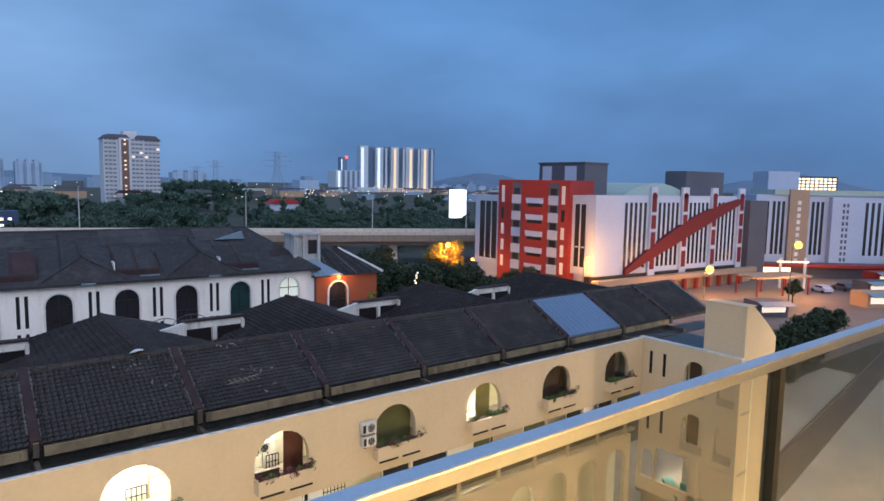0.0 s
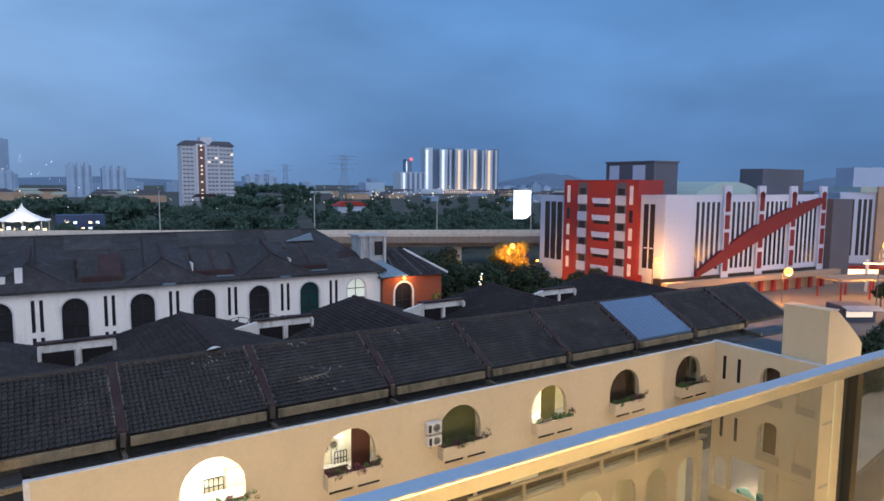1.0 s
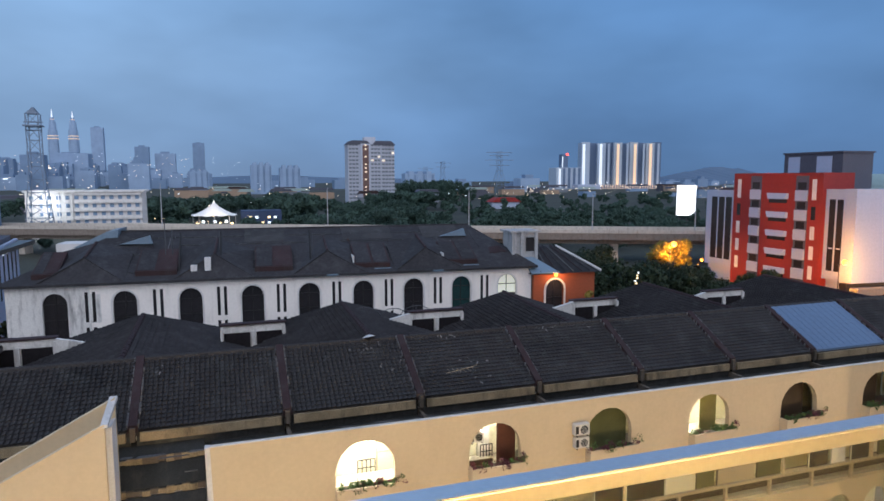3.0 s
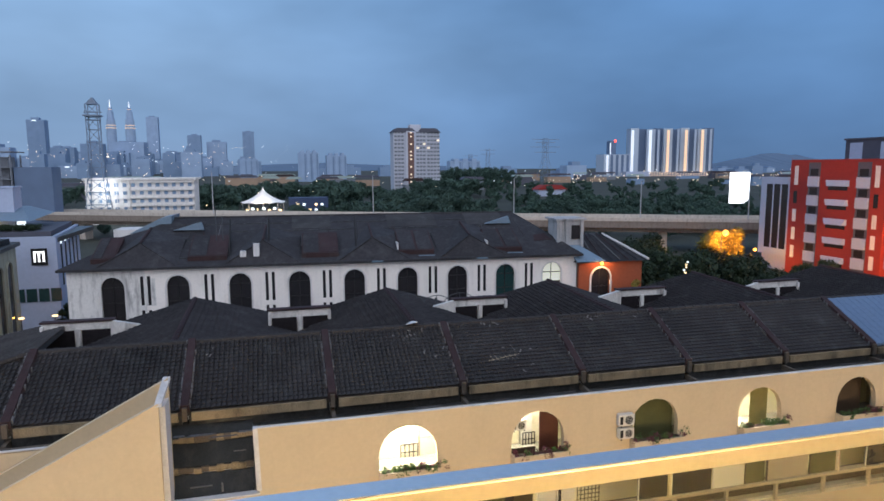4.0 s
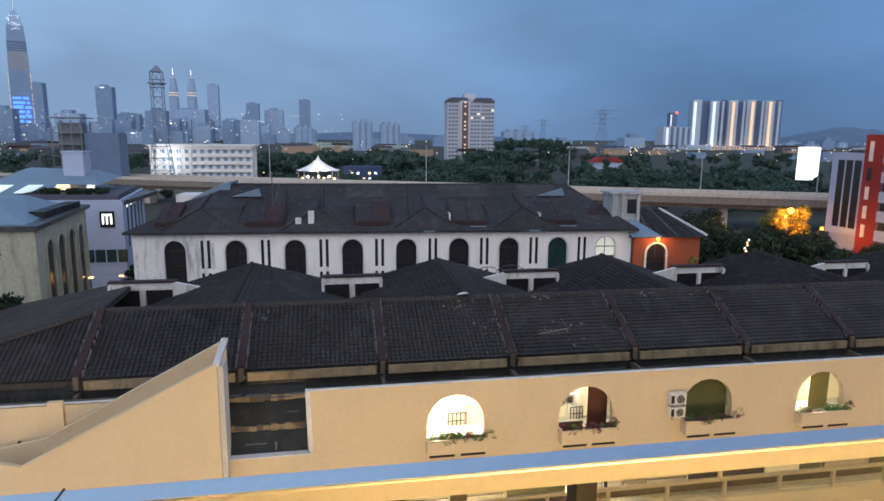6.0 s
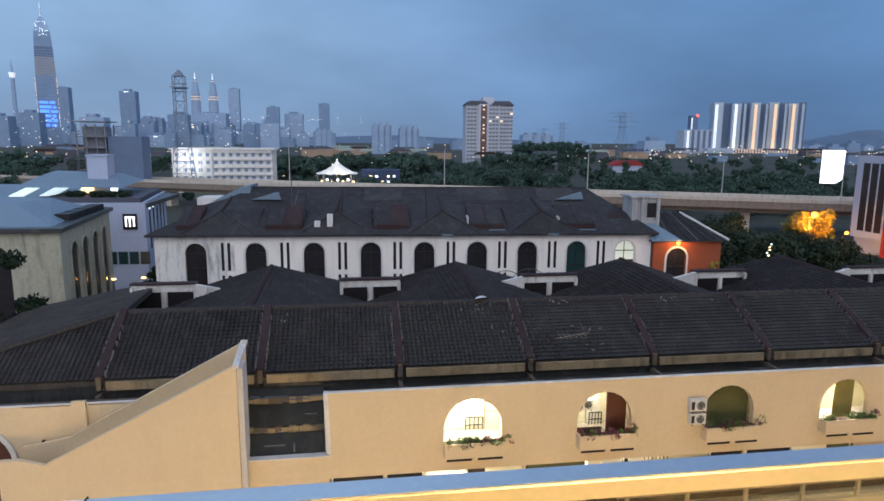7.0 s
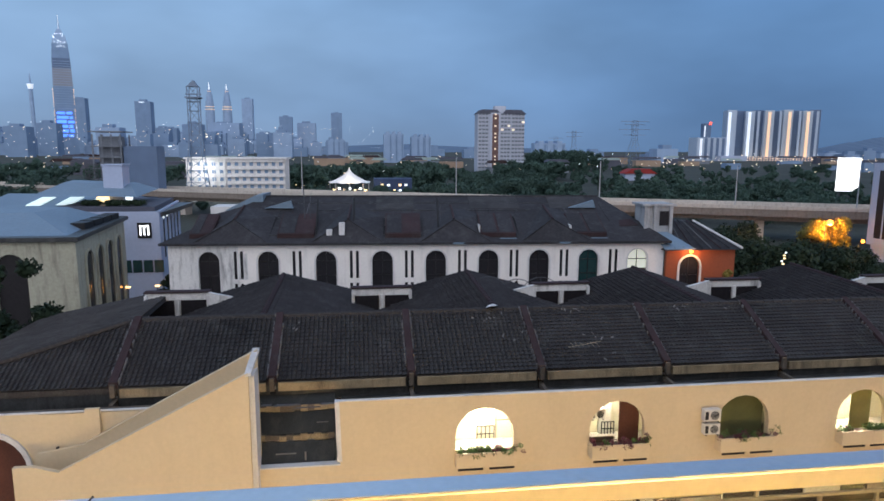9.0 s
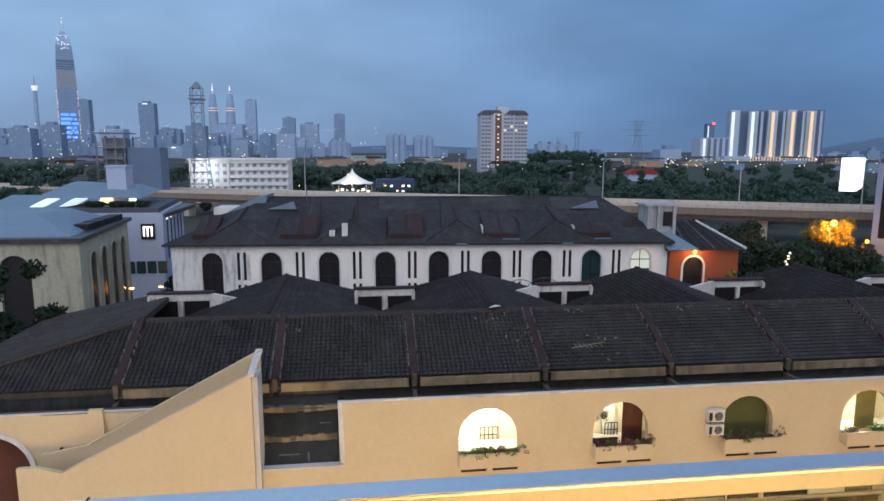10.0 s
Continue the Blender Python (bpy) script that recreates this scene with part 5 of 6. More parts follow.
for k in range(5):
    z = 3.4 + 3.25 * k
    w = part("window", face(B(), 88.3, 92.6, -0.86, -0.805, z - 0.7, z + 0.6), DARKWIN, red)
    part("hood", hexa(B(), ((RX - 1.4, along(88.6), z), (RX - 0.8, along(88.0), z), (RX - 0.8, along(92.9), z), (RX - 1.4, along(92.4), z)), ((RX - 1.2, along(88.0), z + 1.0), (RX - 0.8, along(88.0), z + 1.0), (RX - 0.8, along(92.9), z + 1.0), (RX - 1.2, along(92.9), z + 1.0))), BLOCKWHITE, w)
part("plant_room", bx(99.5, 106.5, 82, 94, 18, 24.3), BLOCKGREY, red)
part("plant_room_panel", bx(99.40, 99.49, 90.5, 93, 20, 23.8), BLOCKWHITE, red)
part("plant_room_panel", bx(99.40, 99.49, 84, 87, 20.5, 23.8), BLOCKWHITE, red)
part("plant_room_cap", bx(99.3, 106.7, 81.8, 94.2, 24.3, 24.6), BLOCKGREY, red)
part("plant_room", bx(130, 146, 78.8, 84, 18, 23.6), BLOCKGREY, red)
part("barrel_roof", prism(B(), [(108, 17.2)] + [(108 + 26 * k / 10, 17.2 + 3.6 * math.sin(math.pi * k / 10) ** 0.7) for k in range(1, 10)] + [(134, 17.2)], 80, 95), PALEGREEN, red)
# right face, along x
fr = thing("red_stripe_wing", "white slit-window wing with red pylons and a rising red band", "building", pose(92.4, 73.6, 0, 0, 0, -5.4))
FL = 45.2
part("wing_wall", bx(0, FL, 0, 2.0, 3.6, 18.3), BLOCKWHITE, fr)
part("plain_pier", bx(0, 7.0, -0.25, 0, 3.6, 18.3), BLOCKWHITE, fr)
xs = 7.4
bays = 4
stepx = (FL - 7.4) / bays
for b in range(bays):
    x0 = xs + b * stepx
    nslit = 5
    for k in range(nslit):
        x = x0 + 0.5 + k * 1.32
        part("slit_window", bx(x, x + 0.72, -0.03, -0.004, 4.6, 17.0), DARKWIN, fr)
    px = x0 + stepx - 2.4
    py = part("pylon", bx(px, px + 1.9, -0.55, 0, 3.0, 20.0), BLOCKWHITE, fr)
    for z0, z1 in ((4.2, 7.4), (8.2, 11.4), (12.0, 14.6), (15.2, 18.6)):
        part("red_panel", bx(px + 0.3, px + 1.6, -0.60, -0.555, z0, z1), DEEPRED, py)
    if b < 4:
        part("red_finial", tube(B(), (px + 0.95, -0.6, 18.2), (px + 0.95, -0.54, 18.2), 0.75, sides=12), DEEPRED, py)
# rising band
for k in range(40):
    f0, f1 = k / 40, (k + 1) / 40
    def band(f):
        return 8.0 + (FL - 9.0) * f, 3.4 + 13.6 * f, 0.6 + 2.7 * math.sin(math.pi * min(1, f * 0.9 + 0.06))
    xa, za, ha = band(f0)
    xb, zb, hb = band(f1)
    part("red_band", hexa(B(), ((xa, -0.72, za), (xb, -0.72, zb), (xb, -0.035, zb), (xa, -0.035, za)), ((xa, -0.72, za + ha), (xb, -0.72, zb + hb), (xb, -0.035, zb + hb), (xa, -0.035, za + ha))), DEEPRED, fr)
part("dark_plinth", bx(-1.0, FL + 1, -0.4, 1.0, 2.4, 3.6), BLACK, fr)
part("podium", bx(-2.0, FL + 1, -2.0, 1.0, 0.0, 2.4), BLOCKTAN, fr)
for k in range(12):
    part("podium_column", bx(0 + 3.7 * k, 0.7 + 3.7 * k, -3.2, -2.6, 0, 2.6), REDPAINT, fr)
part("podium_fascia", bx(-2, FL + 1, -3.4, -2.0, 2.3, 3.3), BLOCKTAN, fr)
part("slate_end", bx(FL, FL + 6.6, -1.6, 6, 0, 17.4), BLOCKGREY, fr)

# ---- further blocks beyond ----
nb = thing("grey_white_block", "pale office block with slit windows beside a tan stair tower", "building", pose(150.5, 73.0, 0, 0, 0, -38.5))
part("body", bx(0, 36, 0, 12, 0, 18.7), BLOCKWHITE, nb)
part("roof_slab", bx(4, 36.5, -0.4, 12, 18.7, 19.9), PALEGREEN, nb)
part("tan_tower", bx(7.5, 12.0, -0.8, 0, 0, 20.0), BLOCKTAN, nb)
part("mustard_bay", bx(31.2, 34.5, -0.6, 0, 3, 18.8), MUSTARD, nb)
part("projecting_bay", bx(17.0, 24.5, -1.5, 0, 0, 18.4), BLOCKWHITE, nb)
for x in (1.2, 2.4, 3.9, 5.0, 6.1, 13, 14.1, 15.2, 25.6, 27.0, 28.4, 29.8):
    part("slit_window", bx(x, x + 0.7, -0.03, -0.004, 4.8, 17.2), DARKWIN, nb)
for k in range(10):
    part("small_window", bx(19.4, 19.9, -1.53, -1.505, 3.5 + 1.4 * k, 4.3 + 1.4 * k), BLOCKGREY, nb)
    part("small_window", bx(20.3, 20.8, -1.53, -1.505, 3.5 + 1.4 * k, 4.3 + 1.4 * k), BLOCKGREY, nb)
    part("tower_window", bx(9.3, 10.1, -0.83, -0.805, 3.0 + 1.5 * k, 3.9 + 1.5 * k), COPING, nb)
part("podium", bx(-4, 40, -6, -2, 0, 3.2), BLOCKGREY, nb)
part("awning", bx(-4, 40, -7.5, -6, 2.6, 3.3), REDPAINT, nb)
part("lit_shopfront", bx(-2, 6, -6.05, -6.01, 0.6, 2.4), G_WARM, nb)
lamp("shop_light", "POINT", (150, 58, 3.6), 900, ORANGE, 0.3)
gate = thing("lit_gate", "white lit gateway arch over the street", "gate", pose(133.5, 59.0, 0, 0, 0, -38))
for x in (0, 5.0):
    part("gate_post", bx(x - 0.2, x + 0.2, -0.2, 0.2, 0, 6.2), COPING, gate)
part("gate_beam", bx(-0.6, 5.6, -0.3, 0.3, 5.3, 5.55), G_WARM, gate)
tw = thing("white_flats", "tall pale flats with lit access galleries", "building", pose(235, 110, 0, 0, 0, -38.5))
part("core", bx(0, 11, 0, 12, 0, 26.4), BLOCKWHITE, tw)
part("wing", bx(11, 26, 2, 12, 0, 24.8), BLOCKGREY, tw)
for k in range(4):
    for j in range(9):
        part("lit_window", bx(11.5 + 1.6 * j, 12.6 + 1.6 * j, 1.94, 1.99, 20.0 + 1.15 * k, 20.7 + 1.15 * k), G_WARM if (j + k) % 3 else G_CITYW, tw)
fb = thing("low_shop_block", "low dim shop block on the far side of the street", "building")
part("body", bx(160, 200, 30, 44, 0, 5.5), BLOCKGREY, fb)
part("awning", bx(159, 200, 28.5, 30, 3.0, 3.8), MUSTARD, fb)


kiosk = thing("forecourt_canopy", "flat red-edged canopy on posts lit from beneath", "canopy", pose(118, 56, 0, 0, 0, -20))
part("canopy_roof", bx(0, 13, 0, 6, 3.4, 3.8), BLOCKTAN, kiosk)
part("soffit_light", bx(0.6, 12.4, 0.5, 5.5, 3.36, 3.39), G_WARM, kiosk)
for x in (0.4, 6.5, 12.6):
    for y in (0.4, 5.6):
        part("post", bx(x - 0.12, x + 0.12, y - 0.12, y + 0.12, 0, 3.4), REDPAINT, kiosk)
for x, y, w, h, m in ((136, 44, 10, 3.0, BLOCKGREY), (124, 40, 7, 2.6, BLOCKTAN), (150, 47, 12, 3.4, REDPAINT), (100, 47, 5, 2.4, BLOCKGREY)):
    t = thing("market_stall", "low dim stall with a sheet awning", "stall", pose(x, y, 0, 0, 0, -30), "street stalls")
    part("body", bx(0, w, 0, 4, 0, h), m, t)
    part("awning", hexa(B(), ((-0.3, -1.6, h - 0.5), (w + 0.3, -1.6, h - 0.5), (w + 0.3, 0, h), (-0.3, 0, h)), ((-0.3, -1.6, h - 0.4), (w + 0.3, -1.6, h - 0.4), (w + 0.3, 0, h + 0.12), (-0.3, 0, h + 0.12))), PALEROOF, t)
    part("lit_front", bx(0.5, w - 0.5, -0.06, -0.01, 0.8, h - 0.7), G_WIN, t)


def parked_car(x, y, rz, paint):
    t = thing("car", "parked car on the forecourt under orange light", "car", pose(x, y, 0.02, 0, 0, rz), "parked cars")
    bm = B()
    prism(bm, [(-2.1, 0.35), (2.1, 0.35), (2.15, 0.75), (1.2, 0.95), (0.7, 1.42), (-1.0, 1.45), (-1.7, 0.98), (-2.15, 0.9)], -0.85, 0.85)
    part("body", bm, paint, t)
    part("side_glass", bx(-1.2, 0.75, -0.86, 0.86, 0.98, 1.34), DARKWIN, t)
    for xx in (-1.35, 1.35):
        for yy in (-0.8, 0.8):
            part("wheel", tube(B(), (xx, yy - 0.1, 0.32), (xx, yy + 0.1, 0.32), 0.32, sides=14), BLACK, t)
    return t


for k in range(4):
    parked_car(136 + 6.5 * k, 52 - 1.5 * k, 60 + 4 * (k % 2), (BLOCKWHITE, BLOCKGREY, DEEPRED, BLACK)[k % 4])


# ---- trees ----
def tree(x, y, h, r, seed, material=TREE, label="dark leafy tree in the dusk", leaves=190, leaf=0.062):
    rng = np.random.default_rng(seed)
    t = thing("tree", label, "tree", pose(x, y, 0), "trees")
    bm = B()
    tube(bm, (0, 0, 0), (0.1, 0.1, h * 0.5), 0.05 * r + 0.08, 0.03 * r + 0.04)
    for k in range(6):
        a = k * 1.05 + seed
        tube(bm, (0.1, 0.1, h * (0.36 + 0.03 * k)), (r * 0.6 * math.cos(a), r * 0.6 * math.sin(a), h * (0.62 + 0.05 * (k % 3))), 0.025 * r + 0.03, 0.02)
    part("trunk", bm, BARK, t)
    spots = []
    for _ in range(26):
        d = rng.normal(size=3)
        d /= np.linalg.norm(d)
        q = d * rng.uniform(0.35, 0.85) * np.array((r, r, h * 0.30))
        spots.append((q[0], q[1], h * 0.68 + q[2], r * rng.uniform(0.22, 0.38), leaves))
    ob = new("crown", leafmesh("crown", spots, leaf * r ** 0.7 + 0.04, rng, material, 0.55))
    ob.parent = t
    return t


for x, y in ((-19.6, 57.2), (-17.3, 57.6)):
    t = thing("lane_lamp", "small warm lamp on a post in the planted lane", "lamp", pose(x, y, 0), "lane lamps")
    part("post", tube(B(), (0, 0, 0), (0, 0, 8.0), 0.06, 0.05), PYLON, t)
    part("head", bx(-0.18, 0.18, -0.12, 0.12, 8.0, 8.12), G_WARM, t)
    lamp("lane_light", "POINT", (x, y - 0.6, 8.3), 25, ORANGE, 0.12)
for k, (x, y, h, r) in enumerate(((32.5, 57, 10.2, 3.4), (36, 58, 11.4, 4.2), (40.5, 60, 11.6, 4.4), (45, 62, 10.8, 4.4), (50, 65, 10.4, 4.6), (55, 69, 10.0, 4.6), (61, 73, 8.0, 4.4), (66, 78, 6.8, 3.8),
                                  (30.5, 55, 11.0, 2.6), (38, 54, 8.8, 3.6), (44, 56, 8.2, 3.8), (50, 59, 8.0, 3.8), (57, 63, 7.6, 3.8), (64, 68, 6.4, 3.8), (72, 73, 5.6, 3.4), (80, 79, 6.0, 3.2), (58, 92, 8.0, 4.4), (64, 100, 8.4, 4.6), (52, 84, 8.6, 4.4))):
    tree(x, y, h, r, 40 + k)
# the street lamp's yellow glow is put into this leaf colour
tree(73.0, 91.0, 10.2, 4.4, 70, mat("lamp_glow_tinted_leaf", (0.20, 0.16, 0.03), 0.7, 0.4, 1.0, 0.0), "tree with leaves tinted yellow as if lit by the sodium street lamp", 420, 0.05)
tree(-17.9, 35.6, 15.6, 2.7, 71, leaves=320, leaf=0.055)
tree(-20.4, 34.6, 15.8, 3.0, 72, leaves=320, leaf=0.055)
tree(-18.2, 34.5, 11.8, 2.4, 74, leaves=240, leaf=0.055)
tree(-19.2, 32.6, 14.8, 2.6, 75, leaves=320, leaf=0.055)
tree(-17.5, 60.0, 9.4, 1.6, 73, leaves=240, leaf=0.055)
for k, (x, y, h, r) in enumerate(((60, 28, 5.2, 3.4), (66, 29, 5.8, 4.0), (72, 30, 5.4, 3.8), (79, 31, 5.2, 3.6), (86, 33, 4.8, 3.2), (94, 35, 4.2, 2.6), (114, 48, 5.0, 1.6), (53, 27, 4.6, 2.6))):
    tree(x, y, h, r, 80 + k)


def woods(name, label, areas, seed, size, material, per=46):
    rng = np.random.default_rng(seed)
    spots = []
    for x0, x1, y0, y1, n, h0, h1 in areas:
        for _ in range(n):
            x, y, h = rng.uniform(x0, x1), rng.uniform(y0, y1), rng.uniform(h0, h1)
            r = h * rng.uniform(0.3, 0.45)
            for _ in range(7):
                spots.append((x + rng.normal() * r * 0.55, y + rng.normal() * r * 0.55, h - r * rng.uniform(0.5, 1.5), r * rng.uniform(0.35, 0.6), per))
            spots.append((x, y, h * 0.3, r * 0.8, per))
    ob = new(name, leafmesh(name, spots, size, rng, material, 0.6))
    return tagged(ob, label, "woodland", kind="stuff")


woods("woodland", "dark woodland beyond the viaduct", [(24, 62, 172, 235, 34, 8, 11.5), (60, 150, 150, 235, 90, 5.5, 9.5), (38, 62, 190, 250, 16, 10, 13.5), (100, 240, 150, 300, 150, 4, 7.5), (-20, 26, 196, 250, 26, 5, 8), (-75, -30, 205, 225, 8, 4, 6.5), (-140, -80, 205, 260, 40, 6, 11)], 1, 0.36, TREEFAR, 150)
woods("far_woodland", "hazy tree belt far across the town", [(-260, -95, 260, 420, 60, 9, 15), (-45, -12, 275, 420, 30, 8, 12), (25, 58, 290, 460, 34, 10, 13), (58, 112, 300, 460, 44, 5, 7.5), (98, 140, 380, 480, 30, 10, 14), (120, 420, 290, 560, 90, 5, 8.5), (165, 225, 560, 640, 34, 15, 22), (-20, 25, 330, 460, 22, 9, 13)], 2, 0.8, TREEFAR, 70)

# same yellow-tinted leaves, glow of the porch lamp included in the colour
tree(26.4, 43.0, 12.7, 1.0, 93, bpy.data.materials["lamp_glow_tinted_leaf"], "small tree with leaves tinted yellow as if lit by the porch lamp", 160, 0.05)
tree(27.9, 42.6, 12.0, 2.2, 91, leaves=260, leaf=0.05)
tree(31.2, 45.5, 11.6, 2.6, 92, leaves=260, leaf=0.05)
fairy = thing("fairy_lights", "vertical string of small warm lights on a tree", "lights", pose(31.0, 42.9, 9.2))
rf = random.Random(8)
part("cable", tube(B(), (0, 0, -9.2), (0.2, 0, 3.6), 0.012, sides=4), BLACK, fairy)
for k in range(16):
    part("bulb", bx(*[v for c, h in ((rf.uniform(-0.3, 0.35), rf.uniform(0.03, 0.07)), (-0.05, 0.04), (0.2 + 0.21 * k, 0.05)) for v in (c - h, c + h)]), G_WARM if k % 3 else G_CITYW, fairy)

# ---- middle distance ----
wb = thing("white_flats_block", "white flat-roofed block with rows of balconies", "building", pose(-62.5, 250, 0))
part("body", bx(0, 35.5, 0, 16, 0, 15.6), COPING, wb)
part("roof_slab", bx(-0.8, 36.3, -1, 17, 15.6, 16.3), COPING, wb)
part("scaffold_face", bx(0, 14, -0.5, 0, 0, 15.0), COPING, wb)
for r in range(5):
    for c in range(13):
        part("window", bx(1 + 2.7 * c, 2.3 + 2.7 * c, -0.56 if c < 5 else -0.06, -0.505 if c < 5 else -0.005, 2.0 + 2.8 * r, 3.3 + 2.8 * r), CITY, wb)
for r in range(5):
    part("balcony_band", bx(14.2, 35.4, -0.9, -0.06, 3.5 + 2.8 * r, 4.1 + 2.8 * r), COPING, wb)
    part("scaffold_bar", bx(-0.3, 14.2, -1.4, -1.2, 3.6 + 2.8 * r, 3.85 + 2.8 * r), COPING, wb)
for k in range(8):
    part("scaffold_post", bx(0.1 + 1.95 * k, 0.3 + 1.95 * k, -1.4, -1.2, 0, 16.0), COPING, wb)
lamp("building_site_light", "POINT", (-56, 244, 12), 3000, (0.9, 0.97, 1.0), 0.4)
dk = thing("dark_tower_block", "dark grey unfinished block with open top floor", "building", pose(-76, 200, 0))
for x in (0, 2.5, 5.2, 7.7):
    for y in (0, 7.7):
        part("column", bx(x, x + 0.35, y, y + 0.35, 0, 23.6), UNFIN, dk)
part("core", bx(1.2, 6.8, 2.0, 7.0, 0, 23.0), UNFIN, dk)
part("crown", bx(-0.8, 8.8, -0.6, 8.6, 24.2, 24.5), UNFIN, dk)
part("slab_block", bx(8.2, 17.5, 1, 9, 0, 20.2), CONDODK, dk)
for k in range(6):
    part("floor_slab", bx(-0.2, 8.2, -0.3, 8.0, 4 + 3.2 * k, 4.3 + 3.2 * k), UNFIN, dk)
tent = thing("peaked_tent", "white peaked marquee glowing from lamps beneath", "marquee", pose(-3.1, 258, 0))
bm = B()
rings = []
for k in range(9):
    f = k / 8
    rad = 8.4 * (1 - f) ** 1.9 + 0.12
    rings.append([bm.verts.new((rad * math.cos(q * math.tau / 20), rad * math.sin(q * math.tau / 20), 6.4 + 6.0 * f + (0.35 * (q % 2) if k == 0 else 0))) for q in range(20)])
for lo, hi in zip(rings, rings[1:]):
    for q in range(20):
        bm.faces.new((lo[q], lo[(q + 1) % 20], hi[(q + 1) % 20], hi[q]))
part("canopy", bm, TENTW, tent)
part("floor_deck", bx(-7.5, 7.5, -6, 6, 0, 2.6), BROWN, tent)
for k in range(8):
    part("post", tube(B(), (7.6 * math.cos(k * 0.785), 7.6 * math.sin(k * 0.785), 0), (7.6 * math.cos(k * 0.785), 7.6 * math.sin(k * 0.785), 6.6), 0.12), COPING, tent)
for k in range(7):
    part("lantern", bx(-6.3 + 2.0 * k, -5.3 + 2.0 * k, -6.3, -6.1, 3.2 + 0.8 * (k % 2), 4.1 + 0.8 * (k % 2)), G_CITYW if k % 2 else G_WARM, tent)
lamp("marquee_light", "POINT", (-3.1, 254, 5.0), 1500, WARM, 0.5)
# added light outside the canopy, without a fitting, brightens its front
lamp("marquee_light", "POINT", (-3.1, 247, 8.0), 2600, (1.0, 0.85, 0.65), 0.5)
bb = thing("blue_restaurant", "navy blue pavilion with bright windows", "building", pose(6.5, 256, 0))
part("body", bx(0, 15, 0, 8, 0, 8.1), NAVY, bb)
for k in range(6):
    for z in (3.0, 5.1):
        part("bright_window", bx(0.6 + 2.3 * k, 1.6 + 2.3 * k, -0.1, -0.01, z, z + 0.8), (G_WARM, G_CITYW, NAVY)[(k + int(z)) % 3], bb)
bill = thing("lit_billboard", "bright white lit hoarding on a frame", "billboard", pose(188.3, 234, 0, 0, 0, -38))
part("screen", bx(0, 7.8, 0, 0.4, 3.9, 17.0), G_SCREEN, bill)
part("frame", bx(0.2, 7.6, 0.4, 0.8, 3.7, 16.9), BLACK, bill)
for x in (1.6, 6.0):
    part("leg", bx(x, x + 0.3, 0.45, 0.75, 0, 3.7), PYLON, bill)
for k in range(6):
    part("flood_lamp", bx(0.3 + 1.3 * k, 0.55 + 1.3 * k, -0.7, -0.4, 17.15, 17.32), G_CONDW, bill)
    part("lamp_arm", bx(0.4 + 1.3 * k, 0.45 + 1.3 * k, -0.6, 0.2, 17.05, 17.12), PYLON, bill)
rr0 = thing("red_roof_shop", "low shop with a red roof and lit front", "shop", pose(170, 395, 0))
part("body", bx(0, 20, 0, 8, 0, 4.5), BLOCKWHITE, rr0)
part("roof", prism(B(), [(-1, 4.5), (21, 4.5), (16, 7.5), (4, 7.5)], -1, 9), REDPAINT, rr0)

# residential tower
tower = thing("residential_tower", "tall grey residential tower with brown bands and dark roofs", "building", pose(95.5, 510, 0))
for x0, x1, y0 in ((0, 10, 1.5), (10, 18, 0), (18, 27, 1.0), (27, 38, 2.0)):
    part("wing", bx(x0, x1, y0, 16, 0, 48), TOWERW, tower)
part("brown_panel", bx(11.5, 16.5, -0.15, -0.005, 2, 47), TOWERB, tower, "brown painted panel")
part("roof_cap", prism(B(), [(-1, 47.2), (19, 47.2), (15, 50.5), (3, 50.5)], 0.5, 16), BLOCKGREY, tower)
part("roof_cap", prism(B(), [(20, 47.2), (39, 47.2), (35, 50.5), (23, 50.5)], 0.5, 16), BLOCKGREY, tower)
part("lift_room", bx(14, 23, 4, 12, 48, 53.5), TOWERW, tower)
rg = random.Random(3)
for f in range(15):
    z = 3.2 + 3.0 * f
    for x0, n, y0 in ((0.8, 3, 1.5), (18.6, 3, 1.0), (27.8, 4, 2.0)):
        for c in range(n):
            part("balcony", bx(x0 + 2.7 * c, x0 + 2.1 + 2.7 * c, y0 - 0.7, y0 - 0.005, z, z + 1.0), TOWERW, tower)
            part("window", bx(x0 + 2.7 * c, x0 + 2.1 + 2.7 * c, y0 - 0.12, y0 - 0.01, z + 1.05, z + 2.4), G_WIN if rg.random() < 0.03 else UNFIN, tower)
    if rg.random() < 0.55:
        part("stair_light", bx(13.2, 14.6, -0.3, -0.16, z + 1, z + 2.1), G_WIN, tower)

# slab condominium with light strips
condo = thing("slab_condominium", "long high slab of flats with bright vertical light strips", "building", pose(660, 1100, 0, 0, 0, -20) @ Matrix.Diagonal((0.78, 1, 1, 1)))
for k in range(10):
    d = (0, 14, 4, 14, 2, 14, 5, 14, 3, 12)[k]
    part("bay", bx(20.0 * k, 20.0 * k + 20.0, d, 40, -2, 90 - (k % 3)), CONDODK if k % 2 else CONDO, condo)
for k, m in ((0, G_CONDW), (1, G_CONDW), (4, G_COND), (6, G_COND), (8, G_COND)):
    x = (2, 44, 86, 128, 166)[(0, 1, 4, 6, 8).index(k)]
    part("light_strip", bx(x, x + 6, -2.0, -0.2, 8, 86), m, condo)
for x in (64, 110, 150, 186):
    part("pale_strip", bx(x, x + 5, -1.0, -0.2, 8, 87), CONDO, condo)
part("podium", bx(28, 200, -12, 30, -2, 7.5), G_COND, condo)
for k in range(28):
    part("podium_pier", bx(28 + 6.1 * k, 30.5 + 6.1 * k, -13, -12.05, -2, 7.5), CONDODK, condo)
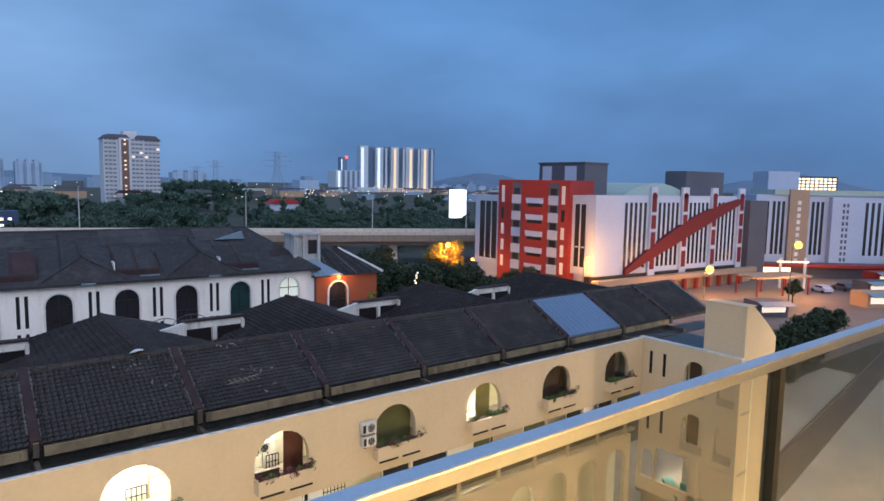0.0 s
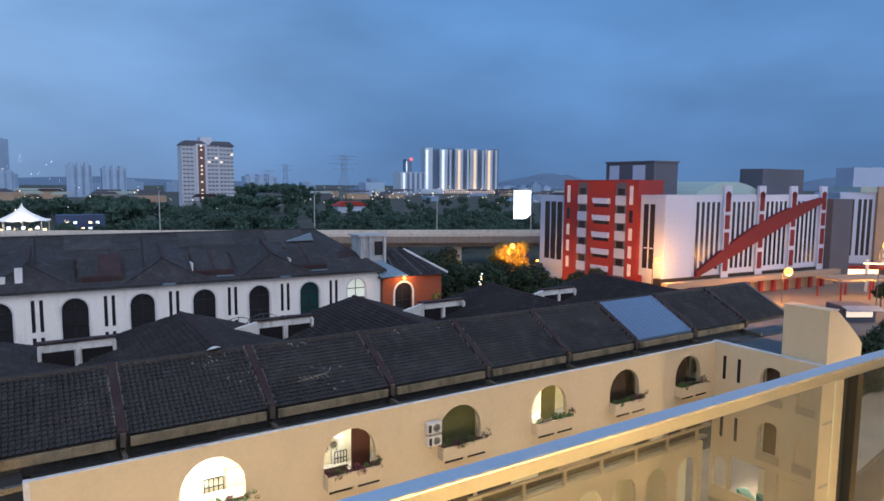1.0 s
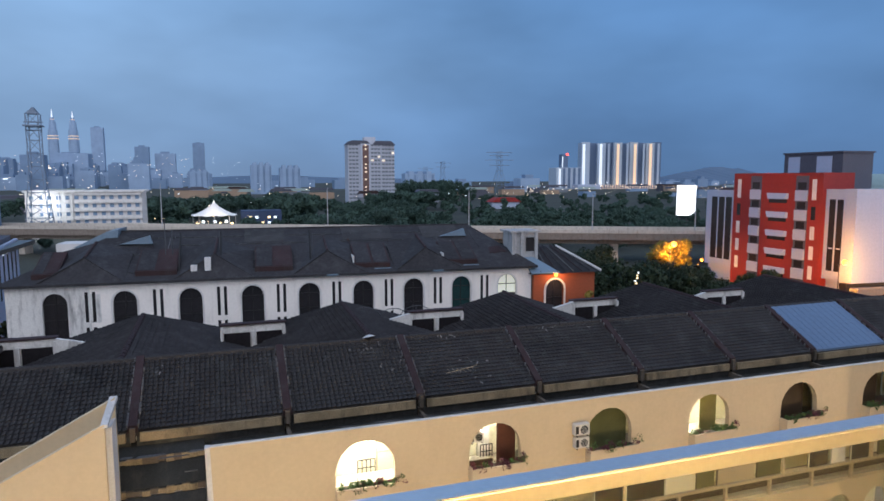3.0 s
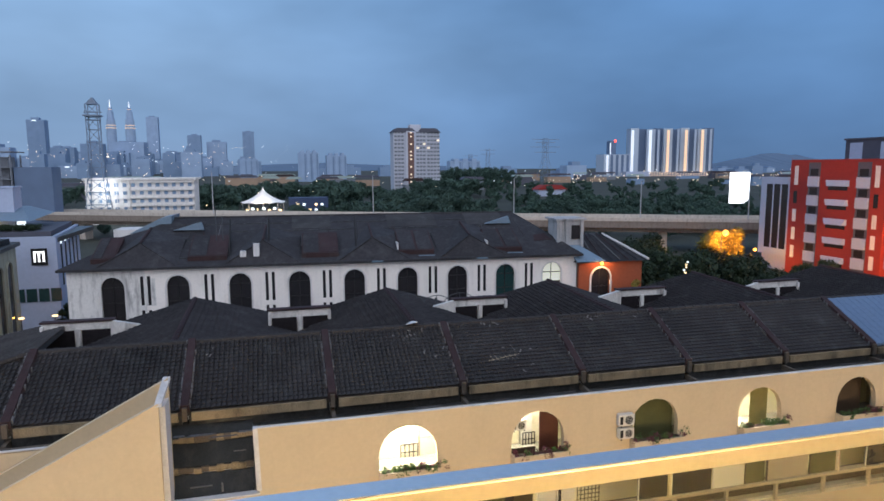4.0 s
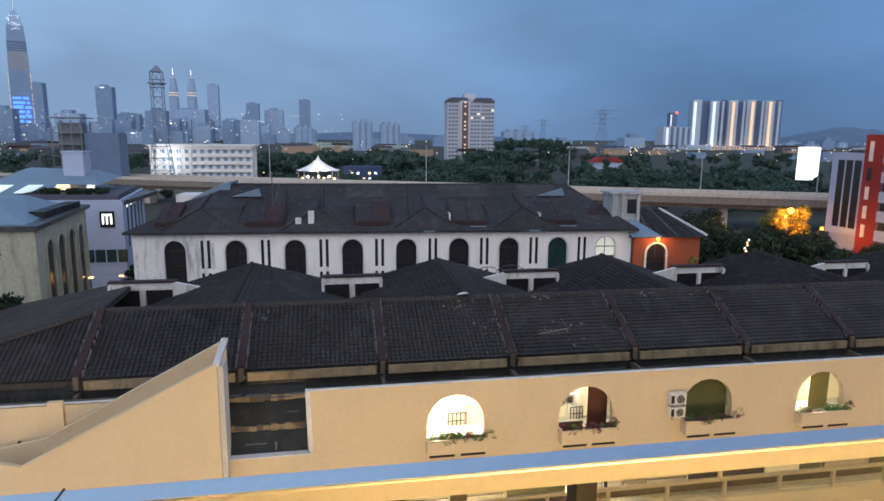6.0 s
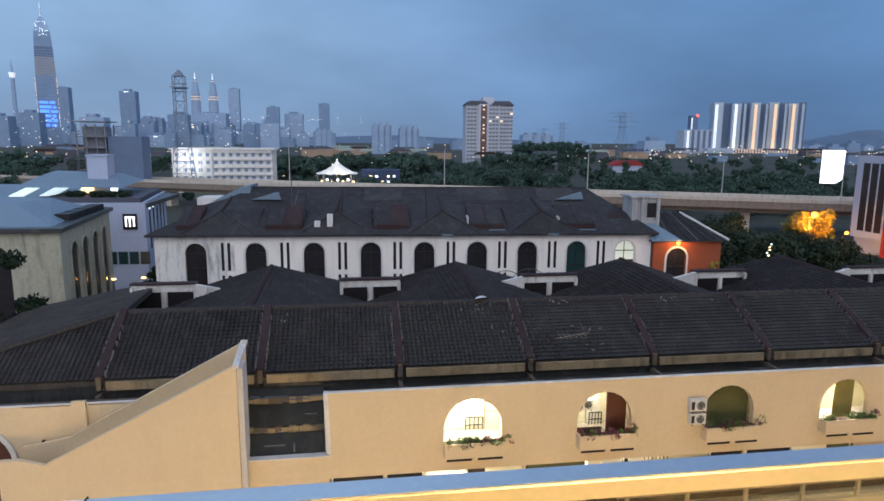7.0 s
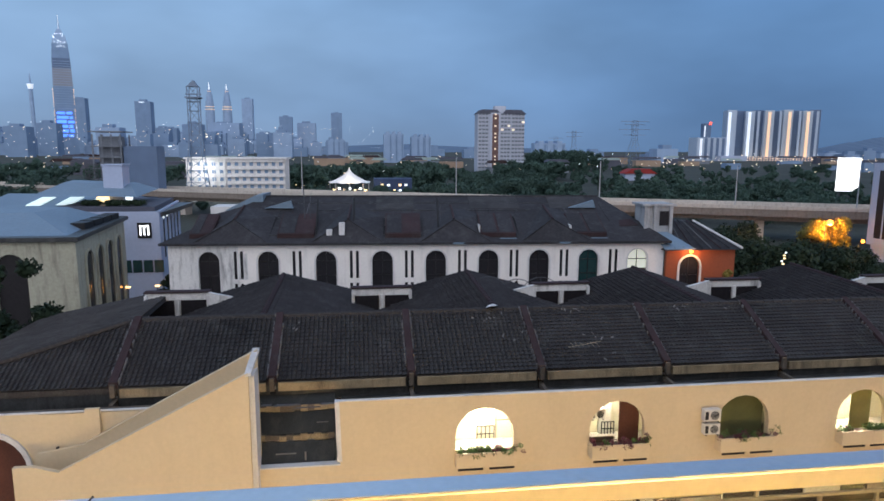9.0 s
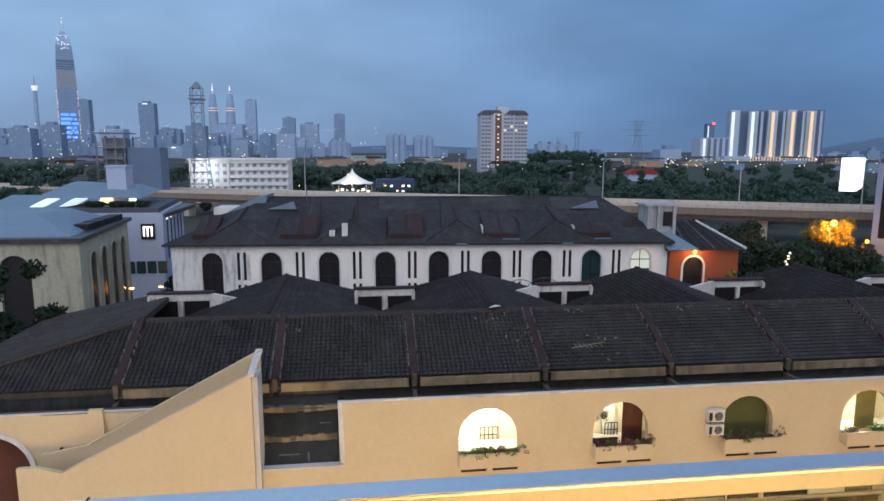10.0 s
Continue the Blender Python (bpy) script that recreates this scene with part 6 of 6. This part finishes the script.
for k in range(3):
    part("podium_slab", bx(28, 200, -13.4, -13.05, -0.5 + 3 * k, 0.6 + 3 * k), CONDODK, condo)
low = thing("low_condominium", "lower wing of pale flats beside the slab", "building", pose(600, 1090, 0))
part("body", bx(0, 56, 0, 30, -2, 41), CONDO, low)
for k in range(4):
    part("blue_bay", bx(14 + 11 * k, 19 + 11 * k, -0.8, -0.2, 2, 40), CONDODK, low)
part("light_strip", bx(5, 9, -1, -0.2, 4, 39), G_CONDW, low)
part("white_annexe", bx(35, 85, -20, 0, -2, 9), BLOCKWHITE, low)
part("stair_tower", bx(16, 28, 6, 20, 41, 66), CONDODK, low)
part("light_strip", bx(15, 17, 5, 5.9, 42, 62), G_CONDW, low)
part("beacon", bx(24, 28, 5, 5.9, 64, 68), G_RED, low)

# hills
def hill(name, pts, y, deep):
    bm = B()
    n = 40
    a, b, c = [], [], []
    for k in range(n + 1):
        f = k / n
        x = pts[0] + (pts[1] - pts[0]) * f
        h = pts[2] * (math.sin(math.pi * f) ** 0.8) * (0.8 + 0.25 * noise.noise((f * 5, y * 0.01, 1)) + 0.08 * noise.noise((f * 23, y, 2)))
        a.append(bm.verts.new((x, y - deep, -2)))
        b.append(bm.verts.new((x, y, max(0, h))))
        c.append(bm.verts.new((x, y + deep, -2)))
    for k in range(n):
        bm.faces.new((a[k], a[k + 1], b[k + 1], b[k]))
        bm.faces.new((b[k], b[k + 1], c[k + 1], c[k]))
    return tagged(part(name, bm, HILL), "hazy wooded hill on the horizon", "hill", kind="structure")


hill("hill_east", (1500, 2080, 78), 2000, 300)
hill("hill_far_east", (2700, 4400, 115), 1500, 300)
hill("hill_north", (-900, 1400, 45), 3600, 300)

# ---- skyline ----
sup = thing("supertall_tower", "very tall tapering tower with blue-lit lower floors and spire", "skyscraper", pose(-701, 1700, 0, 0, 0, 22) @ Matrix.Diagonal((0.80, 0.80, 1, 1)))
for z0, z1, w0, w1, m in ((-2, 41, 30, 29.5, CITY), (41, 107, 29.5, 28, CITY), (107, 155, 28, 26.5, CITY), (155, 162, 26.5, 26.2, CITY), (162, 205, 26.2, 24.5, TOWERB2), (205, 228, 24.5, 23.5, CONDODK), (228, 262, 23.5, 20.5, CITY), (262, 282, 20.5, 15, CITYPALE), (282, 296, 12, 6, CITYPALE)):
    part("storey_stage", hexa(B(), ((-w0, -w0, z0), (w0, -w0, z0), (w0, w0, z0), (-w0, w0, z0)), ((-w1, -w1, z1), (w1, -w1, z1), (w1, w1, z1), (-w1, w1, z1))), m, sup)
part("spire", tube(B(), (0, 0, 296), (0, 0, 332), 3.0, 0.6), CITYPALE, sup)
for k in range(9):
    part("spire_light", bx(-0.9, 0.9, -4, -3.5, 298 + 3.6 * k, 299.2 + 3.6 * k), G_CITYW, sup)
rs = random.Random(6)
for k in range(6):
    a0, a1 = -28 + rs.uniform(0, 7), 24 - rs.uniform(0, 8)
    mid = rs.uniform(-8, 12)
    z = 44 + 10.6 * k
    for xa, xb in ((a0, mid - 2), (mid + 2, a1)):
        part("blue_panel", bx(xa, xb, -31.5, -30.2, z, z + rs.uniform(5, 8)), G_BLUE, sup)
for k in range(40):
    for x in (-29, 25):
        if rs.random() < 0.75:
            part("edge_light", bx(x, x + 2.2, -30.5 + 0.02 * k, -29.2, 42 + 2.9 * k, 43.6 + 2.9 * k), G_COND if k > 10 else G_CONDW, sup)
for k in range(20):
    z = 110 + 5.8 * k
    w = 28.1 - 0.036 * (z - 107) + 0.4
    part("floor_line", bx(-w, w, -w - 0.3, -w, z, z + 0.9), CITYPALE, sup)
for k in range(22):
    x, z = rs.uniform(-18, 15), rs.uniform(252, 284)
    part("crown_light", bx(x, x + 1.6, -23.6, -22.0, z, z + 1.8), G_CITYW, sup)
kl = thing("needle_tower", "slender communications tower with a lit pod", "tower", pose(-1368, 3000, 0))
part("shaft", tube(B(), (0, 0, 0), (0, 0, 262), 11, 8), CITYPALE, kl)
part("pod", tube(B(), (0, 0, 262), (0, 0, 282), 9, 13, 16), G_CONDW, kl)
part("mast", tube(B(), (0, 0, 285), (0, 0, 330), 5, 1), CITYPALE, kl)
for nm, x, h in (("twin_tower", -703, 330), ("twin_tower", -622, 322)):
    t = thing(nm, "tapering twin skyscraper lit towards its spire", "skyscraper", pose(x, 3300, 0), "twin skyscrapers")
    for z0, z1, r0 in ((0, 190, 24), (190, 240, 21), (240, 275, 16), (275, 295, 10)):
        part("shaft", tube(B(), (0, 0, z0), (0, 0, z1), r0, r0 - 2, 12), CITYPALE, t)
    part("spire", tube(B(), (0, 0, 295), (0, 0, h), 4, 0.8), G_CONDW, t)
    for k in range(8):
        r = 20 - 2.0 * k
        part("floor_light", tube(B(), (0, 0, 200 + 12 * k), (0, 0, 203 + 12 * k), r + 3.0, r + 3.0, 12), G_COND, t)


def lattice(name, label, x, y, z0, h, w0, w1, arms, steel=PYLON):
    t = thing(name, label, "pylon", pose(x, y, z0))
    n = 9
    cr = [[Vector((sx * w, sy * w, h * k / n)) for sx, sy in ((-1, -1), (1, -1), (1, 1), (-1, 1))] for k in range(n + 1) for w in [w0 + (w1 - w0) * min(1, k / (n * 0.55))]]
    th = max(0.09, h * 0.004)
    bm = B()
    for k in range(n):
        for c in range(4):
            tube(bm, cr[k][c], cr[k + 1][c], th, sides=4)
            tube(bm, cr[k][c], cr[k + 1][(c + 1) % 4], th * 0.6, sides=4)
            tube(bm, cr[k + 1][c], cr[k + 1][(c + 1) % 4], th * 0.6, sides=4)
    part("lattice", bm, steel, t)
    for z, a in arms:
        part("cross_arm", bx(-a, a, -th, th, z - th, z + th * 1.5), steel, t)
    return t


mastp = lattice("lattice_mast", "dark steel lattice mast with a platform head", -54.0, 230, 4, 36, 3.4, 1.7, ((33.5, 2.6), (31, 2.3)), FARSTEEL)
part("platform", bx(-2.4, 2.4, -2.4, 2.4, 32.2, 32.6), FARSTEEL, mastp)
part("cap", prism(B(), [(-1.7, 36.0), (1.7, 36.0), (0.3, 38.0)], -1.5, 1.5), FARSTEEL, mastp)
lattice("power_pylon", "hazy power pylon with wide cross arms", 354, 800, 0, 56, 10, 3.0, ((55, 19), (51, 14), (45, 21), (38, 15)), FARSTEEL)
lattice("power_pylon", "hazy power pylon with wide cross arms", 318, 930, 0, 46, 8, 2.5, ((44, 13), (38, 11)), FARSTEEL)
lattice("power_pylon", "hazy power pylon with wide cross arms", 300, 960, 0, 38, 8, 2.5, ((36, 12), (31, 9)), FARSTEEL)
lattice("sign_gantry", "slim steel gantry beside the viaduct", -75, 196, 6, 9, 1.2, 1.2, ((9, 3), (8, 3)))

# pale flats in the middle distance
for x, y, w, h in ((37, 900, 27, 42.5), (75, 900, 27, 39), (252, 905, 45, 31), (-50, 1150, 30, 36), (300, 1000, 30, 24)):
    t = thing("distant_flats", "hazy pale block of flats", "building", pose(x, y, 0), "distant flats")
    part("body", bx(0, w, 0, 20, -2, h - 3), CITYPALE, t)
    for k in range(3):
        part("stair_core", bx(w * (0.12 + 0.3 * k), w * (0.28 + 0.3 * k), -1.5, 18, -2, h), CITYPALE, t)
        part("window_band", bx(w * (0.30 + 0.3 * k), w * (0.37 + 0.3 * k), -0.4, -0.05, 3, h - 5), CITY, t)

rc = random.Random(21)
# denser city towards the north-west, scattered elsewhere
spec = []
for k in range(120):
    y = rc.uniform(1300, 2900)
    b = rc.uniform(-0.53, -0.02)
    spec.append((b * y, y, rc.uniform(18, 50), rc.uniform(16, 18 + 0.030 * y * (1.0 if b < -0.1 else 0.55))))
for k in range(34):
    y = rc.uniform(900, 1700)
    b = rc.uniform(-0.02, 1.7)
    spec.append((b * y, y, rc.uniform(20, 60), rc.uniform(8, 22)))
for b, y, w, h in ((-0.307, 2300, 50, 170), (-0.394, 2100, 36, 165), (-0.160, 2600, 40, 205), (-0.03, 2500, 40, 150), (-0.105, 2400, 44, 130), (-0.075, 2450, 66, 110), (-0.195, 2000, 90, 92), (-0.24, 1500, 42, 70), (-0.44, 1500, 40, 70)):
    spec.append((b * y, y, w, h))
for x, y, w, h in spec:
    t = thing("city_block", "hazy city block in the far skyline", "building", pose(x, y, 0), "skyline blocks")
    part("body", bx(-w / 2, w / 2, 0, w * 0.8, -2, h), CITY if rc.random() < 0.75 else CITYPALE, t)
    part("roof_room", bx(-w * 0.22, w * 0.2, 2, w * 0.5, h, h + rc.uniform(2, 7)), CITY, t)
    if rc.random() < 0.3:
        part("crown_sign", bx(-w * 0.2, w * rc.uniform(-0.1, 0.1), -1.0, -0.1, h - 3.5, h - 1.5), G_CITY if rc.random() < 0.6 else G_CITYW, t)
low_rng = random.Random(31)
for k in range(60):
    y = low_rng.uniform(430, 900)
    b = low_rng.uniform(-0.5, 1.35)
    t = thing("low_building", "low dim building among the trees", "building", pose(b * y, y, 0), "low town buildings")
    w = low_rng.uniform(10, 34)
    m = low_rng.choice((BLOCKGREY, CITY, UNFIN, BLOCKTAN))
    part("body", bx(0, w, 0, 10, 0, low_rng.uniform(4, 9)), m, t)
    part("roof", prism(B(), [(-0.6, 8.8), (w + 0.6, 8.8), (w - 2, 11), (2, 11)], -0.6, 10.6), low_rng.choice((BLOCKGREY, RIDGE, PALEGREEN)), t)


def lights(name, label, n, seed, material, near, far, b0, b1, z0, z1, s):
    r = random.Random(seed)
    bm = B()
    for _ in range(n):
        y = r.uniform(near, far)
        x = r.uniform(b0, b1) * y
        z = r.uniform(z0, z1)
        q = s * y * r.uniform(0.35, 1.15) ** 1.6
        box(bm, x - q, x + q, y - 0.2, y + 0.2, z - q * 0.7, z + q * 0.7)
    return tagged(part(name, bm, material), label, "lights", kind="stuff")


lights("town_lights", "scattered warm lights across the town", 260, 1, G_CITY, 300, 1100, -0.5, 1.4, 3, 13, 0.0006)
lights("town_lights_white", "scattered white lights across the town", 110, 2, G_CITYW, 300, 1100, -0.5, 1.4, 3, 15, 0.0006)
lights("street_glow_lights", "row of warm street lights along a far road", 70, 5, G_CITY, 420, 640, 0.42, 1.0, 8, 12, 0.0007)
lights("stall_lights", "warm stall and shop lights behind the viaduct", 30, 6, G_WARM, 246, 262, -0.16, 0.05, 3, 7, 0.0006)
lights("skyline_lights", "small lights in the far skyline", 170, 3, G_CITY, 1280, 1300, -0.5, -0.02, 14, 62, 0.00042)
lights("skyline_lights_white", "small white lights in the far skyline", 110, 4, G_CITYW, 1270, 1290, -0.5, 0.05, 14, 66, 0.00042)

# small things on the roof
dish = thing("satellite_dish", "small white satellite dish on the roof ridge", "dish", pose(5.5, 25.62, 13.60, 160, 0, 20))
bm = B()
rings = [[bm.verts.new((0.27 * f * math.cos(q * math.tau / 16), 0.27 * f * math.sin(q * math.tau / 16), 0.10 * f * f)) for q in range(16)] for f in (0.15, 0.5, 0.8, 1.0)]
for lo, hi in zip(rings, rings[1:]):
    for q in range(16):
        bm.faces.new((lo[q], lo[(q + 1) % 16], hi[(q + 1) % 16], hi[q]))
bm.faces.new(rings[0][::-1])
part("reflector", bm, COPING, dish)
part("feed_arm", tube(B(), (0, 0, 0), (0, -0.1, 0.18), 0.015), PYLON, dish)
ant = thing("roof_aerial", "thin tv aerial lying against the roof tiles", "aerial", pose(9.1, 23.3, 12.0))
part("mast", tube(B(), (0, 0, 0), (0.25, 0.0, 0.75), 0.010), PYLON, ant)
part("boom", tube(B(), (-1.1, -0.2, 0.45), (0.3, 0.1, 0.55), 0.009), CURB, ant)
for k in range(6):
    part("element", tube(B(), (-0.9 + 0.2 * k, -0.3, 0.47), (-0.9 + 0.2 * k, 0.2, 0.5), 0.006), CURB, ant)

# pale scraps and broken tile pieces lying on the slope
bm = B()
rd = random.Random(17)
for cx, cf, n in ((5.2, 0.86, 8), (6.0, 0.55, 4), (9.4, 0.45, 5), (9.2, 0.15, 3), (-2.3, 0.8, 3), (16.0, 0.9, 3), (8.8, 0.95, 5), (13.5, 0.93, 6)):
    for _ in range(n):
        x, f = cx + rd.gauss(0, 0.32), min(0.97, max(0.05, cf + rd.gauss(0, 0.05)))
        y, z = EY + (RY - EY) * f, EZ + (RZ - EZ) * f + 0.07
        a0, w, d = rd.uniform(0, 3), rd.uniform(0.03, 0.09), rd.uniform(0.012, 0.03)
        ux, uy = math.cos(a0), math.sin(a0)
        g = (RZ - EZ) / (RY - EY)
        q = [(x + ux * i - uy * k, y + uy * i + ux * k, z + g * (uy * i + ux * k)) for i, k in ((-w, -d), (w, -d), (w, d), (-w, d))]
        hexa(bm, q, [(p[0], p[1], p[2] + 0.015) for p in q])
tagged(part("roof_scraps", bm, SCRAP), "pale scraps and broken tile pieces on the roof", "debris", kind="stuff")
bm = B()
for k in range(60):
    x = -3.2 + 0.72 * k
    y = rd.uniform(WY + 0.4, EY)
    w, d = rd.uniform(0.2, 0.6), rd.uniform(0.03, 0.1)
    hexa(bm, [(x - w, y - d, 11.062), (x + w, y - d * 0.5, 11.062), (x + w * 0.8, y + d, 11.062), (x - w * 0.7, y + d * 1.3, 11.062)], [(x - w, y - d, 11.07), (x + w, y - d * 0.5, 11.07), (x + w * 0.8, y + d, 11.07), (x - w * 0.7, y + d * 1.3, 11.07)])
tagged(part("gutter_litter", bm, HIPLINE), "grey litter and lichen along the gutter", "debris", kind="stuff")
# wire hoops on the rear roof
for x, y, z, r in ((6.9, 33.2, 13.2, 0.75), (8.6, 33.6, 13.0, 0.7), (10.0, 33.9, 12.9, 0.8)):
    t = thing("wire_hoop", "thin bent wire hoops standing on the rear roof", "wire", pose(x, y, z - 1.0), "wire hoops")
    bm = B()
    for k in range(14):
        p, q = [(1.3 * r * math.cos(math.pi * s / 14), 0, 0.2 + 1.1 * r * math.sin(math.pi * s / 14)) for s in (k, k + 1)]
        tube(bm, p, q, 0.022, sides=5)
    part("hoop", bm, PYLON, t)
    part("stake", tube(B(), (0, 0, -0.6), (0, 0, 0.2 + 1.1 * r), 0.02, sides=5), PYLON, t)

# ridge tiles, one by one
ridge_me = {}
for p, q, n, m in ridge_rows:
    step = (q - p) / n
    if (m, n) not in ridge_me:
        me = bpy.data.meshes.new("ridge_tile")
        bm = tube(B(), (0, 0, 0), (0, 0, step.length * 0.98), 0.155, 0.13, sides=8)
        bm.to_mesh(me)
        bm.free()
        me.materials.append(m)
        ridge_me[(m, n)] = me
    for k in range(n):
        shared("ridge_tile", ridge_me[(m, n)], block_a, Matrix.Translation(p + step * k) @ step.to_track_quat("Z", "Y").to_matrix().to_4x4())

# single tiles of the nearest bays
for m in singles:
    shared("roof_tile", tile_me, roof_a, m)
